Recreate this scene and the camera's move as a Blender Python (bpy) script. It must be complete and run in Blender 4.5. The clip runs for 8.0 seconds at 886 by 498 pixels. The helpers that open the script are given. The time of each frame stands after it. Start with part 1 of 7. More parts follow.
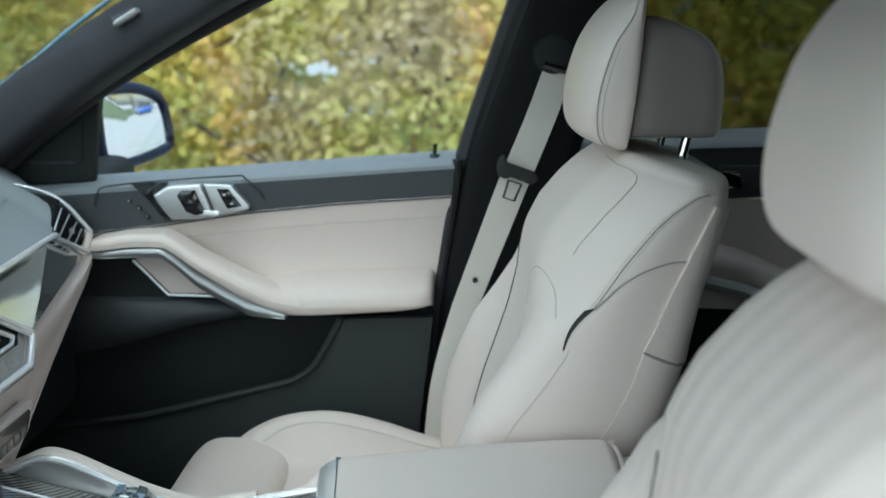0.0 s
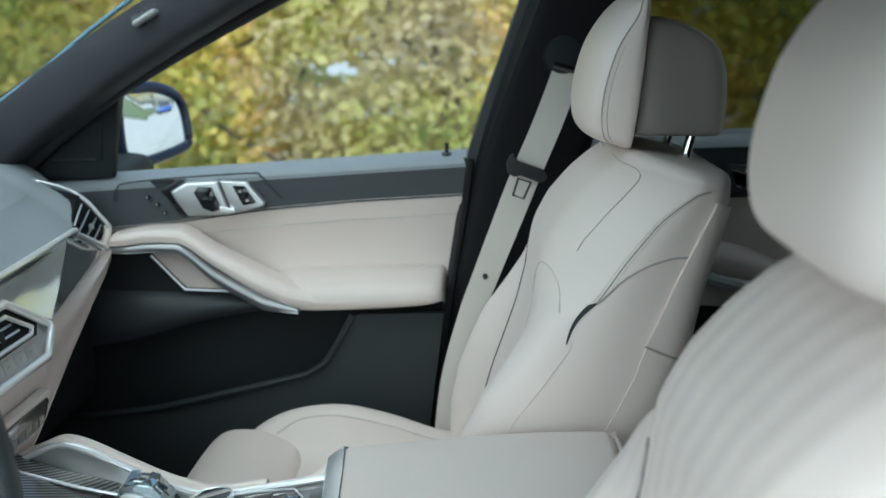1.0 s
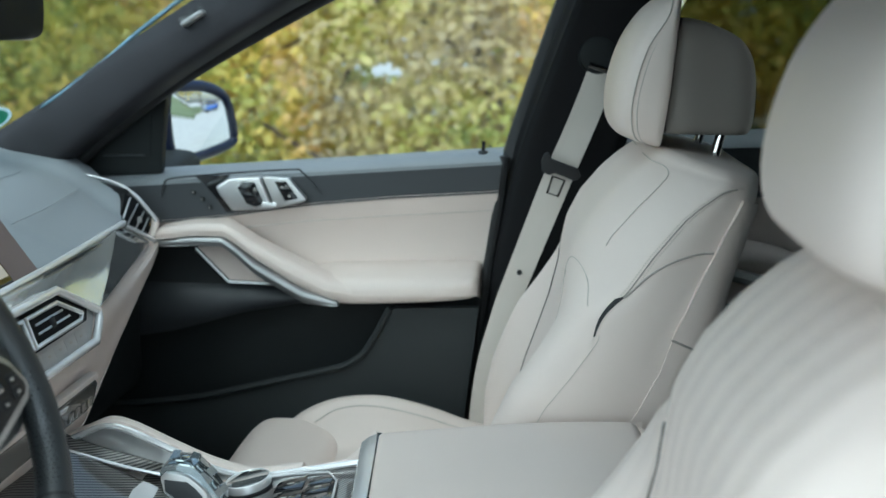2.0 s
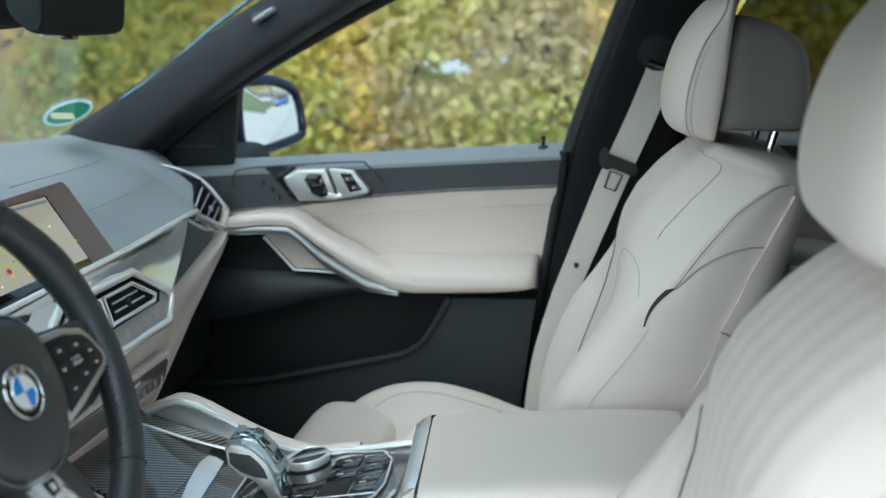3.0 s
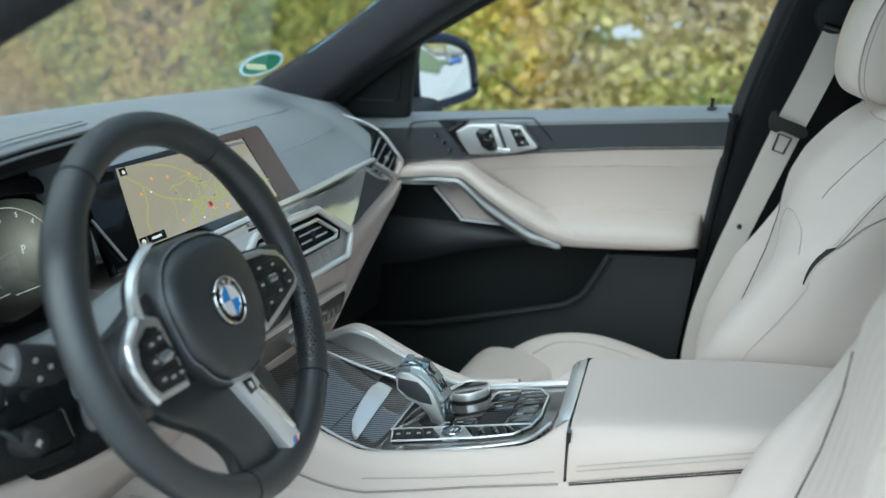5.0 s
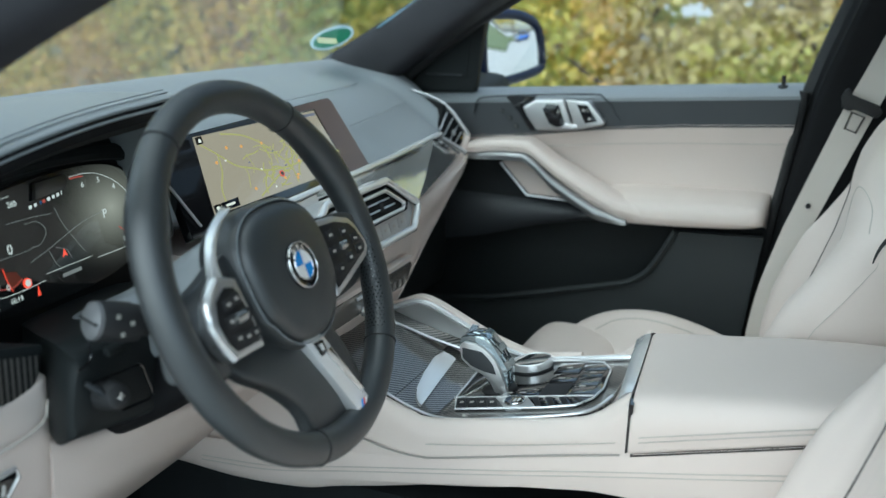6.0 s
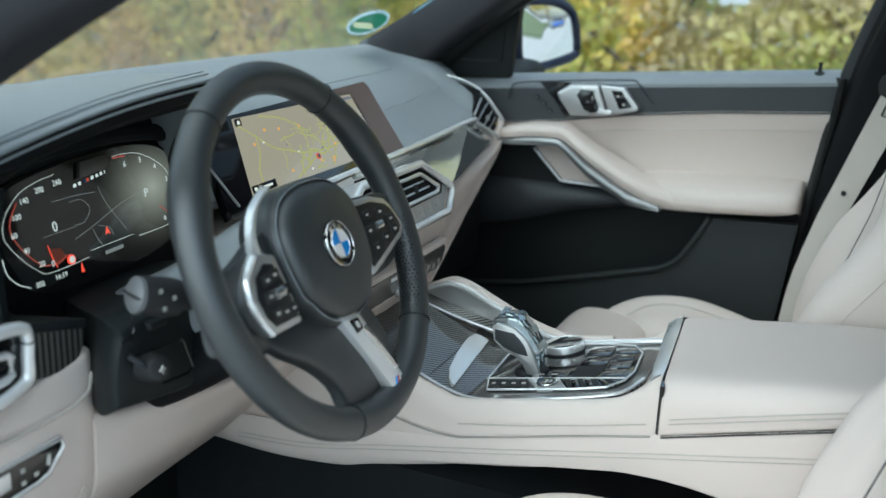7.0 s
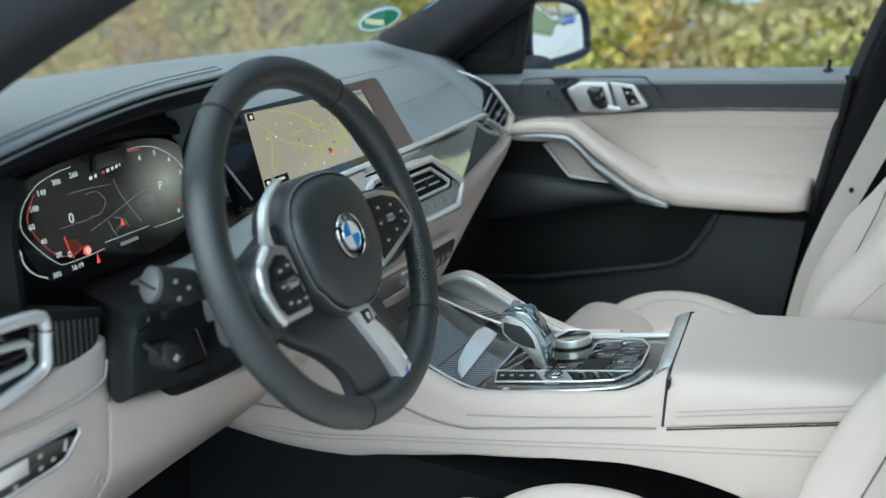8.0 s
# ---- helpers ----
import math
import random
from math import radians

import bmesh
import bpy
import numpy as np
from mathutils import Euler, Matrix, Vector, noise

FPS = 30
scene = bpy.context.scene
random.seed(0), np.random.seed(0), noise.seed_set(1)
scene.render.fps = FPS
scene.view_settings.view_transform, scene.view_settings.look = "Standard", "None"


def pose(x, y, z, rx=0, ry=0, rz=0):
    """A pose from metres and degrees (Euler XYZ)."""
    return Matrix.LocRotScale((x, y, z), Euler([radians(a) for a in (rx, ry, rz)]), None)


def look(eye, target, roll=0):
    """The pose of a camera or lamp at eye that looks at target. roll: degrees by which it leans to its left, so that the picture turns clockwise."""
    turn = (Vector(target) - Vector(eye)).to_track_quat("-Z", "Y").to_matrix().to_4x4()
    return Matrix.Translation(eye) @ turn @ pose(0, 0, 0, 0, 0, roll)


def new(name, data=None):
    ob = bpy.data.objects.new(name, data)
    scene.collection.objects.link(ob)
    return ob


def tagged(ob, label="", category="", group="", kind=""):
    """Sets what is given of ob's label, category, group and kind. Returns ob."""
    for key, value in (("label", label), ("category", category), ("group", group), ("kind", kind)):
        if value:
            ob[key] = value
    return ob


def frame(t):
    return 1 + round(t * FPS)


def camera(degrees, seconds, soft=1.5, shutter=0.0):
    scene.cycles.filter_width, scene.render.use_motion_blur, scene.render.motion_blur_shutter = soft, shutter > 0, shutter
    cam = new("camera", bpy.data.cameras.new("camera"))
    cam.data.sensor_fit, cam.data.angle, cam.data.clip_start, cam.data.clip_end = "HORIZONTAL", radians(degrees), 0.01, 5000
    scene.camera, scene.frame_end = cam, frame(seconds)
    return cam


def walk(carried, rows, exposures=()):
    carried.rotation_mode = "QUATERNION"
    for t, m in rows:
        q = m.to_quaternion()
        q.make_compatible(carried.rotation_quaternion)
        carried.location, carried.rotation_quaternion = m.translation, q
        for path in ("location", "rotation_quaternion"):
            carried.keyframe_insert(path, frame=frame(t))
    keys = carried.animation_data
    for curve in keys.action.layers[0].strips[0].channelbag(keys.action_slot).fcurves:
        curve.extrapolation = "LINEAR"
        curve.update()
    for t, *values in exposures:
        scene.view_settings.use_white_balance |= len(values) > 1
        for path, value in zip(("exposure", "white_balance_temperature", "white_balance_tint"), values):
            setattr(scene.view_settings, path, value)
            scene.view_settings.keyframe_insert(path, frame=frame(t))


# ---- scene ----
cam = camera(46.56, 8.0)
PATH = [
    (0.0, pose(0.395, -0.990, 1.345, 77.77, -0.93, 1.42)),
    (0.5, pose(0.402, -1.003, 1.345, 77.80, -0.97, 1.88)),
    (1.0, pose(0.414, -1.018, 1.344, 77.82, -0.96, 2.67)),
    (1.5, pose(0.422, -1.037, 1.343, 77.87, -1.00, 3.72)),
    (3.0, pose(0.452, -1.101, 1.343, 77.64, -1.20, 9.13)),
    (3.5, pose(0.458, -1.124, 1.342, 77.39, -1.30, 11.24)),
    (4.0, pose(0.461, -1.147, 1.341, 76.89, -1.48, 13.63)),
    (4.5, pose(0.463, -1.164, 1.337, 76.27, -1.62, 16.11)),
    (6.0, pose(0.464, -1.198, 1.328, 74.31, -1.92, 21.99)),
    (6.5, pose(0.466, -1.206, 1.326, 73.89, -1.96, 23.10)),
    (7.0, pose(0.468, -1.214, 1.324, 73.61, -1.98, 23.85)),
    (7.5, pose(0.471, -1.222, 1.324, 73.46, -2.01, 24.25)),
    (8.0, pose(0.476, -1.229, 1.324, 73.44, -2.07, 24.48)),
]
walk(cam, PATH, [(0.0, 0.90, 5600, -7), (4.0, 0.88, 5600, -7), (8.0, 0.85, 5650, -6)])
cam.data.dof.use_dof = True
cam.data.dof.focus_distance = 1.3
cam.data.dof.aperture_fstop = 4.2

# ---- world and light: overcast daylight ----
world = bpy.data.worlds.new("overcast_sky")
scene.world = world
world.use_nodes = True
wn, wl = world.node_tree.nodes, world.node_tree.links
sky = wn.new("ShaderNodeTexSky")
sky.sky_type = "NISHITA"
sky.sun_disc = False
sky.sun_elevation, sky.sun_rotation = radians(55), radians(205)
sky.air_density, sky.dust_density, sky.ozone_density = 1.0, 2.5, 1.0
haze = wn.new("ShaderNodeHueSaturation")
haze.inputs["Saturation"].default_value = 0.6
wl.new(sky.outputs[0], haze.inputs["Color"])
wl.new(haze.outputs[0], wn["Background"].inputs[0])
wn["Background"].inputs[1].default_value = 0.15
sun_data = bpy.data.lights.new("sun", "SUN")
sun_data.energy, sun_data.angle, sun_data.color = 1.9, radians(116), (1.0, 0.98, 0.95)
sun = new("sun", sun_data)
sun.matrix_world = look((0, 0, 10), (3.0, 6.3, 0))


# ---- materials ----
def material(name, colour, rough=0.5, metal=0.0, grain=0.0, scale=400.0, vary=0.0, vscale=6.0, emit=None, coat=0.0, kind="noise", spec=0.5):
    m = bpy.data.materials.new(name)
    m.use_nodes = True
    nt = m.node_tree
    n, l = nt.nodes, nt.links
    b = n["Principled BSDF"]
    b.inputs["Base Color"].default_value = (*colour, 1)
    b.inputs["Roughness"].default_value = rough
    b.inputs["Metallic"].default_value = metal
    b.inputs["Specular IOR Level"].default_value = spec
    b.inputs["Coat Weight"].default_value = coat
    b.inputs["Coat Roughness"].default_value = 0.03
    tc = n.new("ShaderNodeTexCoord")
    if vary:
        v = n.new("ShaderNodeTexNoise")
        v.inputs["Scale"].default_value, v.inputs["Detail"].default_value = vscale, 6
        l.new(tc.outputs["Object"], v.inputs["Vector"])
        r = n.new("ShaderNodeMapRange")
        r.inputs["To Min"].default_value, r.inputs["To Max"].default_value = 1 - vary, 1 + vary
        l.new(v.outputs["Fac"], r.inputs["Value"])
        mx = n.new("ShaderNodeMix")
        mx.data_type, mx.blend_type = "RGBA", "MULTIPLY"
        mx.inputs["Factor"].default_value = 1
        mx.inputs["A"].default_value = (*colour, 1)
        l.new(r.outputs[0], mx.inputs["B"])
        l.new(mx.outputs["Result"], b.inputs["Base Color"])
        r2 = n.new("ShaderNodeMapRange")
        r2.inputs["To Min"].default_value, r2.inputs["To Max"].default_value = max(rough - vary, 0.02), min(rough + vary, 1)
        l.new(v.outputs["Fac"], r2.inputs["Value"])
        l.new(r2.outputs[0], b.inputs["Roughness"])
    if grain:
        if kind == "leather":
            g = n.new("ShaderNodeTexVoronoi")
            g.feature = "DISTANCE_TO_EDGE"
            out = g.outputs["Distance"]
        else:
            g = n.new("ShaderNodeTexNoise")
            g.inputs["Detail"].default_value = 4
            out = g.outputs["Fac"]
        g.inputs["Scale"].default_value = scale
        l.new(tc.outputs["Object"], g.inputs["Vector"])
        bp = n.new("ShaderNodeBump")
        bp.inputs["Strength"].default_value, bp.inputs["Distance"].default_value = grain, 0.0006
        l.new(out, bp.inputs["Height"])
        l.new(bp.outputs["Normal"], b.inputs["Normal"])
    if emit:
        b.inputs["Emission Color"].default_value = (*emit[0], 1)
        b.inputs["Emission Strength"].default_value = emit[1]
    return m


def wavy_leather(name, colour):
    """Leather with soft vertical quilting waves pressed into it."""
    m = material(name, colour, 0.5, 0, 0.35, 700, 0.04, 5, kind="leather")
    n, l = m.node_tree.nodes, m.node_tree.links
    tc = n.new("ShaderNodeTexCoord")
    wv = n.new("ShaderNodeTexWave")
    wv.bands_direction = "Y"
    wv.inputs["Scale"].default_value, wv.inputs["Distortion"].default_value = 9, 4.0
    wv.inputs["Detail"].default_value, wv.inputs["Detail Scale"].default_value = 1.5, 0.35
    l.new(tc.outputs["Object"], wv.inputs["Vector"])
    bp = n.new("ShaderNodeBump")
    bp.inputs["Strength"].default_value, bp.inputs["Distance"].default_value = 0.24, 0.003
    l.new(wv.outputs["Fac"], bp.inputs["Height"])
    old = [x for x in n if x.bl_idname == "ShaderNodeBump" and x != bp][0]
    l.new(bp.outputs["Normal"], old.inputs["Normal"])
    return m


def soft_folds(m, strength, scale=9.0):
    """Adds broad, shallow undulations under the grain of a leather."""
    n, l = m.node_tree.nodes, m.node_tree.links
    tc, ns, bp = n.new("ShaderNodeTexCoord"), n.new("ShaderNodeTexNoise"), n.new("ShaderNodeBump")
    ns.inputs["Scale"].default_value, ns.inputs["Detail"].default_value = scale, 3
    bp.inputs["Strength"].default_value, bp.inputs["Distance"].default_value = strength, 0.008
    l.new(tc.outputs["Object"], ns.inputs["Vector"])
    l.new(ns.outputs["Fac"], bp.inputs["Height"])
    old = [x for x in n if x.bl_idname == "ShaderNodeBump" and x != bp][0]
    l.new(bp.outputs["Normal"], old.inputs["Normal"])
    return m


def carbon_weave(name):
    """Twill carbon fibre under clear lacquer."""
    m = material(name, (0.03, 0.03, 0.032), 0.4, 0.0, coat=1.0)
    n, l = m.node_tree.nodes, m.node_tree.links
    b = n["Principled BSDF"]
    tc = n.new("ShaderNodeTexCoord")
    mp = n.new("ShaderNodeMapping")
    mp.inputs["Rotation"].default_value = (0, 0, radians(45))
    l.new(tc.outputs["Object"], mp.inputs["Vector"])
    wv = n.new("ShaderNodeTexWave")
    wv.inputs["Scale"].default_value = 62
    l.new(mp.outputs[0], wv.inputs["Vector"])
    r = n.new("ShaderNodeValToRGB")
    r.color_ramp.elements[0].position, r.color_ramp.elements[0].color = 0.35, (0.008, 0.008, 0.009, 1)
    r.color_ramp.elements[1].position, r.color_ramp.elements[1].color = 0.65, (0.18, 0.17, 0.155, 1)
    l.new(wv.outputs["Fac"], r.inputs[0])
    l.new(r.outputs[0], b.inputs["Base Color"])
    b.inputs["Metallic"].default_value = 0.4
    return m


def leaf_material(name, stops):
    m = bpy.data.materials.new(name)
    m.use_nodes = True
    n, l = m.node_tree.nodes, m.node_tree.links
    b = n["Principled BSDF"]
    b.inputs["Roughness"].default_value = 0.55
    tr, mix = n.new("ShaderNodeBsdfTranslucent"), n.new("ShaderNodeMixShader")
    mix.inputs[0].default_value = 0.52
    l.new(b.outputs[0], mix.inputs[1])
    l.new(tr.outputs[0], mix.inputs[2])
    l.new(mix.outputs[0], n["Material Output"].inputs[0])
    g = n.new("ShaderNodeNewGeometry")
    tc = n.new("ShaderNodeTexCoord")
    ns = n.new("ShaderNodeTexNoise")
    ns.inputs["Scale"].default_value, ns.inputs["Detail"].default_value = 1.1, 3
    l.new(tc.outputs["Object"], ns.inputs["Vector"])
    ma = n.new("ShaderNodeMath")
    ma.operation = "MULTIPLY_ADD"
    ma.inputs[1].default_value, ma.inputs[2].default_value = 0.36, -0.18
    l.new(g.outputs["Random Per Island"], ma.inputs[0])
    mr = n.new("ShaderNodeMapRange")
    mr.inputs["From Min"].default_value, mr.inputs["From Max"].default_value = 0.3, 0.7
    l.new(ns.outputs["Fac"], mr.inputs["Value"])
    ad = n.new("ShaderNodeMath")
    ad.use_clamp = True
    l.new(ma.outputs[0], ad.inputs[0])
    l.new(mr.outputs[0], ad.inputs[1])
    r = n.new("ShaderNodeValToRGB")
    els = r.color_ramp.elements
    els[0].position, els[0].color = stops[0][0], (*stops[0][1], 1)
    els[1].position, els[1].color = stops[-1][0], (*stops[-1][1], 1)
    for p, c in stops[1:-1]:
        e = els.new(p)
        e.color = (*c, 1)
    l.new(ad.outputs[0], r.inputs[0])
    l.new(r.outputs[0], b.inputs["Base Color"])
    l.new(r.outputs[0], tr.inputs["Color"])
    return m


def pane_glass(name, tint=(0.97, 0.985, 0.98), gloss=0.03):
    m = bpy.data.materials.new(name)
    m.use_nodes = True
    n, l = m.node_tree.nodes, m.node_tree.links
    n.remove(n["Principled BSDF"])
    t, g, x = n.new("ShaderNodeBsdfTransparent"), n.new("ShaderNodeBsdfGlossy"), n.new("ShaderNodeMixShader")
    t.inputs[0].default_value = (*tint, 1)
    g.inputs["Roughness"].default_value = 0.01
    x.inputs[0].default_value = gloss
    l.new(t.outputs[0], x.inputs[1])
    l.new(g.outputs[0], x.inputs[2])
    l.new(x.outputs[0], n["Material Output"].inputs[0])
    return m


def thin_film(name, colour):
    """Printed film that scatters the daylight behind it."""
    m = material(name, colour, 0.5)
    n, l = m.node_tree.nodes, m.node_tree.links
    t, x = n.new("ShaderNodeBsdfTranslucent"), n.new("ShaderNodeMixShader")
    t.inputs[0].default_value = (*colour, 1)
    x.inputs[0].default_value = 0.6
    l.new(n["Principled BSDF"].outputs[0], x.inputs[1])
    l.new(t.outputs[0], x.inputs[2])
    l.new(x.outputs[0], n["Material Output"].inputs[0])
    return m


def soft_glow(name, colour, strength, centre, radius):
    """A glowing field that fades out from its middle, for haze mirrored in a display."""
    m = material(name, (0.008, 0.008, 0.008), 0.12, coat=0.5)
    n, l = m.node_tree.nodes, m.node_tree.links
    b = n["Principled BSDF"]
    tc, mp, gr, mu = n.new("ShaderNodeTexCoord"), n.new("ShaderNodeMapping"), n.new("ShaderNodeTexGradient"), n.new("ShaderNodeMath")
    mp.vector_type = "TEXTURE"
    mp.inputs["Location"].default_value, mp.inputs["Scale"].default_value = centre, radius
    gr.gradient_type = "QUADRATIC_SPHERE"
    mu.operation = "MULTIPLY"
    mu.inputs[1].default_value = strength
    l.new(tc.outputs["Object"], mp.inputs["Vector"])
    l.new(mp.outputs[0], gr.inputs["Vector"])
    l.new(gr.outputs["Fac"], mu.inputs[0])
    l.new(mu.outputs[0], b.inputs["Emission Strength"])
    b.inputs["Emission Color"].default_value = (*colour, 1)
    return m


BEIGE = (0.665, 0.578, 0.525)
LEATHER = soft_folds(material("ivory_leather", BEIGE, 0.48, 0, 0.3, 900, 0.03, 5, kind="leather"), 0.22)
# Taupe taken well down to hold the shade on the headrest rear.
TAUPE_SHADED = material("shaded_taupe_leather", (0.19, 0.170, 0.152), 0.55, 0, 0.3, 900, 0.03, 5, kind="leather")
QUILT = wavy_leather("ivory_quilted_leather", BEIGE)
GAPDARK = material("dark_joint", (0.035, 0.030, 0.032), 0.8)
VENTBLACK = material("matt_vent_black", (0.006, 0.006, 0.007), 0.7, spec=0.2)
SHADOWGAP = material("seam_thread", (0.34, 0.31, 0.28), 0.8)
THREAD = material("stitch_thread", (0.50, 0.455, 0.41), 0.8)
MARK = material("pale_print", (0.42, 0.40, 0.37), 0.8)
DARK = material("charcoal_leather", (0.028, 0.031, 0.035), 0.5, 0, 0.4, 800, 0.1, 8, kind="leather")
# Slate base raised and blued to hold the sky light on the dash.
DASHTOP = material("sky_paled_slate_leather", (0.228, 0.246, 0.260), 0.42, 0, 0.45, 700, 0.1, 8, kind="leather")
PLASTIC = material("black_soft_plastic", (0.0085, 0.011, 0.0116), 0.6, 0, 0.3, 900, 0.1, 10, spec=0.3)
BLACK = material("gloss_black", (0.006, 0.006, 0.007), 0.08, coat=0.6)
SUEDE = material("charcoal_suede", (0.03, 0.03, 0.034), 0.95, 0, 0.6, 260, 0.45, 11, spec=0.2)
CHROME = material("satin_chrome", (0.84, 0.84, 0.84), 0.26, 0.58, 0.02, 300, 0.015, 30)
BRIGHT = material("bright_chrome", (0.85, 0.85, 0.86), 0.06, 1.0)
CARBON = carbon_weave("carbon_fibre")
CARPET = material("black_carpet", (0.014, 0.016, 0.017), 1.0, 0, 1.0, 500, 0.3, 40, spec=0.1)
WEBBING = material("ivory_webbing", (0.58, 0.54, 0.49), 0.8, 0, 0.5, 600, 0.05, 20)
RUBBER = material("black_rubber", (0.012, 0.012, 0.013), 0.7)
RIMLEATHER = material("black_wheel_leather", (0.024, 0.027, 0.029), 0.40, 0, 0.3, 900, 0.06, 9, kind="leather", spec=0.9)
PAINT = material("deep_blue_paint", (0.004, 0.010, 0.036), 0.3, 0.2, coat=0.3)
# Pale blue base stands for the sky mirrored in the body edge.
SKYEDGE = material("sky_mirroring_edge", (0.13, 0.24, 0.31), 0.25, 0.2, coat=0.5)
MIRROR = material("mirror_glass", (0.9, 0.92, 0.92), 0.01, 1.0)
GLASS = pane_glass("window_glass")
SCREENGLASS = pane_glass("windscreen_glass", (0.94, 0.96, 0.955), 0.26)
ROOF = material("anthracite_headliner", (0.10, 0.10, 0.105), 0.95, 0, 0.5, 300, 0.1, 10)
HEDGE = leaf_material("autumn_leaves", [(0.0, (0.30, 0.36, 0.11)), (0.3, (0.56, 0.54, 0.14)), (0.55, (0.80, 0.62, 0.17)), (0.8, (0.74, 0.50, 0.22)), (1.0, (0.52, 0.42, 0.30))])
HEDGEPALE = leaf_material("pale_autumn_leaves", [(0.0, (0.33, 0.39, 0.12)), (0.25, (0.60, 0.60, 0.18)), (0.5, (0.70, 0.61, 0.27)), (0.75, (0.60, 0.50, 0.28)), (1.0, (0.42, 0.35, 0.23))])
TWIG = material("twig_bark", (0.10, 0.075, 0.06), 0.9, 0, 0.8, 60, 0.3, 20)
ASPHALT = material("pale_asphalt", (0.36, 0.36, 0.355), 0.9, 0, 1.0, 90, 0.3, 3)
GRASS = material("grass_verge", (0.10, 0.13, 0.055), 0.9, 0, 1.0, 60, 0.5, 3)


TRIM = material("polished_trim", (0.36, 0.36, 0.35), 0.07, 0.85, 0.03, 60, 0.02, 6, coat=0.6)
MAPGLOW = material("map_glow", (0.02, 0.02, 0.02), 0.15, emit=((0.40, 0.325, 0.235), 0.52), coat=0.5)
MAPROAD = material("map_road_glow", (0.02, 0.02, 0.02), 0.3, emit=((0.38, 0.34, 0.11), 0.60))
MAPORANGE = material("map_orange_glow", (0.02, 0.02, 0.02), 0.3, emit=((0.52, 0.24, 0.06), 0.8))
MAPWHITE = material("map_white_glow", (0.02, 0.02, 0.02), 0.3, emit=((0.75, 0.70, 0.60), 0.6))
MAPGREY = material("map_grey_glow", (0.02, 0.02, 0.02), 0.3, emit=((0.10, 0.10, 0.13), 0.8))
MAPRED = material("map_red_glow", (0.02, 0.02, 0.02), 0.3, emit=((0.45, 0.05, 0.03), 0.9))
GAUGE = material("gauge_white_glow", (0.02, 0.02, 0.02), 0.3, emit=((0.80, 0.80, 0.74), 0.42))
GAUGERED = material("gauge_red_glow", (0.02, 0.02, 0.02), 0.3, emit=((0.75, 0.06, 0.03), 0.8))
GAUGEWINE = material("gauge_wine_glow", (0.02, 0.02, 0.02), 0.3, emit=((0.42, 0.06, 0.04), 0.5))
DISPLAY = material("display_black", (0.006, 0.006, 0.006), 0.45, spec=0.15)
ROOFGLASS = pane_glass("roof_glass", (0.62, 0.64, 0.64), 0.05)
TINTED = pane_glass("tinted_glass", (0.29, 0.31, 0.28))
SENSOR = material("sensor_glass", (0.09, 0.08, 0.07), 0.2, coat=0.5)
NEEDLEGLOW = material("needle_dim_glow", (0.02, 0.02, 0.02), 0.3, emit=((0.20, 0.035, 0.015), 0.22))
GAUGEDIM = material("gauge_dim_glow", (0.02, 0.02, 0.02), 0.3, emit=((0.16, 0.16, 0.15), 0.6))
GAUGEGREEN = material("gauge_green_glow", (0.02, 0.02, 0.02), 0.3, emit=((0.05, 0.6, 0.12), 0.8))
CLUHAZE = soft_glow("cluster_haze_glow", (0.30, 0.285, 0.235), 0.66, (-0.33, -0.250, 1.036), (0.13, 0.108, 0.08))
# Pale copy of the dark trim, for the bright reflection on its left.
TRIMPALE = material("trim_pale_reflection", (0.62, 0.62, 0.585), 0.14, 0.8, 0.15, 500, 0.03, 40, coat=0.3)
POCKET = material("door_pocket_plastic", (0.019, 0.0225, 0.0235), 0.55, 0, 0.3, 900, 0.1, 10, spec=0.35)
PODBLACK = material("satin_key_black", (0.010, 0.010, 0.011), 0.4, spec=0.3)
KEYGLOSS = material("grey_gloss_key", (0.045, 0.05, 0.055), 0.10, 0.3, coat=0.8)
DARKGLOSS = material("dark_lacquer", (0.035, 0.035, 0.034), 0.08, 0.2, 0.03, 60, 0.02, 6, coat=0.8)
TRIMGREY = material("satin_grey_lacquer", (0.42, 0.42, 0.42), 0.35, 0.5, 0.05, 200, 0.05, 12)
DARKTRIM = material("charcoal_plastic", (0.0125, 0.0145, 0.0155), 0.65, 0, 0.3, 900, 0.1, 10, spec=0.3)
# Base lightened to imitate the sky that the knob top mirrors.
KNOBSKY = material("knob_sky_glass", (0.62, 0.65, 0.66), 0.03, 0.95, coat=0.5)
# Brown base imitates the veil of reflection on the screen glass.
SCREENVEIL = material("screen_reflection_veil", (0.15, 0.108, 0.094), 0.35)
CRYSTAL = material("cut_crystal", (0.30, 0.35, 0.37), 0.03, 0.8, coat=1.0, vary=0.02, vscale=90)
EMBLEMWHITE = material("emblem_white", (0.80, 0.80, 0.80), 0.25, coat=0.8)
EMBLEMRED = material("emblem_red", (0.55, 0.03, 0.03), 0.3, coat=0.5)
EMBLEMBLUE = material("emblem_blue", (0.02, 0.22, 0.62), 0.25, coat=0.8)
PAINTLIGHT = material("mid_blue_paint", (0.03, 0.10, 0.38), 0.25, 0.2, coat=1.0)
HANDLEMETAL = material("satin_grey_metal", (0.60, 0.60, 0.60), 0.28, 0.85, 0.02, 300, 0.015, 30)
STRIPMETAL = material("brushed_grey_strip", (0.33, 0.33, 0.33), 0.35, 0.8, 0.02, 300, 0.015, 30)
STALKTIP = material("grey_stalk_plastic", (0.13, 0.13, 0.135), 0.4)
STICKWHITE = thin_film("sticker_white", (0.80, 0.90, 0.95))
STICKGREEN = thin_film("sticker_green", (0.22, 0.52, 0.38))
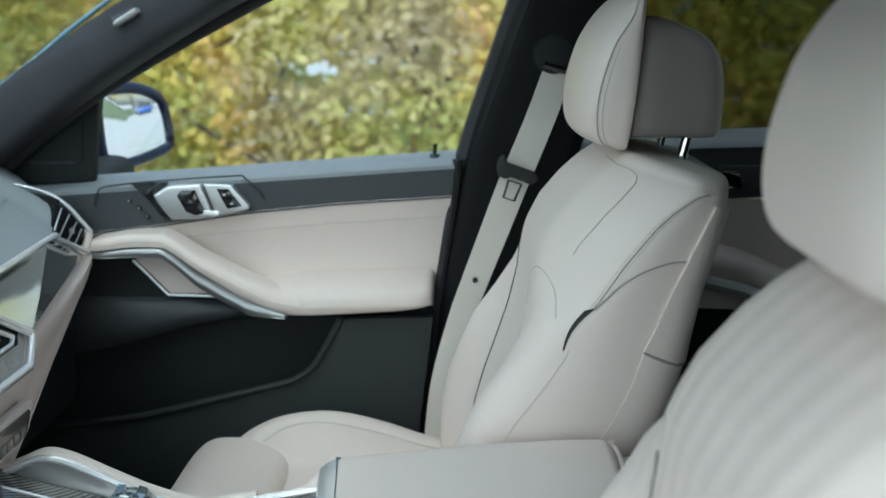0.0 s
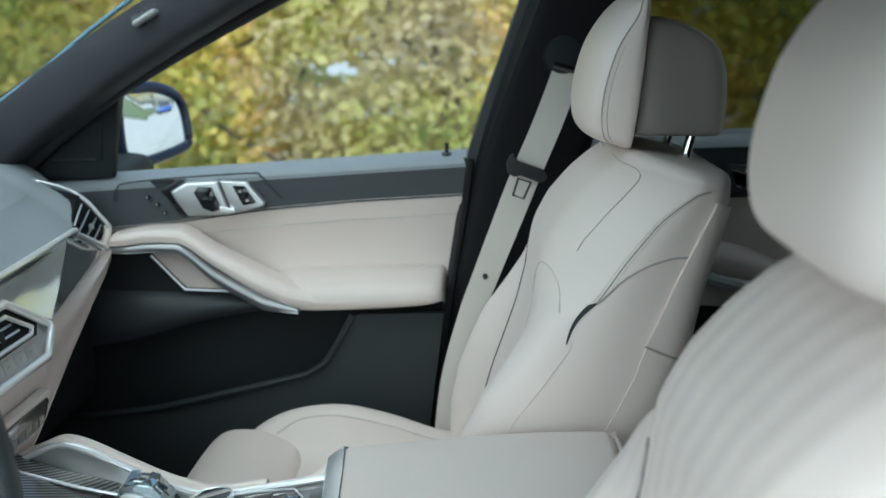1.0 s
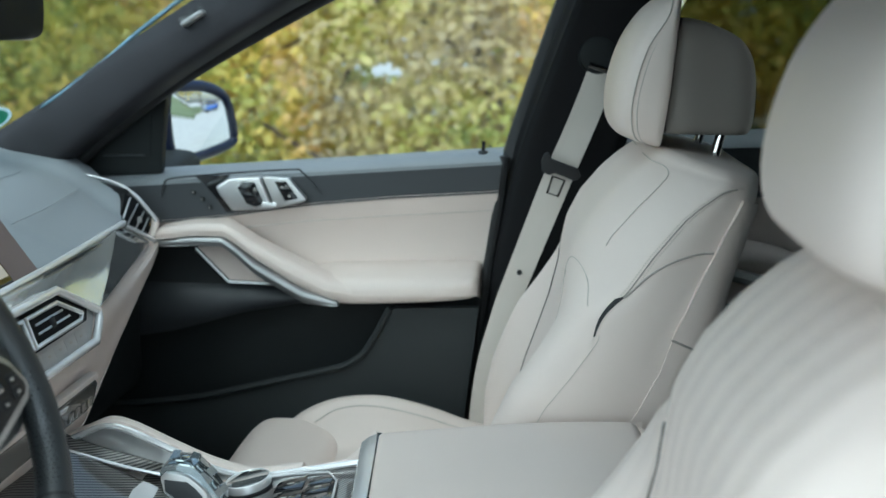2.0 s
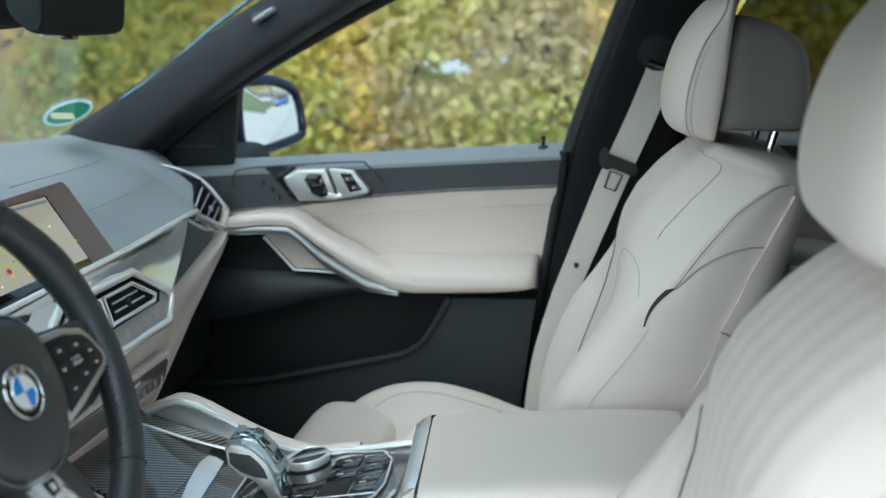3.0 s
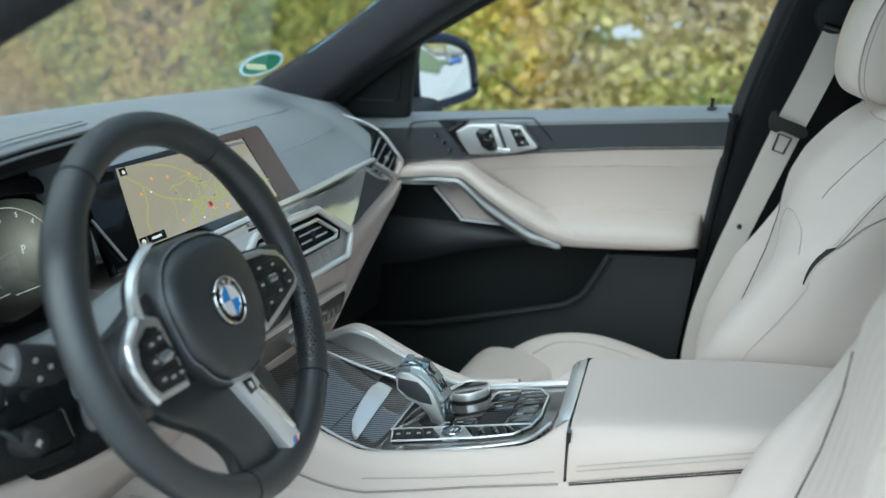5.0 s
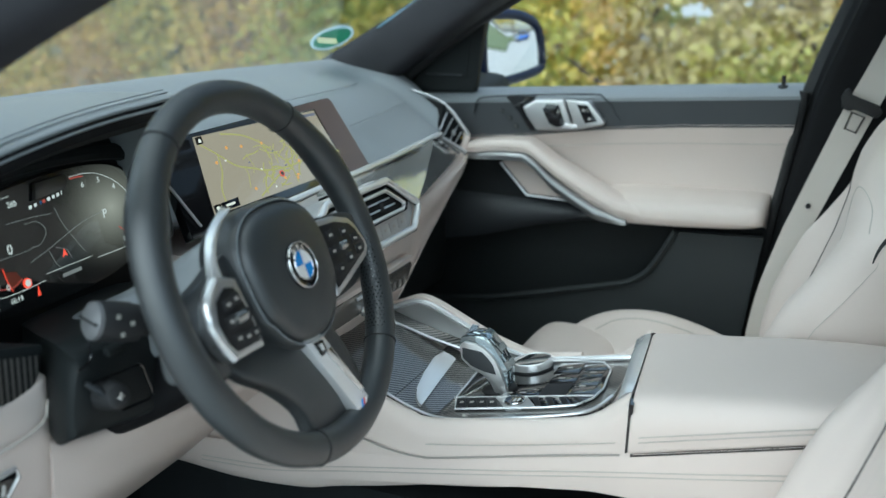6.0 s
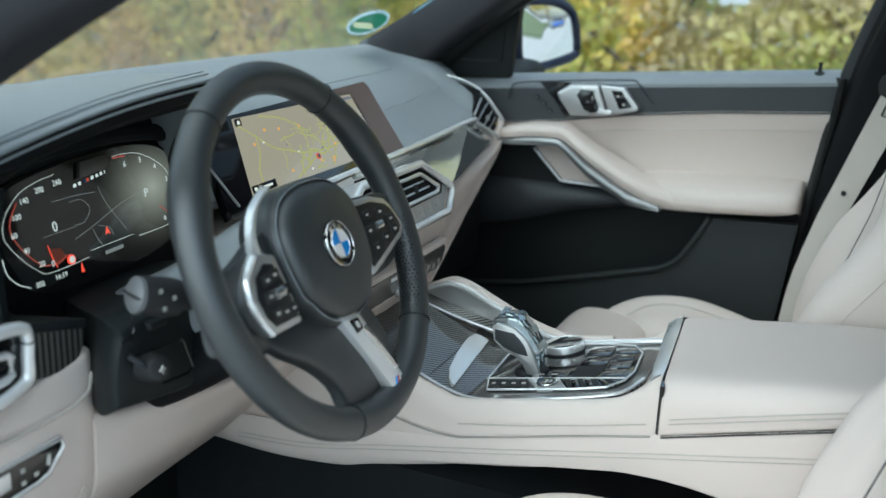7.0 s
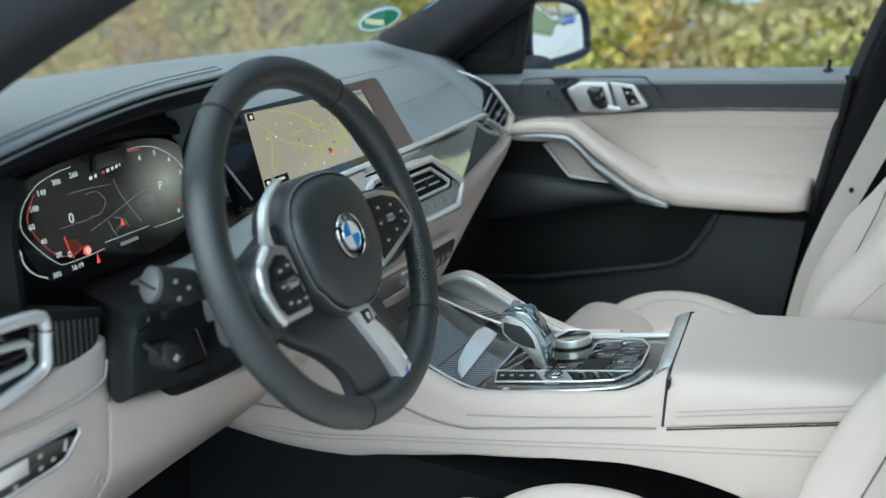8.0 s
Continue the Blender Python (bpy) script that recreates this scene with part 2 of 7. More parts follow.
STICKYELLOW = thin_film("sticker_yellow", (0.92, 0.92, 0.74))


# ---- mesh helpers ----
V = Vector


def cr(pts, n, closed=False):
    """Catmull-Rom resampling of a polyline to n points, even in parameter."""
    pts = [V(p) for p in pts]
    m = len(pts)
    out = []
    for i in range(n):
        t = i * m / n if closed else i * (m - 1) / (n - 1)
        k = min(int(t), m - 1 if closed else m - 2)
        f = t - k
        if closed:
            p0, p1, p2, p3 = pts[k - 1], pts[k % m], pts[(k + 1) % m], pts[(k + 2) % m]
        else:
            p1, p2 = pts[k], pts[k + 1]
            p0 = pts[k - 1] if k else p1 * 2 - p2
            p3 = pts[k + 2] if k + 2 < m else p2 * 2 - p1
        out.append(0.5 * (2 * p1 + (p2 - p0) * f + (2 * p0 - 5 * p1 + 4 * p2 - p3) * f * f + (3 * p1 - p0 - 3 * p2 + p3) * f ** 3))
    return out


def loft(rings, closed=True, caps=True):
    bm = bmesh.new()
    vs = [[bm.verts.new(p) for p in r] for r in rings]
    n = len(rings[0])
    for a, b in zip(vs, vs[1:]):
        for i in range(n if closed else n - 1):
            j = (i + 1) % n
            bm.faces.new((a[i], a[j], b[j], b[i]))
    if closed and caps:
        bm.faces.new(vs[0][::-1])
        bm.faces.new(vs[-1])
    bmesh.ops.recalc_face_normals(bm, faces=bm.faces)
    return bm


def sheet(rings, thick, out=(1, -0.3, 1)):
    """An open grid given thickness behind the face that looks along out (a direction, or a rule for each place)."""
    bm = loft(rings, closed=False)
    bm.normal_update()
    vs = list(bm.verts)
    rule = out if callable(out) else (lambda p: V(out))
    if sum(v.normal.dot(rule(v.co)) for v in vs) < 0:
        bmesh.ops.reverse_faces(bm, faces=bm.faces[:])
        bm.normal_update()
    rim = [e for e in bm.edges if e.is_boundary]
    faces = list(bm.faces)
    back = {v: bm.verts.new(v.co - v.normal * thick) for v in vs}
    for e in rim:
        a, b = e.verts
        f = e.link_faces[0]
        loop = [l for l in f.loops if l.edge == e][0]
        p, q = loop.vert, loop.link_loop_next.vert
        bm.faces.new((q, p, back[p], back[q]))
    for f in faces:
        bm.faces.new([back[v] for v in reversed(f.verts[:])])
    return bm


def smooth_loft(rings, nu, nv, closed=True, caps=True):
    """Rings of few control points, resampled to nu points round and nv rings along."""
    rs = [cr(r, nu, closed) for r in rings]
    cols = [cr([r[i] for r in rs], nv) for i in range(nu)]
    return loft([[c[k] for c in cols] for k in range(nv)], closed, caps)


def tube(path, r, n=8, closed=False, flat=1.0, up=(0, 0, 1)):
    """A round or oval (flat < 1) bar along a path; r may be a list."""
    path = [V(p) for p in path]
    m = len(path)
    rings = []
    for i, p in enumerate(path):
        a = path[i - 1] if (i or closed) else p
        b = path[(i + 1) % m] if (i < m - 1 or closed) else p
        t = (b - a).normalized()
        s = t.cross(V(up))
        s = s.normalized() if s.length > 1e-5 else t.orthogonal().normalized()
        w = s.cross(t)
        q = r[i] if isinstance(r, (list, tuple)) else r
        rings.append([p + s * q * math.cos(k * 2 * math.pi / n) + w * q * flat * math.sin(k * 2 * math.pi / n) for k in range(n)])
    if closed:
        rings.append(rings[0])
        bm = loft(rings, True, False)
        bmesh.ops.remove_doubles(bm, verts=bm.verts, dist=1e-6)
        return bm
    return loft(rings)


def bevelled(bm, w, seg=2):
    if w:
        es = [e for e in bm.edges if len(e.link_faces) == 2 and e.calc_face_angle(0) > 0.5]
        bmesh.ops.bevel(bm, geom=es, offset=w, segments=seg, affect="EDGES", profile=0.6, clamp_overlap=True)
    return bm


def slab(poly, thick, bevel=0.0, seg=2, out=(1, -0.3, 1)):
    """A flat plate: polygon corners in 3D, thickened behind the side that looks along out."""
    poly = [V(p) for p in poly]
    nrm = V((0, 0, 0))
    for i in range(len(poly)):
        nrm += poly[i].cross(poly[(i + 1) % len(poly)])
    nrm.normalize()
    if nrm.dot(V(out)) < 0:
        nrm = -nrm
        poly.reverse()
    return bevelled(loft([[p - nrm * thick for p in poly], poly]), bevel, seg)


def rbox(centre, size, bevel=0.004, m=None, seg=2):
    bm = bmesh.new()
    bmesh.ops.create_cube(bm, size=1)
    bmesh.ops.scale(bm, vec=size, verts=bm.verts)
    bevelled(bm, bevel, seg)
    mm = Matrix.Translation(centre) @ (m.to_4x4() if m else Matrix())
    bmesh.ops.transform(bm, matrix=mm, verts=bm.verts)
    return bm


def joined(*bms):
    out = bmesh.new()
    for b in bms:
        me = bpy.data.meshes.new("tmp")
        b.to_mesh(me)
        out.from_mesh(me)
        bpy.data.meshes.remove(me)
        b.free()
    return out


def mesh_object(name, bm, mat, angle=40):
    me = bpy.data.meshes.new(name)
    bm.to_mesh(me)
    bm.free()
    me.materials.append(mat)
    me.polygons.foreach_set("use_smooth", [True] * len(me.polygons))
    me.set_sharp_from_angle(angle=radians(angle))
    return new(name, me)


def thing(name, at, label, category, group="", kind=""):
    ob = new(name)
    ob.empty_display_size = 0.05
    ob.location = at
    return tagged(ob, label, category, group, kind)


def part(name, bm, mat, parent, label=""):
    ob = mesh_object(name, bm, mat)
    root = parent
    while root.parent:
        root = root.parent
    ob.parent = parent
    if parent == root:
        ob.matrix_parent_inverse = Matrix.Translation(-V(root.location))
    return tagged(ob, label)


def whole(name, bm, mat, label, category, kind="", group=""):
    return tagged(mesh_object(name, bm, mat), label, category, group, kind)


def lerp(a, b, t):
    return a + (b - a) * t


def interp(table, x):
    xs = [r[0] for r in table]
    return [float(np.interp(x, xs, [r[i] for r in table])) for i in range(1, len(table[0]))]


# ---- outdoors ----
def ground_sheet():
    bm = bmesh.new()
    bmesh.ops.create_grid(bm, x_segments=2, y_segments=2, size=400)
    return bm


whole("ground", ground_sheet(), ASPHALT, "grey asphalt ground under the car", "ground", "structure")


def leaf_bank(x0, x1, y0, y1, z1, count, seed, size, lean=0.0, mat=None):
    """Leaves of a hedge: small bent quads strewn through its depth, denser low down, with gaps."""
    rnd = random.Random(seed)
    verts, faces = [], []
    while len(faces) < count * 2:
        x, z = rnd.uniform(x0, x1), z1 * rnd.random() ** 1.05
        gap = noise.noise(V((x * 1.4, 3.1, z * 1.9))) + 0.5 * noise.noise(V((x * 4.2, 7.7, z * 4.6)))
        if gap > 0.50 and z > 0.9 and rnd.random() < 0.85:
            continue
        if ((x + 0.36) / 0.13) ** 2 + ((z - 1.115) / 0.06) ** 2 < 1 and rnd.random() < 0.93:
            continue
        y = lerp(y0, y1, rnd.random()) + 0.25 * noise.noise(V((x * 0.9, 1.0, z * 0.9))) + lean * x
        s = size * rnd.uniform(0.6, 1.3)
        q = Euler((rnd.uniform(-1.2, 0.35), rnd.uniform(-3.1, 3.1), rnd.uniform(-1.0, 1.0))).to_matrix()
        k = len(verts)
        for a, b, c in ((0, 0, -0.9), (-0.5, 0.06, 0), (0, 0, 0.95), (0.5, 0.06, 0.1)):
            verts.append(V((x, y, z)) + q @ V((a, b, c)) * s)
        faces += [(k, k + 2, k + 1), (k, k + 3, k + 2)]
    me = bpy.data.meshes.new("hedge")
    me.from_pydata(verts, [], faces)
    me.materials.append(mat or HEDGE)
    return new("hedge", me)


hedge = leaf_bank(-9.0, -0.62, 3.6, 4.4, 2.4, 92000, 3, 0.033)
tagged(hedge, "dense autumn hedge with yellow and green leaves", "hedge", kind="stuff")
hedge_pale = leaf_bank(-0.68, 0.45, 3.6, 4.4, 2.4, 13500, 4, 0.033, mat=HEDGEPALE)
hedge_pale.name = "pale_hedge"
tagged(hedge_pale, "dense autumn hedge with pale yellow and brown leaves", "hedge", kind="stuff")

hedge_side = leaf_bank(0.35, 5.5, 3.6, 4.4, 2.4, 58000, 6, 0.033)
hedge_side.name = "side_hedge"
tagged(hedge_side, "dense autumn hedge with golden and brown leaves", "hedge", kind="stuff")

hedge_inner = leaf_bank(-9.0, 5.5, 4.45, 4.9, 2.4, 16000, 9, 0.070, mat=HEDGEPALE)
hedge_inner.name = "hedge_inner"
tagged(hedge_inner, "inner leaves of the dense autumn hedge", "hedge", kind="stuff")


def hedge_stems():
    rnd = random.Random(8)
    bms = []
    for i in range(44):
        x = rnd.uniform(-9, 5.5)
        y = rnd.uniform(3.8, 4.5)
        p = [V((x + rnd.uniform(-0.3, 0.3) * k, y + rnd.uniform(-0.15, 0.15) * k, k * rnd.uniform(0.42, 0.58))) for k in range(5)]
        bms.append(tube(cr(p, 9), [0.02 * (1 - j / 10) for j in range(9)], 5))
    return joined(*bms)


whole("hedge_stems", hedge_stems(), TWIG, "bare brown stems inside the autumn hedge", "hedge", "stuff")
hedge_back = leaf_bank(-24.0, -2.0, 9.0, 11.0, 5.0, 9000, 5, 0.16, lean=0.25)
hedge_back.name = "far_trees"
tagged(hedge_back, "far bank of greyish green and yellow trees", "trees", kind="stuff")


whole("grass_verge", slab([V((x, y, 0.05)) for x, y in ((13.0, -2.0), (13.0, 1.9), (28.0, 4.2), (60.0, 8.4), (60.0, -2.0))], 0.08, out=(0, 0, 1)), GRASS, "green grass verge beside the road", "grass", "structure")


def parked_car(at):
    """A plain small blue car, far behind."""
    car = thing("parked_car", at, "distant parked blue hatchback on the road", "car")
    o = V(at)
    rings = []
    for x, zl, zt, w in ((-2.0, 0.35, 0.62, 0.70), (-1.8, 0.28, 0.80, 0.82), (-0.9, 0.25, 0.95, 0.86), (0.9, 0.25, 0.98, 0.86), (1.8, 0.3, 0.95, 0.84), (2.05, 0.4, 0.80, 0.74)):
        rings.append([o + V((x, y * w, z)) for y, z in ((-1, zl), (-1, lerp(zl, zt, 0.7)), (-0.85, zt), (0.85, zt), (1, lerp(zl, zt, 0.7)), (1, zl))])
    part("body", smooth_loft(rings, 30, 20), PAINTLIGHT, car, "mid blue body")
    rings = []
    for x, zt, w in ((-1.0, 0.96, 0.78), (-0.35, 1.42, 0.64), (0.9, 1.46, 0.62), (1.7, 0.98, 0.72)):
        rings.append([o + V((x, y * w, z)) for y, z in ((-1, 0.9), (-0.95, zt - 0.05), (-0.8, zt), (0.8, zt), (0.95, zt - 0.05), (1, 0.9))])
    part("cabin", smooth_loft(rings, 30, 16), BLACK, car, "dark glazed cabin")
    part("roof", rbox(o + V((0.3, 0, 1.44)), (1.3, 1.15, 0.05), 0.02), PAINTLIGHT, car)
    for x in (-1.25, 1.3):
        for y in (-0.8, 0.8):
            part("wheel", tube([o + V((x, y - 0.1, 0.31)), o + V((x, y + 0.1, 0.31))], 0.31, 18), RUBBER, car)
    return car


parked_car((27.0, 5.4, 0.0))


def far_tree(at, h, seed):
    rnd = random.Random(seed)
    tree = thing("tree", at, "distant pale tree at the roadside", "tree", "roadside trees")
    o = V(at)
    limbs = [tube(cr([o, o + V((0.05, 0, h * 0.3)), o + V((-0.05, 0.1, h * 0.6)), o + V((0, 0, h * 0.85))], 12), [0.16 * (1 - k / 13) for k in range(12)], 7)]
    for k in range(9):
        a = rnd.uniform(0, 6.28)
        z = h * rnd.uniform(0.3, 0.7)
        limbs.append(tube([o + V((0, 0, z)), o + V((math.cos(a) * h * 0.12, math.sin(a) * h * 0.12, z + h * 0.1)), o + V((math.cos(a) * h * 0.24, math.sin(a) * h * 0.24, z + h * 0.22))], [0.06, 0.04, 0.015], 5))
    part("trunk", joined(*limbs), TWIG, tree)
    verts, faces = [], []
    for k in range(1600):
        a, r, z = rnd.uniform(0, 6.28), rnd.random() ** 0.6, rnd.gauss(0.66, 0.14)
        c = o + V((math.cos(a) * r * h * 0.26, math.sin(a) * r * h * 0.26, z * h))
        q = Euler((rnd.uniform(-3, 3), rnd.uniform(-3, 3), rnd.uniform(-3, 3))).to_matrix()
        i = len(verts)
        verts += [c + q @ V(p) * 0.16 for p in ((-1, 0, 0), (0, 0, -0.6), (1, 0, 0), (0, 0.1, 0.6))]
        faces.append((i, i + 1, i + 2, i + 3))
    me = bpy.data.meshes.new("crown")
    me.from_pydata(verts, [], faces)
    bm = bmesh.new()
    bm.from_mesh(me)
    bpy.data.meshes.remove(me)
    part("crown", bm, HEDGE, tree, "sparse yellow-green crown")


for i, (x, y, h) in enumerate(((30, 2.2, 6.0), (38, 4.0, 7.0), (46, 6.5, 8.0), (40, 9.5, 8.0))):
    far_tree((x, y, 0.0), h, 20 + i)


# ---- car shell ----
def sill_z(x):
    return 1.0925 + 0.089 * x


floor_bm = rbox((0.5, 0, 0.32), (2.6, 1.46, 0.06), 0.01)
whole("floor", floor_bm, CARPET, "black carpeted car floor", "floor", "structure")
mesh_tunnel = rbox((0.20, 0.0, 0.50), (2.0, 0.20, 0.32), 0.03)
whole("floor_tunnel", mesh_tunnel, CARPET, "black carpeted tunnel under the centre console", "floor", "structure")


def roof_z(x, y):
    return 1.56 - 0.09 * (abs(y) / 0.62) ** 3 - 0.10 * max(0, (0.28 - x)) ** 1.2 - 0.10 * max(0, x - 1.2)


def roof_piece(xs, ys, thick=0.04, lift=0.0):
    return sheet([[V((x, y, roof_z(x, y) + lift)) for x in xs] for y in ys], thick, (0, 0, -1))


ROOF_X, ROOF_Y = (0.18, 0.44), 0.32
side_y = (ROOF_Y, 0.42, 0.5, 0.56, 0.62)
whole("ceiling", joined(roof_piece((0.12, 0.15, ROOF_X[0]), (-ROOF_Y, -0.18, 0.0, 0.18, ROOF_Y)), roof_piece((ROOF_X[1], 0.6, 0.9, 1.2, 1.6, 2.0), (-ROOF_Y, -0.18, 0.0, 0.18, ROOF_Y)), *[roof_piece((0.12, 0.18, 0.3, 0.6, 0.9, 1.2, 1.6, 2.0), sorted(k * y for y in side_y)) for k in (-1, 1)]), ROOF, "anthracite fabric headliner of the car", "headliner", "structure")
whole("roof_window", roof_piece((0.17, 0.27, 0.36, 0.45), (-0.33, -0.18, 0.0, 0.18, 0.33), 0.005, 0.012), ROOFGLASS, "tinted glass panel in the roof", "window", "structure")


def a_pillar(side):
    """Suede covered screen pillar: an oval section swept from the dash corner to the roof."""
    axis = [V((-0.50, 0.665, 1.06)), V((-0.40, 0.66, 1.13)), V((-0.25, 0.64, 1.235)), V((-0.07, 0.61, 1.345)), V((0.12, 0.575, 1.44)), V((0.34, 0.54, 1.50))]
    rings = []
    for i, p in enumerate(axis):
        t = (axis[min(i + 1, 5)] - axis[max(i - 1, 0)]).normalized()
        n = V((-t.z, 0, t.x)).normalized()
        w = (0.085, 0.075, 0.066, 0.062, 0.06, 0.06)[i]
        ring = [p + n * w * (a if a > 0 or side < 0 else 0.45 * a) + V((0, 0, -0.015 if side < 0 else 0)) + V((0, 1, 0)) * b for a, b in ((1, 0.045), (0.93, 0.0), (0.5, -0.018), (-0.3, -0.022), (-0.85, -0.008), (-1, 0.03), (-0.9, 0.07), (0, 0.085), (0.9, 0.075))]
        rings.append([V((q.x, q.y * side, q.z)) for q in ring])
    return smooth_loft(rings, 36, 26)


for side, nm in ((1, "pillar_passenger"), (-1, "pillar_driver")):
    whole(nm, a_pillar(side), SUEDE, "windscreen pillar lined with charcoal suede", "car pillar", "structure")




# driver side behind the open doorway: unseen centre pillar and closed rear door, added to block light
rings = []
for z, x, y, w in ((0.36, 0.62, -0.72, 0.24), (0.90, 0.63, -0.72, 0.18), (1.15, 0.64, -0.71, 0.14), (1.40, 0.66, -0.66, 0.13), (1.53, 0.68, -0.60, 0.13)):
    rings.append([V((x + a, y + b, z)) for a, b in ((0, -0.05), (0, 0.03), (w, 0.03), (w, -0.05))])
whole("pillar_centre_driver", smooth_loft(rings, 24, 12), DARK, "unseen charcoal centre pillar added to block light on the driver side", "car pillar", "structure")
whole("rear_door_driver", rbox((1.25, -0.75, 0.80), (0.98, 0.06, 0.72), 0.02), PLASTIC, "unseen closed rear door added to block light on the driver side", "car door", "structure")
whole("sill_driver", rbox((0.20, -0.72, 0.36), (1.40, 0.14, 0.12), 0.02), PLASTIC, "black door sill on the driver side", "sill", "structure")


def roof_rail():
    """Unseen roof rail over the open driver's doorway, screen pillar to rear, added for shade."""
    rings = []
    for x, y, z in ((0.10, -0.60, 1.435), (0.34, -0.615, 1.478), (0.60, -0.625, 1.492), (0.95, -0.63, 1.485), (1.30, -0.64, 1.44), (1.75, -0.66, 1.33)):
        rings.append([V((x, y + b, z + c)) for b, c in ((0.03, 0.02), (0.035, -0.02), (0.0, -0.055), (-0.06, -0.07), (-0.10, -0.045), (-0.10, 0.01), (-0.06, 0.04))])
    return smooth_loft(rings, 28, 26)


whole("roof_rail_driver", roof_rail(), ROOF, "unseen anthracite roof rail added to shade the driver doorway", "roof rail", "structure")
# Out of view: tinted pane added to cut the light from this side.
whole("rear_window_driver", slab([V((x, -0.772 + 0.2 * (z - 1.15), z)) for x, z in ((0.76, 1.16), (1.70, 1.20), (1.45, 1.40), (0.80, 1.45))], 0.004), TINTED, "unseen tinted rear side window added to dim the driver side", "window", "structure")


# ---- passenger door ----
def door_beige_top(x):
    return interp(((-0.26, 0.992), (-0.13, 1.008), (0.03, 1.035), (0.18, 1.053), (0.38, 1.070)), x)[0]


def rear_edge(z):
    """x of the door's rear edge by height."""
    return interp(((0.4, 0.30), (0.63, 0.32), (0.87, 0.345), (1.07, 0.372), (1.14, 0.378)), z)[0]


def xz_slab(pts, y, thick, bevel=0.002, seg=2):
    """A plate facing the cabin in the plane of the passenger doors; corners as (x, z)."""
    ps = [V((x, y, z)) for x, z in pts]
    return bevelled(loft([[p + V((0, thick, 0)) for p in ps], ps]), bevel, seg)


door = thing("passenger_door", (0.05, 0.75, 0.40), "closed passenger door with ivory leather panel over black lower trim", "car door")


def door_grid(zf0, zf1, yf, x0, nx=30, nz=12, thick=0.02, xr=None):
    rings = []
    for j in range(nz + 1):
        ring = []
        for i in range(nx + 1):
            f = i / nx
            zz = lerp(zf0(lerp(x0, 0.35, f)), zf1(lerp(x0, 0.35, f)), j / nz)
            x = lerp(x0, xr if xr is not None else rear_edge(zz), f)
            z = lerp(zf0(x), zf1(x), j / nz)
            ring.append(V((x, yf(x, z, j / nz), z)))
        rings.append(ring)
    return sheet(rings, thick, (0, -1, 0))


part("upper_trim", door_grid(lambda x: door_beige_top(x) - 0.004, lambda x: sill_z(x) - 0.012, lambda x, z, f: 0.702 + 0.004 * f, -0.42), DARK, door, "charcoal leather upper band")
ledge = []
for i in range(25):
    x = lerp(-0.42, rear_edge(1.14), i / 24)
    z = sill_z(x)
    ledge.append([V((x, 0.7075, z - 0.016)), V((x, 0.708, z - 0.006)), V((x, 0.714, z + 0.0)), V((x, 0.735, z + 0.008)), V((x, 0.76, z + 0.013)), V((x, 0.775, z + 0.010)), V((x, 0.775, z - 0.03))])
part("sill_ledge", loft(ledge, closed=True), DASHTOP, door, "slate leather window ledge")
part("ivory_panel", door_grid(lambda x: 0.90, lambda x: door_beige_top(x), lambda x, z, f: 0.724 - 0.022 * f ** 1.5 + 0.008 * math.sin(math.pi * f), -0.25), LEATHER, door, "ivory leather panel")
part("panel_stitching", tube([(x, 0.7025, door_beige_top(x) - 0.022 - 0.012 * math.sin(3 * (x + 0.25))) for x in [lerp(-0.10, 0.36, k / 40) for k in range(41)]], 0.0009, 5), THREAD, door, "tone-in-tone stitched crease")
part("lower_trim", door_grid(lambda x: 0.42, lambda x: 0.905, lambda x, z, f: 0.727, -0.45), PLASTIC, door, "black lower door trim")


def bulge_low(x):
    return interp(((-0.45, 0.74), (-0.265, 0.784), (-0.206, 0.796), (-0.146, 0.814), (-0.077, 0.836), (0.02, 0.856), (0.10, 0.866)), x)[0]


part("upper_bulge", door_grid(lambda x: bulge_low(x), lambda x: max(0.886, bulge_low(x) + 0.008), lambda x, z, f: 0.708 - 0.026 * math.sin(math.pi * min(1, f * 0.9 + 0.12)) ** 0.6, -0.45, xr=0.16), DARK, door, "black padded overhang above the door pocket")
part("speaker_field", door_grid(lambda x: 0.882, lambda x: interp(((-0.16, 0.985), (-0.10, 0.955), (-0.03, 0.90), (0.0, 0.89)), x)[0], lambda x, z, f: 0.704, -0.45, thick=0.012, xr=0.0), DARKTRIM, door)


def ridge_z(x):
    return interp(((-0.45, 0.645), (-0.26, 0.665), (-0.153, 0.682), (-0.054, 0.708), (0.043, 0.734), (0.111, 0.753), (0.144, 0.776), (0.169, 0.82), (0.19, 0.862), (0.40, 0.872)), x)[0]


part("door_pocket", door_grid(lambda x: 0.42, ridge_z, lambda x, z, f: 0.668 - 0.012 * math.sin(math.pi * f) - 0.004 * (f > 0.95), -0.45, nx=60, nz=16, thick=0.014), POCKET, door, "black door pocket with curved edge")
part("pocket_lip", tube([(x, 0.664, ridge_z(x)) for x in [lerp(-0.45, 0.19, k / 60) for k in range(61)]], 0.006, 8), POCKET, door)


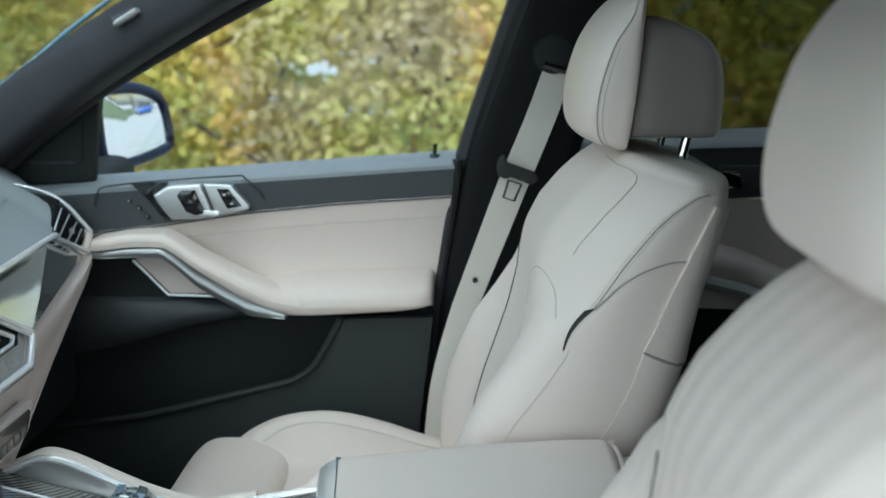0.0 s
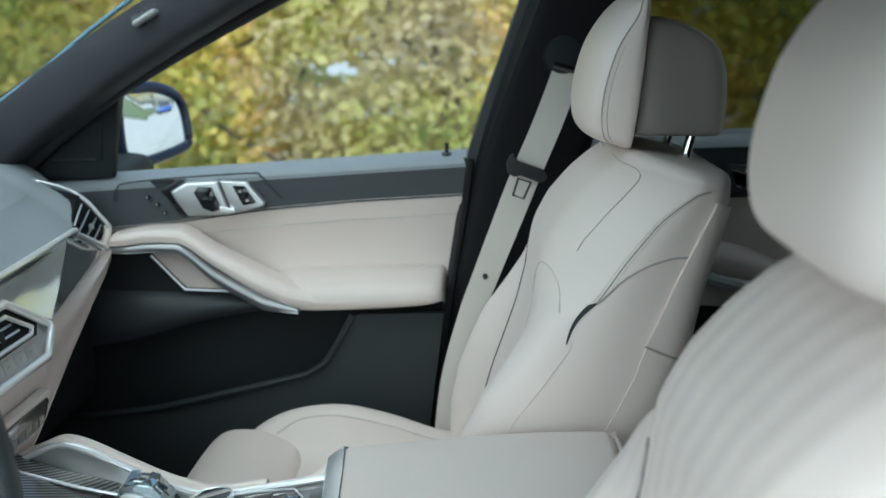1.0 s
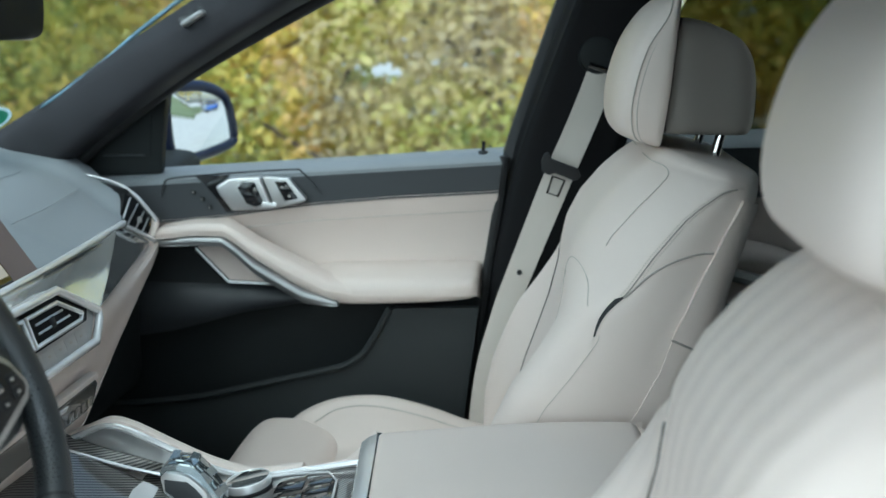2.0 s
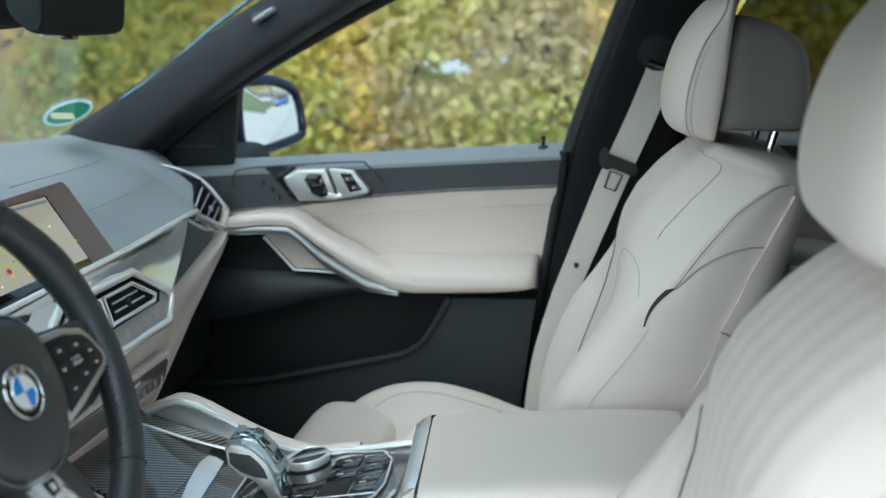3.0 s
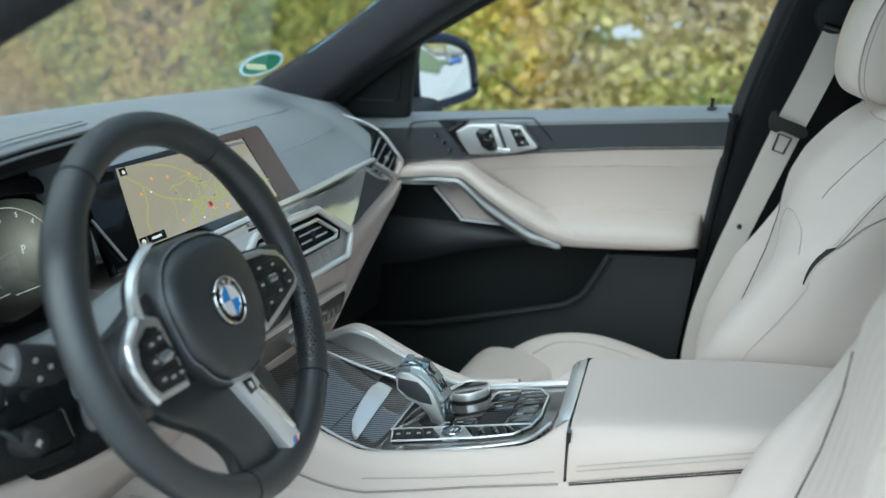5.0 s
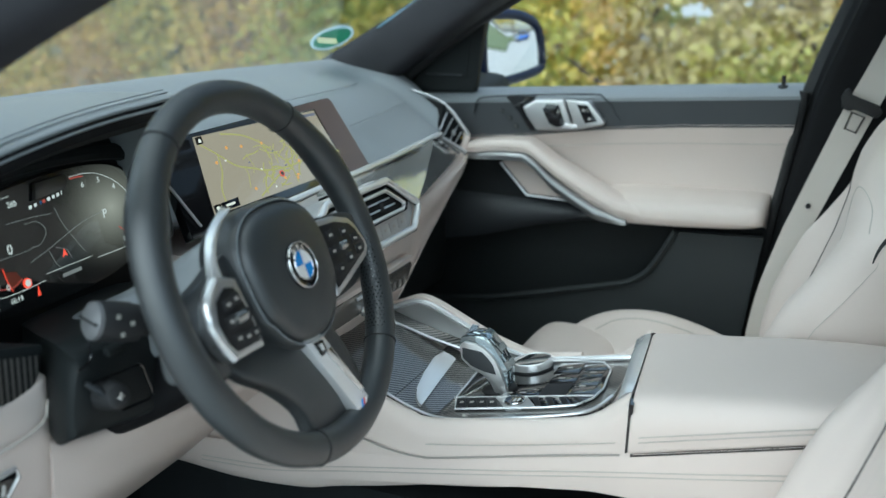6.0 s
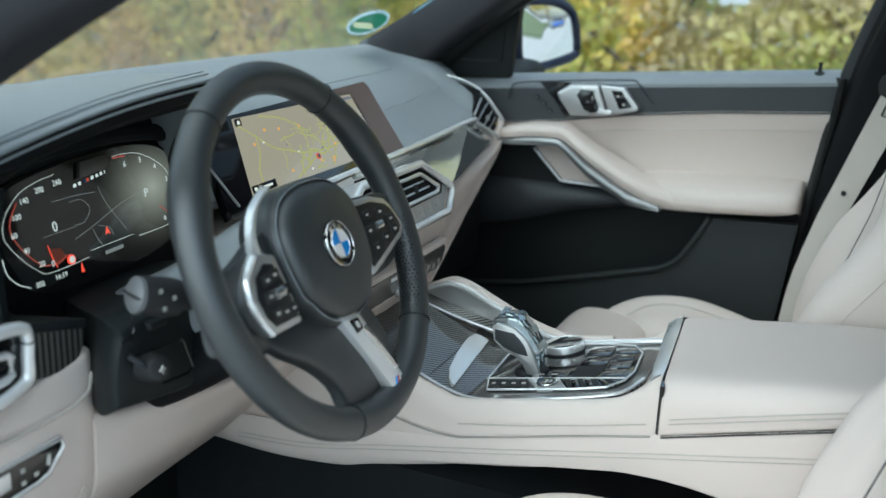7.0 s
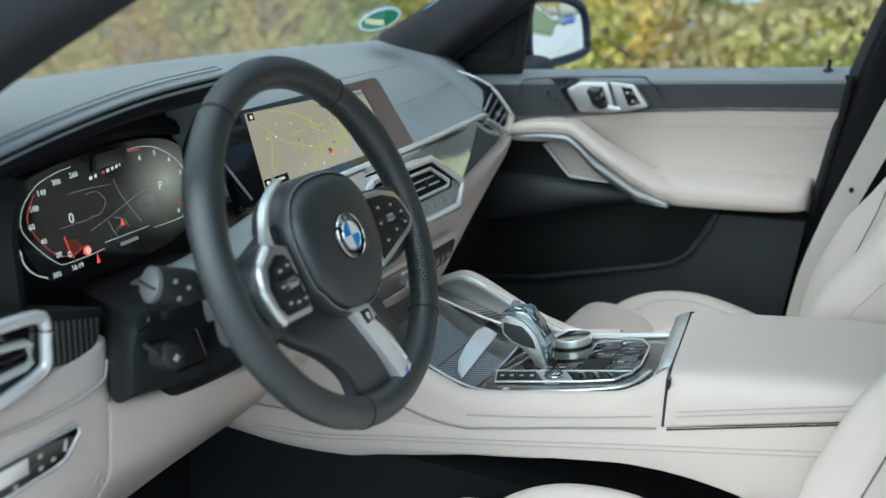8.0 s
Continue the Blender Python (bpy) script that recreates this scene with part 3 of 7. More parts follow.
def armrest():
    rings = []
    for x, zt, zb, y in ((0.02, 0.892, 0.872, 0.70), (0.06, 0.906, 0.870, 0.668), (0.11, 0.912, 0.868, 0.648), (0.20, 0.917, 0.874, 0.642), (0.30, 0.922, 0.882, 0.645), (0.338, 0.922, 0.888, 0.656), (0.346, 0.912, 0.895, 0.685)):
        rings.append([V(p) for p in ((x, 0.73, zt + 0.016), (x, y + 0.035, zt + 0.006), (x, y + 0.012, zt - 0.002), (x, y + 0.002, zt - 0.014), (x, y, zt - 0.03), (x, y, zb + 0.02), (x, y + 0.006, zb + 0.003), (x, y + 0.03, zb), (x, 0.73, zb))])
    return smooth_loft(rings, 44, 30)


part("armrest", armrest(), LEATHER, door, "padded ivory armrest")


def sweep_band(rows, depth, y_of, n=50, round_=0.35):
    """A rounded bar whose upper and lower edges are given as rows of x, top, bottom."""
    rings = []
    for k in range(n + 1):
        x = lerp(rows[0][0], rows[-1][0], k / n)
        t, b = interp(rows, x)
        y = y_of(x)
        h = t - b
        r = round_ * min(h, depth)
        rings.append([V((x, yy, zz)) for yy, zz in ((y + depth, t), (y + depth * 0.5, t), (y + r, t - r * 0.15), (y + r * 0.25, t - r * 0.6), (y, t - r * 1.3), (y, b + r * 1.3), (y + r * 0.25, b + r * 0.6), (y + r, b), (y + depth, b))])
    return smooth_loft(rings, 36, n)


def bar_y(x):
    return interp(((-0.245, 0.675), (-0.20, 0.660), (-0.12, 0.652), (-0.02, 0.646), (0.08, 0.644), (0.13, 0.646)), x)[0]


part("grab_handle", sweep_band(((-0.245, 0.978, 0.966), (-0.217, 0.990, 0.968), (-0.174, 0.999, 0.976), (-0.147, 1.002, 0.979), (-0.102, 1.004, 0.980), (-0.085, 0.996, 0.971), (-0.045, 0.971, 0.942), (0.025, 0.938, 0.899), (0.079, 0.913, 0.876), (0.125, 0.906, 0.870)), 0.055, bar_y), LEATHER, door, "ivory leather grab handle")
part("handle_trim", sweep_band(((-0.24, 0.965, 0.956), (-0.21, 0.968, 0.957), (-0.166, 0.977, 0.961), (-0.147, 0.979, 0.962), (-0.105, 0.981, 0.963), (-0.085, 0.970, 0.950), (-0.045, 0.940, 0.915), (0.0, 0.916, 0.889), (0.042, 0.894, 0.868), (0.10, 0.875, 0.866)), 0.045, lambda x: bar_y(x) - 0.002), STRIPMETAL, door, "satin grey metal strip")
part("handle_recess", xz_slab(((-0.163, 0.952), (-0.104, 0.893), (-0.022, 0.893), (-0.03, 0.93), (-0.09, 0.962)), 0.694, 0.012, 0.003), LEATHER, door, "ivory lined recess behind the handle")
part("recess_edge", tube([(-0.164, 0.691, 0.950), (-0.106, 0.691, 0.891), (-0.024, 0.691, 0.890)], 0.0028, 8), HANDLEMETAL, door, "chrome edge")

# door opener and switch plate
opener = part("door_opener", xz_slab(((-0.124, 1.063), (-0.098, 1.079), (-0.043, 1.083), (-0.021, 1.026), (-0.094, 1.021), (-0.115, 1.047)), 0.684, 0.022, 0.005, 3), HANDLEMETAL, door, "satin chrome door opener")
part("opener_hollow", xz_slab(((-0.083, 1.062), (-0.076, 1.073), (-0.052, 1.073), (-0.036, 1.036), (-0.052, 1.030), (-0.068, 1.036)), 0.6825, 0.004, 0.001), BLACK, opener, "black hollow")
part("opener_lever", xz_slab(((-0.040, 1.040), (-0.014, 1.038), (-0.014, 1.030), (-0.038, 1.029)), 0.681, 0.006, 0.002), CHROME, opener)
plate = part("switch_plate", xz_slab(((-0.040, 1.083), (0.007, 1.082), (0.037, 1.047), (0.034, 1.041), (-0.018, 1.027)), 0.687, 0.016, 0.003, 3), HANDLEMETAL, door, "satin chrome switch plate")
part("lock_switch", xz_slab(((-0.018, 1.076), (0.003, 1.076), (0.024, 1.047), (0.0, 1.042)), 0.6855, 0.003, 0.001), BLACK, plate, "black locking switches")
for dx, dz in ((-0.004, 1.066), (0.008, 1.051)):
    part("switch_mark", rbox((dx, 0.6848, dz), (0.005, 0.001, 0.004), 0.0005), MARK, plate, "pale symbol bar")
part("recess_lip", tube(cr([(-0.228, 0.7, 1.040), (-0.222, 0.7, 1.062), (-0.19, 0.7, 1.076), (0.0, 0.7, 1.095), (0.03, 0.7, 1.090), (0.062, 0.7, 1.055)], 40), 0.0016, 8), DARK, door)
part("handle_shadow_gap", xz_slab(((-0.165, 1.079), (-0.10, 1.083), (-0.124, 1.063), (-0.115, 1.045), (-0.094, 1.020), (-0.11, 1.016), (-0.135, 1.05)), 0.7005, 0.004, 0.001), BLACK, door, "gloss black recess")
for dx, dz in ((-0.168, 1.050), (-0.152, 1.038), (-0.139, 1.024)):
    part("memory_button", rbox((dx, 0.7000, dz), (0.008, 0.004, 0.007), 0.0015), PLASTIC, door)
    part("button_mark", rbox((dx, 0.6976, dz), (0.002, 0.001, 0.003), 0.0003), MARK, door, "pale mark")
pin = part("lock_pin", tube([(0.342, 0.737, 1.126), (0.342, 0.737, 1.146), (0.342, 0.737, 1.151)], [0.0035, 0.0035, 0.0045], 12), BLACK, door, "black locking pin")
part("pin_socket", tube([(0.342, 0.737, 1.124), (0.342, 0.737, 1.134)], [0.011, 0.008], 16), DARK, pin)

# mirror corner and window frame
sail = part("mirror_corner", xz_slab(((-0.222, 1.262), (-0.214, 1.262), (-0.234, 1.078), (-0.40, 1.066), (-0.40, 1.09)), 0.722, 0.02, 0.004), PLASTIC, door, "black corner panel with tweeter")
part("tweeter_grille", xz_slab(((-0.245, 1.20), (-0.252, 1.108), (-0.345, 1.106)), 0.7195, 0.004, 0.002), PLASTIC, sail)
part("tweeter_edge", tube([(-0.338, 0.7185, 1.108), (-0.262, 0.7185, 1.110)], 0.0025, 6), DARK, sail)
frame_path = cr([(-0.41, 0.715, 1.075), (-0.30, 0.71, 1.165), (-0.18, 0.70, 1.250), (0.0, 0.68, 1.350), (0.16, 0.66, 1.425), (0.34, 0.645, 1.463), (0.455, 0.65, 1.45)], 50)
part("window_frame", tube(frame_path, 0.013, 10, flat=1.0), RUBBER, door, "black window frame")
post = [V((0.375, 0.722, 1.10)), V((0.40, 0.716, 1.19)), V((0.432, 0.706, 1.29)), V((0.464, 0.694, 1.39)), V((0.485, 0.682, 1.45))]
part("frame_post", smooth_loft([[p + V(q) for q in ((-0.006, 0.03, 0), (-0.006, 0.004, 0), (-0.002, 0, 0), (0.018, 0, 0), (0.02, 0.004, 0), (0.02, 0.03, 0))] for p in post], 24, 20), DARK, door, "charcoal frame post")
pane = [V((x, 0.772 - 0.16 * (z - 1.13), z)) for x, z in ((-0.21, sill_z(-0.21)), (0.385, sill_z(0.375)), (0.47, 1.40), (0.48, 1.46), (0.2, 1.45), (0.0, 1.365))]
window = part("window_pane", slab(pane, 0.004), GLASS, door, "clear side window glass")
window.visible_shadow = False
part("rear_seal", tube([(rear_edge(z) + 0.004, 0.715, z) for z in [lerp(0.42, 1.128, k / 20) for k in range(21)]], 0.009, 8), RUBBER, door)

# ---- exterior mirror ----
MC = V((-0.256, 1.0, 1.143))
MN = V((0.84, -0.54, 0.042)).normalized()
MS = V((0, 0, 1)).cross(MN).normalized()


def mirror_ring(s, d, grow=0.0):
    pts = ((-0.078, 0.062), (-0.035, 0.074), (0.02, 0.070), (0.066, 0.045), (0.084, -0.02), (0.074, -0.046), (-0.02, -0.068), (-0.06, -0.070), (-0.078, -0.03))
    return [MC + MS * (a * s + (grow if a > 0 else -grow)) + V((0, 0, 1)) * (b * s + (grow if b > 0 else -grow)) + MN * d for a, b in pts]


door_mirror = thing("door_mirror", (-0.24, 1.0, 1.06), "deep blue door mirror showing the road behind the car", "door mirror")
part("housing", smooth_loft([mirror_ring(1.10, 0.006), mirror_ring(1.16, 0.004), mirror_ring(1.20, -0.015), mirror_ring(1.15, -0.05), mirror_ring(0.9, -0.085), mirror_ring(0.4, -0.10)], 60, 30), PAINT, door_mirror, "deep blue painted shell")
part("mirror_glass", loft([cr(mirror_ring(0.90, 0.004), 60, True)] + [cr(mirror_ring(s, 0.0085 + 0.0030 * (1 - s * s)), 60, True) for s in (0.90, 0.85, 0.78, 0.7, 0.6, 0.5, 0.4, 0.3, 0.2, 0.1, 0.03)]), MIRROR, door_mirror, "silvered mirror glass")
part("mirror_surround", tube(cr(mirror_ring(1.02, 0.005), 60, True), 0.012, 10, True), PAINT, door_mirror)
part("mirror_foot", smooth_loft([[MC + V((-0.02 + a, -0.07 - k * 0.06, -0.07 + b - k * 0.006)) for a, b in ((-0.05, -0.015), (-0.04, 0.02), (0.03, 0.02), (0.04, -0.015))] for k in range(4)], 16, 10), PLASTIC, door_mirror, "black foot")

# ---- B pillar and rear door ----
def b_pillar():
    rings = []
    for z, x, y, w in ((0.36, 0.325, 0.70, 0.26), (0.63, 0.335, 0.70, 0.22), (0.90, 0.362, 0.70, 0.17), (1.11, 0.398, 0.69, 0.165), (1.25, 0.440, 0.668, 0.16), (1.39, 0.487, 0.64, 0.155), (1.52, 0.53, 0.60, 0.15)):
        rings.append([V((x + a, y + b, z)) for a, b in ((0, 0.06), (0.0, 0.012), (0.006, 0.0), (0.03, -0.008), (w - 0.03, -0.010), (w, 0.004), (w, 0.06))])
    return smooth_loft(rings, 40, 30)


whole("pillar_centre", b_pillar(), VENTBLACK, "charcoal lined centre pillar between the doors", "car pillar", "structure")

rear_door = thing("rear_door", (0.95, 0.75, 0.40), "closed rear door with ivory panel in shade", "car door")


def rear_strip(z0, z1, x0, x1, y, slope=0.05, thick=0.02):
    return sheet([[V((x, y, z + slope * (x - 0.8))) for x in (x0, lerp(x0, x1, 0.25), lerp(x0, x1, 0.5), lerp(x0, x1, 0.75), x1)] for z in (z0, lerp(z0, z1, 0.5), z1)], thick, (0, -1, 0))


part("upper_trim", rear_strip(1.07, 1.155, 0.52, 1.55, 0.715), DARK, rear_door, "charcoal leather upper band")
part("sill_ledge", loft([[V((x, yy, 1.155 + 0.05 * (x - 0.8) + dz)) for yy, dz in ((0.718, -0.004), (0.722, 0.008), (0.75, 0.026), (0.775, 0.026), (0.775, -0.02))] for x in (0.52, 0.8, 1.1, 1.4, 1.55)]), DASHTOP, rear_door, "slate ledge")
part("ivory_panel", rear_strip(0.88, 1.072, 0.52, 1.55, 0.722, -0.02), LEATHER, rear_door, "ivory leather panel")
part("lower_trim", rear_strip(0.40, 0.885, 0.52, 1.55, 0.728, 0.0), PLASTIC, rear_door)
arm = []
for x, z in ((0.76, 0.985), (0.85, 0.972), (0.97, 0.925), (1.1, 0.90), (1.3, 0.90)):
    arm.append([V((x, yy, z + dz)) for yy, dz in ((0.72, 0.012), (0.69, 0.010), (0.672, 0.0), (0.668, -0.02), (0.69, -0.045), (0.72, -0.05))])
part("armrest", smooth_loft(arm, 30, 24), LEATHER, rear_door)
part("armrest_trim", tube([(0.77, 0.672, 0.945), (0.86, 0.668, 0.925), (0.98, 0.662, 0.878), (1.1, 0.66, 0.855)], 0.012, 8), CHROME, rear_door, "satin grey strip")
# Charcoal colour here holds the shade that lies on the rear opener.
rear_opener = part("door_opener", xz_slab(((0.812, 1.128), (0.90, 1.128), (0.925, 1.088), (0.822, 1.084)), 0.702, 0.016, 0.003), DARK, rear_door, "door opener coloured dark for its shade")
part("opener_hollow", xz_slab(((0.815, 1.122), (0.842, 1.122), (0.852, 1.092), (0.828, 1.090)), 0.700, 0.004, 0.001), BLACK, rear_opener, "black hollow")
part("window_switch", xz_slab(((0.885, 1.122), (0.90, 1.122), (0.918, 1.094), (0.895, 1.093)), 0.7, 0.004, 0.001), BLACK, rear_opener)
part("window_frame", tube(cr([(0.56, 0.71, 1.14), (0.62, 0.68, 1.33), (0.70, 0.655, 1.46), (1.0, 0.65, 1.47), (1.4, 0.66, 1.38), (1.6, 0.70, 1.24)], 40), 0.014, 10), RUBBER, rear_door, "black window frame")
part("window_pane", slab([V((x, 0.772 - 0.2 * (z - 1.15), z)) for x, z in ((0.58, 1.15), (1.55, 1.21), (1.38, 1.38), (1.0, 1.46), (0.70, 1.45), (0.64, 1.33))], 0.004), TINTED, rear_door, "tinted rear side window")
# Added wall up to the roof, without rear glass, to keep light out.
whole("rear_wall", rbox((1.85, 0, 0.93), (0.10, 1.46, 1.26), 0.03), DARK, "plain dark rear wall, raised to shut out light", "wall", "structure")


def rear_bench():
    rings = []
    for y in (-0.62, -0.6, -0.3, 0.0, 0.3, 0.6, 0.62):
        s = 0.97 if abs(y) > 0.61 else 1.0
        rings.append([V((1.45 + (a - 1.45) * s, y, 0.6 + (b - 0.6) * s)) for a, b in ((1.22, 0.42), (1.20, 0.62), (1.25, 0.70), (1.5, 0.69), (1.58, 0.76), (1.68, 1.10), (1.72, 1.15), (1.79, 1.14), (1.79, 0.45), (1.5, 0.42))])
    return smooth_loft(rings, 50, 20)


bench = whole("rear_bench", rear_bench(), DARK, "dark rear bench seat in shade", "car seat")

# ---- seat belt ----
belt = thing("seat_belt", (0.46, 0.64, 1.05), "ivory seat belt hanging from the centre pillar", "seat belt")
bp = [V((0.538, 0.650, 1.285)), V((0.508, 0.636, 1.20)), V((0.470, 0.618, 1.105)), V((0.440, 0.622, 1.02)), V((0.413, 0.628, 0.942)), V((0.385, 0.628, 0.86)), V((0.360, 0.622, 0.77)), V((0.348, 0.612, 0.66)), V((0.345, 0.60, 0.52))]
bpath = cr(bp, 50)
bw = [interp(((0, 0.0235), (14, 0.0235), (28, 0.021), (36, 0.016), (49, 0.012)), k)[0] for k in range(50)]
across = V((0.93, 0.10, -0.35)).normalized()
part("webbing", sheet([[p - across * w, p - across * w * 0.3, p + across * w * 0.3, p + across * w] for p, w in zip(bpath, bw)], 0.0016, (0, -1, 0)), WEBBING, belt, "ivory woven webbing")
bc = V((0.474, 0.606, 1.124))
bm_x, bm_z = V((0.95, 0.05, -0.30)).normalized(), V((0.30, 0.0, 0.95)).normalized()
tongue = part("latch_tongue", slab([bc + bm_x * a + bm_z * b + V((0, -0.004, 0)) for a, b in ((-0.033, 0.012), (-0.028, 0.019), (-0.018, 0.010), (0.026, 0.009), (0.036, 0.0), (0.030, -0.012), (-0.006, -0.010), (-0.014, -0.016), (-0.026, -0.014), (-0.033, 0.0))], 0.012, 0.003, out=(0, -1, 0)), RUBBER, belt, "black plastic tongue grip")
lc = V((0.467, 0.603, 1.095))
part("tongue_loop", tube([lc + bm_x * a + bm_z * b for a, b in ((-0.010, 0.014), (0.011, 0.014), (0.009, -0.014), (-0.009, -0.014))], 0.0022, 6, True, up=(0, 1, 0)), BLACK, tongue, "dark metal latch loop")
part("stop_button", tube([(0.4135, 0.6255, 0.945), (0.4135, 0.622, 0.945)], 0.0045, 14), RUBBER, belt, "dark stop button")
ac = V((0.527, 0.648, 1.305))
anchor = part("belt_anchor", tube([ac + V((0, 0.02, 0)), ac + V((0, 0.004, 0)), ac + V((0, -0.006, 0)), ac + V((0, -0.008, 0))], [0.033, 0.033, 0.029, 0.018], 24), PLASTIC, belt, "round charcoal belt guide")
part("anchor_slot", tube([ac + V((-0.014, -0.010, -0.016)), ac + V((0.02, -0.010, -0.026))], 0.005, 8), BLACK, anchor)


# ---- seats ----
SEAT_Y = 0.385
RECLINE = radians(24)
UP, FORE = V((math.sin(RECLINE), 0, math.cos(RECLINE))), V((-math.cos(RECLINE), 0, math.sin(RECLINE)))
BASE = V((0.375, SEAT_Y, 0.74))
SECTIONS = (  # height, half width, thickness, bolster, front of the middle
    (-0.10, 0.225, 0.180, 0.030, -0.060), (0.0, 0.235, 0.188, 0.050, -0.038), (0.06, 0.240, 0.192, 0.048, -0.021), (0.11, 0.243, 0.193, 0.043, -0.012), (0.165, 0.245, 0.192, 0.038, -0.006),
    (0.22, 0.245, 0.190, 0.021, 0.001), (0.275, 0.245, 0.184, 0.002, 0.013), (0.31, 0.245, 0.178, 0.0, 0.026), (0.345, 0.244, 0.168, 0.0, 0.036), (0.388, 0.242, 0.155, 0.0, 0.035),
    (0.434, 0.240, 0.146, 0.0, 0.023), (0.470, 0.234, 0.140, 0.0, 0.008), (0.488, 0.228, 0.135, 0.0, -0.004))
SHOULDER = ((0.28, -0.032), (0.34, -0.040), (0.39, -0.047), (0.44, -0.058), (0.488, -0.078))


def back_loop(h, grow=0.0):
    """Control loop of the backrest's section at height h, starting at the front centre: bolstered below, chamfered at the shoulders."""
    w, t, b, f = interp(SECTIONS, h)
    edge = interp(SHOULDER, h)[0]
    k = min(1.0, max(0.0, (h - 0.27) / 0.08))
    k = k * k * (3 - 2 * k)
    rise = 0.028 * min(1.0, max(0.0, (h - 0.34) / 0.14))
    w, t, g = w + grow, t + grow, grow
    low = ((f, 0.0), (f + 0.001, 0.42), (f + 0.25 * b, 0.58), (f + b, 0.80), (f + b - 0.014, 0.95), (f + b - 0.055, 1.0))
    high = ((f, 0.0), (f, 0.34), (f - 0.004, 0.56), (f - 0.022, 0.74), (0.5 * (f + edge) - 0.012, 0.90), (edge, 1.0))
    half = [(lerp(p[0], q[0], k) + g * (1 - 0.16 * i), lerp(p[1], q[1], k) * w) for i, (p, q) in enumerate(zip(low, high))]
    side = half[-1][0]
    half += [((side - 0.86 * t) / 2, 0.99 * w), (-0.86 * t, 0.92 * w), (-t, 0.66 * w), (-t, 0.3 * w)]
    pts = half + [(-t, 0.0)] + [(d, -y) for d, y in half[:0:-1]]
    c = BASE + UP * h
    return [c + FORE * d + V((0, y, 0)) + UP * rise * max(0.0, -d) / t for d, y in pts]


NU = 120


def back_point(h, u, grow=0.0):
    """A point of the backrest's skin: u runs 0..1 round from the front centre, first towards the window side."""
    loop = back_loop(h, grow)
    m = len(loop)
    t = (u % 1.0) * m
    k = int(t) % m
    f = t - int(t)
    p0, p1, p2, p3 = loop[k - 1], loop[k], loop[(k + 1) % m], loop[(k + 2) % m]
    return 0.5 * (2 * p1 + (p2 - p0) * f + (2 * p0 - 5 * p1 + 4 * p2 - p3) * f * f + (3 * p1 - p0 - 3 * p2 + p3) * f ** 3)


def backrest_body():
    rings = [[back_point(h, i / NU) for i in range(NU)] for h in [lerp(-0.10, 0.488, k / 48) for k in range(49)]]
    last = rings[-1]
    mid = sum(last, V((0, 0, 0))) / NU
    for k in range(1, 9):
        a = k / 8 * math.pi / 2
        s = 1 - 0.16 * (1 - math.cos(a)) - 0.02
        rings.append([mid + (p - mid) * s + UP * 0.018 * math.sin(a) for p in last])
    rings.append([mid + (p - mid) * 0.45 + UP * 0.020 for p in last])
    return loft(rings)


def back_patch(corners, grow, thick=0.004, n=26):
    """A panel laid on the backrest: four corners as (h, u), edges straight in that map."""
    (a, b, c, d) = corners
    rings = []
    for j in range(n + 1):
        v = j / n
        l = (lerp(a[0], d[0], v), lerp(a[1], d[1], v))
        r = (lerp(b[0], c[0], v), lerp(b[1], c[1], v))
        rings.append([back_point(lerp(l[0], r[0], i / n), lerp(l[1], r[1], i / n), grow) for i in range(n + 1)])
    return sheet(rings, thick, lambda p: p - V((0.52, SEAT_Y, 0.95)))


def back_line(pts, grow=0.0006, r=0.0011, n=60):
    q = cr([V((h, u, 0)) for h, u in pts], n)
    return tube([back_point(p.x, p.y, grow) for p in q], r, 6)


def stitches(pts, grow=0.0006, count=90):
    """Single thread stitches along a line on the backrest."""
    q = cr([V((h, u, 0)) for h, u in pts], count * 2)
    p = [back_point(k.x, k.y, grow) for k in q]
    return joined(*[tube([p[2 * i], p[2 * i + 1]], 0.0006, 4) for i in range(count)])


HR = radians(11)
HU, HF = V((math.sin(HR), 0, math.cos(HR))), V((-math.cos(HR), 0, math.sin(HR)))
HC = V((0.592, SEAT_Y, 1.288))


HEAD = ((-0.089, 0.104, -0.012, 0.024), (-0.082, 0.122, -0.0115, 0.044), (-0.058, 0.132, -0.009, 0.056), (-0.02, 0.137, -0.005, 0.061), (0.03, 0.137, 0.001, 0.057), (0.072, 0.131, 0.006, 0.042), (0.098, 0.116, 0.008, 0.024), (0.106, 0.096, 0.009, 0.014))
SHELL = ((-0.072, 0.108, -0.098, -0.004), (-0.068, 0.115, -0.108, -0.004), (-0.05, 0.118, -0.113, -0.004), (0.0, 0.119, -0.112, -0.006), (0.03, 0.118, -0.104, -0.008), (0.05, 0.115, -0.088, -0.012), (0.066, 0.108, -0.055, -0.014), (0.073, 0.10, -0.030, -0.016))


def headrest_front():
    """Padded front half: rows of height, half width, rear and front depth."""
    rings = []
    for h, w, d0, d1 in HEAD:
        o = HC + HU * h
        side = ((d1 - 0.002, 0.55 * w), (d1 - 0.010, 0.84 * w), (max(d1 - 0.024, d0 + 0.006), 0.97 * w), (0.4 * max(d1 - 0.024, d0 + 0.006) + 0.6 * d0, w), (d0, 0.985 * w), (d0 - 0.004, 0.9 * w), (d0 - 0.004, 0.5 * w))
        rings.append([o + HF * d + V((0, y, 0)) for d, y in ((d1, 0),) + side + tuple((d, -y) for d, y in side[::-1])])
    return smooth_loft(rings, 72, 44)


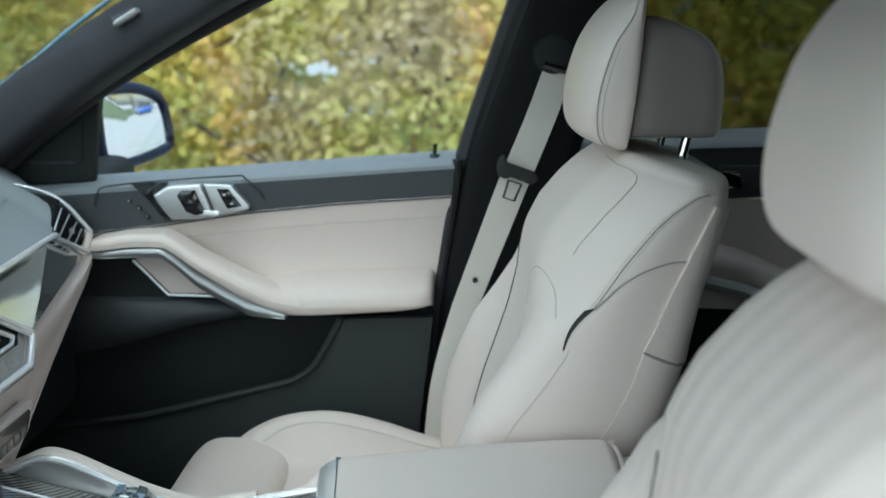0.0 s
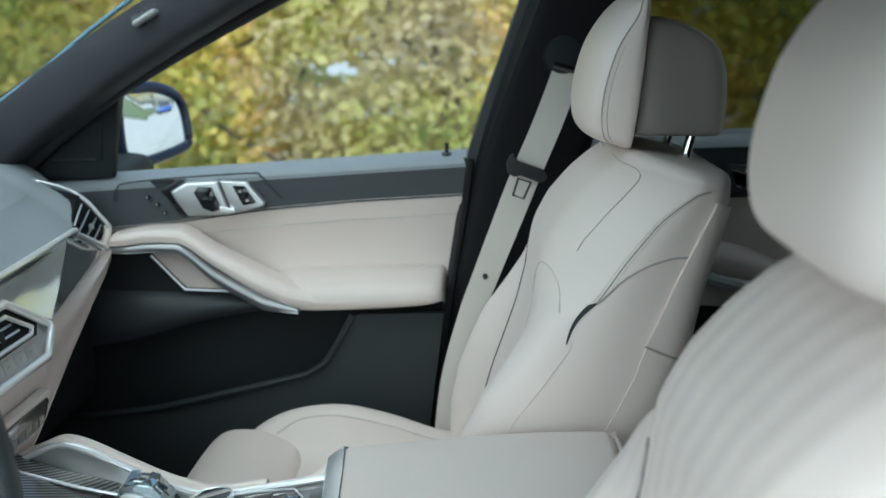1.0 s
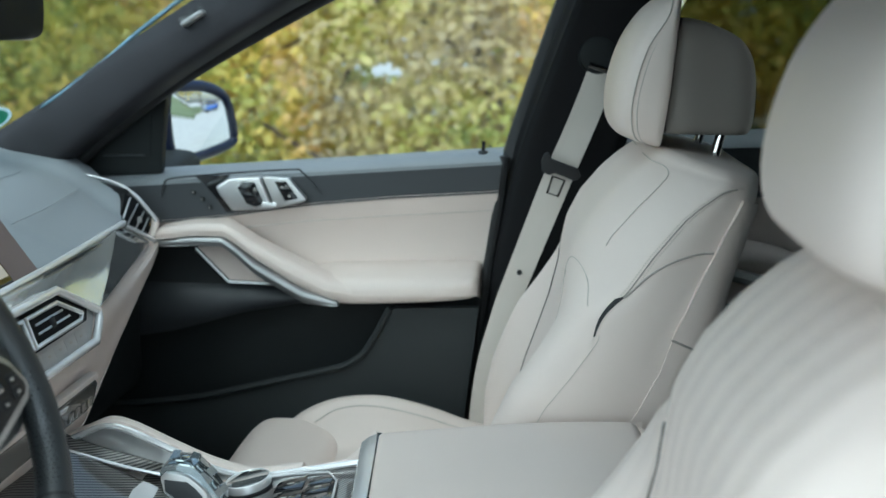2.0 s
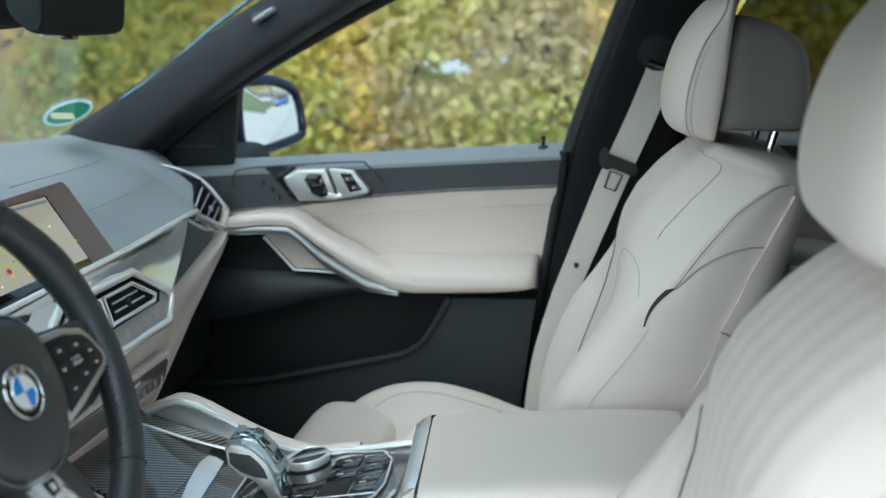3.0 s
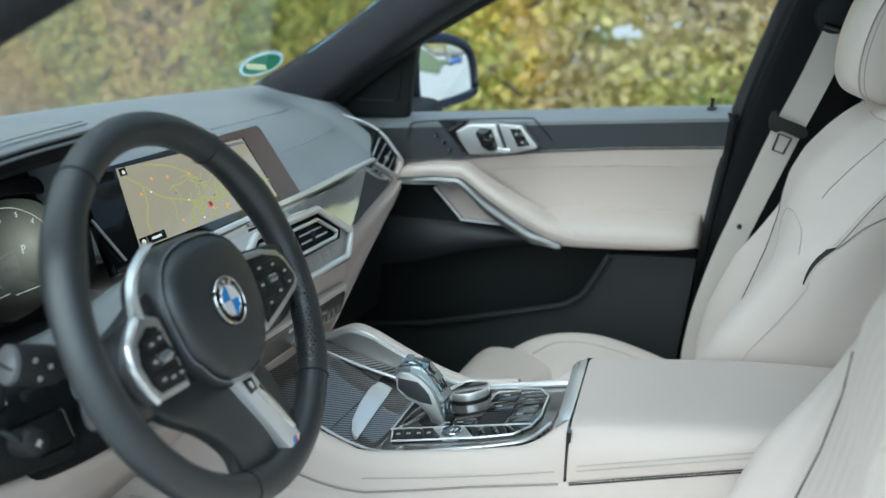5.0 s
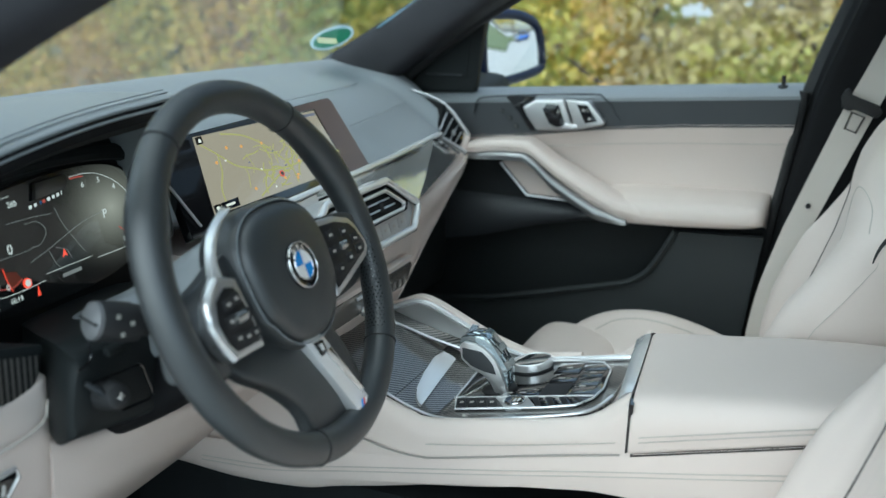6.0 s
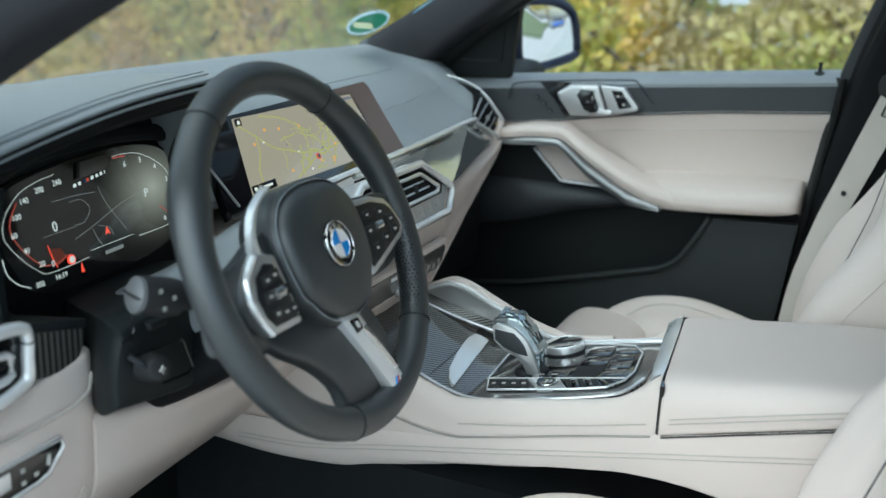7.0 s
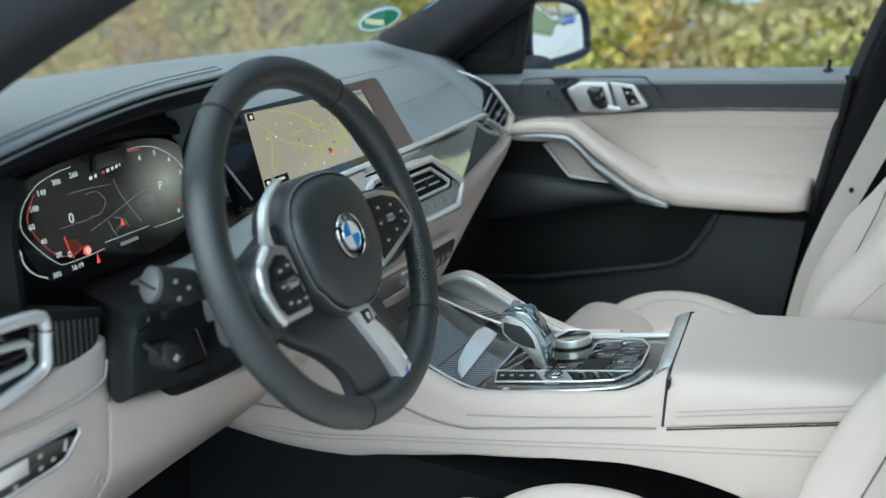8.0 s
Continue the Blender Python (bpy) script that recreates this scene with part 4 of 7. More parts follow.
def headrest_back():
    """Upright rear half of the headrest."""
    rings = []
    for h, w, d0, d1 in SHELL:
        o = HC + V((0, 0, h))
        rings.append([o + V((-d, y, 0)) for d, y in ((d1, w), (d1, 0.5 * w), (d1, -0.5 * w), (d1, -w), (0.6 * d0 + 0.4 * d1, -w), (d0 + 0.008, -0.97 * w), (d0, -0.86 * w), (d0 - 0.004, 0), (d0, 0.86 * w), (d0 + 0.008, 0.97 * w), (0.6 * d0 + 0.4 * d1, w))])
    return smooth_loft(rings, 64, 30)


def headrest_seam(side, dd, r):
    pts = [HC + HU * h + HF * (max(d1 - 0.028, d0 + 0.006) + dd) + V((0, side * (w * 0.986), 0)) for h, w, d0, d1 in HEAD]
    return tube(cr(pts, 40), r, 6)


def cushion_rear():
    rings = []
    for x, zc, zb, w in ((0.015, 0.625, 0.650, 0.225), (0.04, 0.650, 0.686, 0.238), (0.10, 0.660, 0.716, 0.245), (0.18, 0.662, 0.727, 0.245), (0.26, 0.660, 0.714, 0.245), (0.34, 0.655, 0.692, 0.24), (0.42, 0.655, 0.682, 0.23), (0.48, 0.645, 0.665, 0.22)):
        half = ((0.0, zc), (0.45 * w, zc), (0.62 * w, zc + (zb - zc) * 0.4), (0.82 * w, zb), (0.97 * w, zb - 0.022), (1.0 * w, zb - 0.07), (0.96 * w, 0.56), (0.6 * w, 0.52))
        loop = [(y, z) for y, z in half] + [(0, 0.52)] + [(-y, z) for y, z in half[:0:-1]]
        rings.append([V((x, SEAT_Y + y, z)) for y, z in loop])
    return smooth_loft(rings, 80, 36)


def cushion_front():
    rings = []
    for y, s in ((-0.188, 0.80), (-0.182, 0.93), (-0.162, 1.0), (0.0, 1.01), (0.162, 1.0), (0.182, 0.93), (0.188, 0.80)):
        o = V((0.034, SEAT_Y + y, 0.627))
        rings.append([o + V((a * s, 0, b * s)) for a, b in ((0.094, 0.034), (0.068, 0.055), (0.0, 0.063), (-0.045, 0.056), (-0.078, 0.020), (-0.09, -0.03), (-0.06, -0.08), (0.0, -0.09), (0.06, -0.08), (0.10, 0.0))])
    return smooth_loft(rings, 56, 30)


def make_seat(name, label, skin):
    """A front seat at the passenger place."""
    seat = thing(name, (0.30, SEAT_Y, 0.36), label, "car seat", "front seats")
    backrest = part("backrest", backrest_body(), skin, seat, "ivory leather backrest with raised bolsters")
    for s in (1, -1):
        u = lambda v: v * s
        part("seat_panel_seam", back_line([(0.487, u(0.03)), (0.487, u(0.09)), (0.487, u(0.135)), (0.478, u(0.160)), (0.455, u(0.166)), (0.41, u(0.166)), (0.375, u(0.165))], r=0.0008), THREAD, backrest, "fine seam")
        twin = [(0.4875, u(0.295)), (0.480, u(0.268)), (0.462, u(0.253)), (0.437, u(0.248)), (0.393, u(0.2455)), (0.337, u(0.244)), (0.282, u(0.242)), (0.157, u(0.240)), (0.04, u(0.238)), (-0.06, u(0.236))]
        upper = twin[:6]
        part("twin_seam", back_line(upper, r=0.0009), SHADOWGAP, backrest, "double stitched seam")
        for d in (0.0055, -0.0055):
            part("twin_stitching", stitches([(h, v + u(d)) for h, v in upper]), THREAD, backrest, "double row of stitches")
        part("lower_seam", back_line(twin[6:], r=0.0005), THREAD, backrest, "soft seam")
        gap = [(0.312, u(0.079)), (0.298, u(0.070)), (0.265, u(0.065)), (0.19, u(0.063)), (0.10, u(0.063)), (0.0, u(0.064)), (-0.06, u(0.066))]
        if s > 0:
            part("bolster_gap", back_line(gap, 0.0003, r=0.0014), GAPDARK, backrest, "dark joint beside the bolster")
        else:
            part("bolster_seam", back_line(gap, 0.0, r=0.0006), THREAD, backrest, "fine seam")
        part("bolster_crease", back_line([(0.290, u(0.063)), (0.318, u(0.072)), (0.334, u(0.098)), (0.337, u(0.130)), (0.328, u(0.165)), (0.305, u(0.205))], -0.0002, 0.0009), THREAD, backrest, "arched crease over the bolster")
        part("side_seam", back_line([(0.336, u(0.246)), (0.352, u(0.250)), (0.375, u(0.258)), (0.398, u(0.276)), (0.412, u(0.298)), (0.418, u(0.318))], r=0.0013), SHADOWGAP, backrest, "pressed crease")
        part("airbag_slit", back_patch([(0.277, u(0.2345)), (0.278, u(0.2365)), (0.340, u(0.2465)), (0.330, u(0.2355))], 0.0012, 0.002, 10), RUBBER, backrest, "open dark slit in the bolster")
        part("back_shell", back_patch([(0.317, u(0.312)), (0.317, u(0.455)), (0.470, u(0.455)), (0.478, u(0.322))], 0.004, 0.008), LEATHER, seat, "smooth ivory side of the back shell")
        part("recliner_cover", back_patch([(0.05, u(0.308)), (0.05, u(0.455)), (0.312, u(0.455)), (0.312, u(0.314))], 0.002, 0.008), LEATHER, seat, "ivory recliner cover")
        part("shell_joint", back_line([(0.3145, u(0.312)), (0.3145, u(0.36)), (0.3145, u(0.455))], 0.0030, 0.0014), SHADOWGAP, seat, "joint between shell and recliner cover")
        part("headrest_seam", headrest_seam(s, 0.003, 0.0009), THREAD, seat, "stitched headrest seam")
        part("headrest_seam", headrest_seam(s, -0.004, 0.0009), THREAD, seat, "stitched headrest seam")
    part("back_pad", back_patch([(0.03, 0.40), (0.03, 0.60), (0.43, 0.60), (0.43, 0.40)], 0.003), DARK, seat, "dark backrest rear")
    part("headrest", headrest_front(), LEATHER, seat)
    part("headrest_shell", headrest_back(), TAUPE_SHADED, seat, "taupe headrest rear half, darkened for shade")
    part("headrest_gap", sheet([[HC + V((-d1 - 0.001, y, h)) for y in (-w - 0.002, -0.5 * w, 0.0, 0.5 * w, w + 0.002)] for h, w, d0, d1 in SHELL[1:]], 0.003), RUBBER, seat, "dark joint")
    part("cushion", cushion_rear(), LEATHER, seat)
    part("thigh_support", cushion_front(), LEATHER, seat)
    for s in (1, -1):
        pts = [(0.08, 0.80, 0.694), (0.12, 0.80, 0.720), (0.18, 0.80, 0.7285), (0.26, 0.80, 0.715), (0.34, 0.8, 0.693), (0.42, 0.8, 0.682)]
        part("cushion_seam", tube(cr([V((x, SEAT_Y + s * f * 0.205, z - 0.004)) for x, f, z in pts], 30), 0.0012, 6), THREAD, seat, "stitched seam")
    for dy in (-0.075, 0.075):
        p = HC + HF * -0.092 + V((0, dy, 0))
        post = part("headrest_post", tube([p - HU * 0.125, p - HU * 0.045], 0.0065, 16), BRIGHT, seat, "chrome post")
        part("post_collar", tube([p - HU * 0.112, p - HU * 0.104], [0.012, 0.010], 18), LEATHER, post)
    part("seat_base", rbox((0.30, SEAT_Y, 0.44), (0.46, 0.40, 0.18), 0.03), PLASTIC, seat, "black seat base")
    part("seat_rail", rbox((0.30, SEAT_Y - 0.16, 0.365), (0.55, 0.04, 0.03), 0.004), PLASTIC, seat)
    part("seat_rail", rbox((0.30, SEAT_Y + 0.16, 0.365), (0.55, 0.04, 0.03), 0.004), PLASTIC, seat)
    return seat


make_seat("passenger_seat", "ivory leather sports seat with bolsters and double stitching", LEATHER)
driver = make_seat("driver_seat", "ivory leather driver seat with softly quilted backrest", QUILT)
driver.location = (0.30 + 0.066, -0.385, 0.360)


# ---- lettering ----
def lettering(body, size, origin, right, up, thick=0.0002):
    """Flat raised letters in the built-in font, centred on origin."""
    cu = bpy.data.curves.new("lettering", "FONT")
    cu.body, cu.size, cu.extrude, cu.align_x, cu.align_y = body, size, thick, "CENTER", "CENTER"
    cu.resolution_u = 3
    ob = bpy.data.objects.new("lettering", cu)
    scene.collection.objects.link(ob)
    me = bpy.data.meshes.new_from_object(ob.evaluated_get(bpy.context.evaluated_depsgraph_get()))
    bpy.data.objects.remove(ob)
    bpy.data.curves.remove(cu)
    r, u = V(right).normalized(), V(up).normalized()
    n = r.cross(u).normalized()
    bm = bmesh.new()
    bm.from_mesh(me)
    bpy.data.meshes.remove(me)
    m = Matrix(((r.x, u.x, n.x, origin[0]), (r.y, u.y, n.y, origin[1]), (r.z, u.z, n.z, origin[2]), (0, 0, 0, 1)))
    bmesh.ops.transform(bm, matrix=m, verts=bm.verts)
    return bm


# ---- dashboard ----
dash = thing("dashboard", (-0.45, 0.0, 0.60), "slate leather dashboard with ivory lower half and chrome trims", "dashboard")


LIP = ((-0.70, -0.25, 1.104), (-0.60, -0.222, 1.140), (-0.50, -0.22, 1.159), (-0.40, -0.22, 1.172), (-0.25, -0.228, 1.177), (-0.228, -0.25, 1.150), (-0.210, -0.29, 1.07), (-0.19, -0.31, 1.010), (-0.13, -0.315, 0.998), (0.06, -0.300, 1.0), (0.10, -0.280, 1.005), (0.22, -0.262, 1.004), (0.275, -0.228, 1.020), (0.32, -0.224, 1.023), (0.57, -0.255, 1.018), (0.598, -0.2635, 1.0205), (0.625, -0.271, 1.045), (0.642, -0.286, 1.058), (0.70, -0.35, 1.085))


def dash_section(y):
    """Windscreen edge, lip and lip height by place across the car."""
    xb = -0.63 + 0.22 * y * y
    w = max(0.0, min(0.05, -0.252 - y))
    lx, lz = np.mean([interp(LIP, y + w * k / 4) for k in range(-4, 5)], axis=0).tolist()
    return xb, lx, lz


def dash_top():
    rings = []
    ys = [lerp(-0.70, 0.70, k / 70) for k in range(71)]
    for y in ys:
        xb, lx, lz = dash_section(y)
        zb = 1.125
        top = [V((xb, y, zb)), V((lerp(xb, lx, 0.3), y, lerp(zb, lz, 0.22) + 0.010)), V((lerp(xb, lx, 0.62), y, lerp(zb, lz, 0.5) + 0.016)), V((lerp(xb, lx, 0.9), y, lerp(zb, lz, 0.88) + 0.006)), V((lx, y, lz)), V((lx + 0.003, y, lz - 0.006)), V((lx - 0.004, y, lz - 0.014)), V((lerp(xb, lx, 0.75), y, lz - 0.03)), V((lerp(xb, lx, 0.4), y, lerp(zb, lz, 0.4) - 0.06)), V((xb, y, zb - 0.06))]
        rings.append(top)
    return smooth_loft(rings, 60, 140)


part("dash_pad", dash_top(), DASHTOP, dash, "slate leather top pad, paled for sky light")


def lip_line(y0, y1, dx, dz, r, n=60):
    pts = []
    for k in range(n + 1):
        y = lerp(y0, y1, k / n)
        _, lx, lz = dash_section(y)
        pts.append(V((lx + dx, y, lz + dz)))
    return tube(pts, r, 6)


part("hood_stitching", lip_line(-0.69, -0.262, -0.013, 0.0042, 0.0008), DASHTOP, dash, "stitched edge of the instrument hood")
part("hood_stitching", lip_line(-0.69, -0.262, -0.006, 0.0024, 0.0008), DASHTOP, dash, "stitched edge of the instrument hood")
lining = []
for k in range(41):
    y = lerp(-0.69, -0.222, k / 40)
    _, lx, lz = dash_section(y)
    lining.append([V((lx + 0.0036, y, lz - 0.0035)), V((lx + 0.0042, y, lz - 0.010)), V((lx - 0.001, y, lz - 0.022)), V((lx - 0.04, y, lz - 0.040))])
part("hood_lining", sheet(lining, 0.002, (1, 0, -0.6)), VENTBLACK, dash, "black lining under the instrument hood")
part("pad_crease", tube(cr([(-0.43, 0.66, 1.098), (-0.40, 0.5, 1.100), (-0.385, 0.35, 1.102), (-0.375, 0.22, 1.104)], 30), 0.0007, 6), DASHTOP, dash, "fine joint in the leather")
part("pad_crease", tube(cr([(-0.33, 0.60, 1.067), (-0.30, 0.42, 1.066), (-0.285, 0.28, 1.066)], 30), 0.0007, 6), DASHTOP, dash, "fine joint in the leather")


def lower_dash(y0, y1, table, n=40):
    rings = []
    for k in range(n + 1):
        y = lerp(y0, y1, k / n)
        xf, zt, xm, zm, xbot, zbot = interp(table, y)
        rings.append([V((-0.45, y, zt)), V((xf - 0.05, y, zt + 0.006)), V((xf - 0.010, y, zt)), V((xf, y, zt - 0.012)), V((lerp(xf, xm, 0.5) + 0.004, y, lerp(zt, zm, 0.5))), V((xm, y, zm)), V((lerp(xm, xbot, 0.55) + 0.006, y, lerp(zm, zbot, 0.5))), V((xbot, y, zbot)), V((xbot - 0.03, y, zbot - 0.008)), V((-0.47, y, zbot + 0.02))])
    return smooth_loft(rings, 60, 60)


# ivory knee panel: outer block beside the column, and the part that runs below it
part("knee_panel", lower_dash(-0.70, -0.505, ((-0.70, -0.188, 0.945, -0.19, 0.80, -0.30, 0.655), (-0.60, -0.19, 0.936, -0.19, 0.80, -0.30, 0.655), (-0.52, -0.19, 0.948, -0.20, 0.79, -0.31, 0.652), (-0.505, -0.20, 0.945, -0.21, 0.79, -0.31, 0.652)), 16), LEATHER, dash, "ivory leather knee panel")
part("knee_panel", lower_dash(-0.515, -0.115, ((-0.515, -0.192, 0.884, -0.20, 0.79, -0.31, 0.652), (-0.48, -0.188, 0.872, -0.20, 0.79, -0.315, 0.652), (-0.40, -0.175, 0.862, -0.20, 0.785, -0.325, 0.652), (-0.28, -0.165, 0.845, -0.20, 0.78, -0.33, 0.655), (-0.115, -0.16, 0.840, -0.21, 0.776, -0.335, 0.655)), 24), LEATHER, dash, "ivory leather panel under the column")
part("panel_seam", tube(cr([(-0.183, -0.70, 0.913), (-0.184, -0.60, 0.903), (-0.184, -0.535, 0.908), (-0.190, -0.516, 0.925)], 30), 0.0016, 6), THREAD, dash, "stitched crease")
part("panel_seam", tube(cr([(-0.190, -0.585, 0.79), (-0.189, -0.555, 0.80), (-0.188, -0.535, 0.815), (-0.198, -0.54, 0.77), (-0.25, -0.56, 0.715)], 30), 0.0006, 6), THREAD, dash, "fine joint")
# passenger side band and centre stack
part("ivory_band", lower_dash(0.165, 0.695, ((0.165, -0.128, 0.972, -0.135, 0.90, -0.150, 0.825), (0.20, -0.130, 0.972, -0.14, 0.90, -0.155, 0.832), (0.40, -0.172, 0.972, -0.172, 0.92, -0.186, 0.882), (0.60, -0.214, 0.968, -0.208, 0.945, -0.222, 0.928), (0.66, -0.228, 0.972, -0.222, 0.955, -0.235, 0.942), (0.695, -0.25, 0.975, -0.245, 0.962, -0.255, 0.952)), 30), LEATHER, dash, "ivory leather band")
part("stack_body", lower_dash(-0.168, 0.168, ((-0.168, -0.135, 0.95, -0.13, 0.88, -0.160, 0.820), (0.0, -0.120, 0.95, -0.120, 0.88, -0.150, 0.815), (0.168, -0.125, 0.95, -0.130, 0.88, -0.150, 0.822)), 20), LEATHER, dash, "ivory centre stack")
part("bulkhead", rbox((-0.54, 0, 0.78), (0.22, 1.39, 0.60), 0.02), PLASTIC, dash, "black inner structure")
part("glove_box", rbox((-0.36, 0.42, 0.80), (0.20, 0.52, 0.20), 0.03), PLASTIC, dash, "black glove box in shade")

# polished trim facet with chrome edges on the passenger side
up_edge = [V((-0.200, -0.16, 1.014)), V((-0.198, 0.10, 1.021)), V((-0.212, 0.27, 1.018)), V((-0.232, 0.42, 1.014)), V((-0.252, 0.582, 1.010))]
lo_edge = [V((-0.150, 0.02, 1.03)), V((-0.142, 0.10, 1.010)), V((-0.120, 0.172, 0.980)), V((-0.168, 0.40, 0.976)), V((-0.226, 0.642, 0.972))]
ue, le = cr(up_edge, 30), cr(lo_edge, 30)
crease_top, crease_low = lerp(ue[24], ue[29], 0.45) + V((0.007, 0, 0.005)), V((-0.117, 0.174, 0.982))
facet_top = cr([V((-0.198, 0.0, 1.0205))] + up_edge[1:4] + [crease_top], 24)
facet_low = cr(lo_edge[:2] + [crease_low], 24)
# One polished trim in two colours: pale where it mirrors ivory, dark beside.
part("trim_facet", sheet([[lerp(a, b, 0.04) + V((0.002, 0, 0.001)), lerp(a, b, 0.35) + V((0.003, 0, 0.002)), lerp(a, b, 0.7) + V((0.003, 0, 0.002)), lerp(a, b, 0.98)] for a, b in zip(facet_top, facet_low)], 0.008), TRIMPALE, dash, "trim facet coloured pale as if mirroring the seats")
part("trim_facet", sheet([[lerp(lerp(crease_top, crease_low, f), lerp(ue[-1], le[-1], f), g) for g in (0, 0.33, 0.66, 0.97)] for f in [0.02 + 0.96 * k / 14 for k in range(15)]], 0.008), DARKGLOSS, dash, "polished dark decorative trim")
part("trim_chrome", tube([p + V((0.003, 0, 0.004)) for p in ue], 0.0055, 10, flat=0.8), CHROME, dash, "satin chrome line")
part("trim_chrome", tube([p + V((0.004, 0, 0.0)) for p in cr([V((-0.252, 0.582, 1.008)), V((-0.240, 0.612, 0.992)), V((-0.226, 0.645, 0.972))], 10)], 0.0045, 8), CHROME, dash, "satin chrome line")
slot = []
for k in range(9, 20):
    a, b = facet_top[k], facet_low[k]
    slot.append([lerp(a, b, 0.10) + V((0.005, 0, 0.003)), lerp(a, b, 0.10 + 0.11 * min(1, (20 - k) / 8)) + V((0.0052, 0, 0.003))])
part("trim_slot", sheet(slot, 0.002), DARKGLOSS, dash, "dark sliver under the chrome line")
part("speaker_slot", slab([V((-0.186, y, z)) for y, z in ((0.0, 1.012), (0.085, 1.012), (0.10, 1.006), (0.0, 1.004))][::-1], 0.004, 0.001), RUBBER, dash, "dark ribbed slot")

# passenger air vent on the dash corner
vent_r = part("corner_vent", slab([V((-0.2661, 0.632, 1.0551)), V((-0.2542, 0.648, 1.0430)), V((-0.2336, 0.664, 1.0035)), V((-0.2423, 0.648, 0.9738)), V((-0.2617, 0.598, 1.0192))], 0.02, 0.001), VENTBLACK, dash, "black corner air vent")
part("vent_frame", tube(cr([(-0.3346, 0.640, 1.084), (-0.3025, 0.646, 1.0756), (-0.2787, 0.655, 1.0639), (-0.2571, 0.661, 1.0452), (-0.2432, 0.667, 1.0259), (-0.2310, 0.672, 1.0087), (-0.2275, 0.674, 1.0010)], 36), [lerp(0.0016, 0.0038, min(1, k / 18)) for k in range(36)], 10), CHROME, vent_r, "satin chrome vent frame")
for low, high in (((-0.2590, 0.604, 1.0165), (-0.2598, 0.640, 1.0462)), ((-0.2548, 0.612, 1.0047), (-0.2501, 0.648, 1.0348)), ((-0.2476, 0.626, 0.9933), (-0.2425, 0.656, 1.0202)), ((-0.2435, 0.640, 0.9826), (-0.2369, 0.661, 1.0080))):
    part("vent_slat", tube([low, lerp(V(low), V(high), 0.5), high], 0.0016, 6, flat=0.6), HANDLEMETAL, vent_r, "vent blade")
part("vent_thumb", rbox((-0.2455, 0.642, 1.008), (0.006, 0.010, 0.010), 0.002), HANDLEMETAL, vent_r)
part("vent_surround", slab([V((-0.336, 0.639, 1.081)), V((-0.266, 0.652, 1.058)), V((-0.268, 0.638, 1.050)), V((-0.334, 0.633, 1.075))], 0.008, 0.001), VENTBLACK, vent_r, "black vent surround")
part("ivory_end", tube(cr([(-0.2330, 0.680, 1.003), (-0.2310, 0.676, 0.992), (-0.2340, 0.668, 0.978), (-0.2420, 0.662, 0.966)], 20), 0.007, 10), LEATHER, dash)

# centre screen
SO, SR, SU = V((-0.262, -0.137, 1.009)), V((0.076, 0.996, 0.048)).normalized(), V((-0.513, 0, 0.859)).normalized()
SN = SR.cross(SU).normalized()


def sp(a, b, c=0.0):
    return SO + SR * a + SU * b + SN * c


screen = thing("centre_screen", sp(0.17, -0.01, -0.01), "wide centre screen showing a navigation map", "screen")
part("housing", slab([sp(-0.055, -0.018), sp(0.374, -0.024), sp(0.357, 0.100), sp(0.350, 0.108), sp(-0.020, 0.110), sp(-0.036, 0.104)], 0.014, 0.003), BLACK, screen, "gloss black screen glass and frame")
# Reflection on the right and upper border, painted as a brown plate.
part("housing_veil", slab([sp(0.316, -0.020, 0.0004), sp(0.3725, -0.0225, 0.0004), sp(0.356, 0.099, 0.0004), sp(0.350, 0.1065, 0.0004), sp(0.20, 0.1075, 0.0004), sp(0.20, 0.099, 0.0004), sp(0.304, 0.0955, 0.0004)], 0.001), SCREENVEIL, screen, "brownish border, a painted reflection")
display = part("map_display", slab([sp(0.0, 0.0, 0.0006), sp(0.312, -0.004, 0.0006), sp(0.300, 0.094, 0.0006), sp(0.029, 0.1035, 0.0006)], 0.0004), MAPGLOW, screen, "lit beige map picture")


def screen_line(pts, w, mat, name, c=0.0012, label=""):
    return part(name, tube([sp(a, b, c) for a, b in pts], w, 4, flat=0.15, up=SN), mat, display, label)


for pts in (((0.033, 0.093), (0.057, 0.073), (0.080, 0.052), (0.110, 0.041), (0.136, 0.032), (0.188, 0.027), (0.23, 0.03), (0.27, 0.024)), ((0.08, 0.098), (0.12, 0.088), (0.15, 0.07), (0.17, 0.05), (0.188, 0.027), (0.188, 0.001)), ((0.10, 0.002), (0.13, 0.012), (0.16, 0.022), (0.19, 0.026), (0.21, 0.06), (0.22, 0.092)), ((0.057, 0.073), (0.05, 0.05), (0.035, 0.03), (0.03, 0.012)), ((0.136, 0.032), (0.12, 0.016), (0.115, 0.002))):
    screen_line([(q.x, q.y) for q in cr([V((a, b, 0)) for a, b in pts], 30)], 0.0012, MAPROAD, "map_road", label="yellow-green road")
rnd = random.Random(4)
for k in range(30):
    a, b = rnd.gauss(0.175, 0.04), rnd.uniform(0.008, 0.07)
    g = rnd.uniform(0, 6.28)
    pts = [(a, b)]
    for j in range(3):
        g += rnd.uniform(-0.7, 0.7)
        pts.append((min(0.285, max(0.03, pts[-1][0] + 0.013 * math.cos(g))), min(0.088, max(0.004, pts[-1][1] + 0.010 * math.sin(g)))))
    screen_line([(q.x, q.y) for q in cr([V((p, q, 0)) for p, q in pts], 10)], rnd.uniform(0.0006, 0.0011), MAPROAD, "map_road", label="yellow-green road")
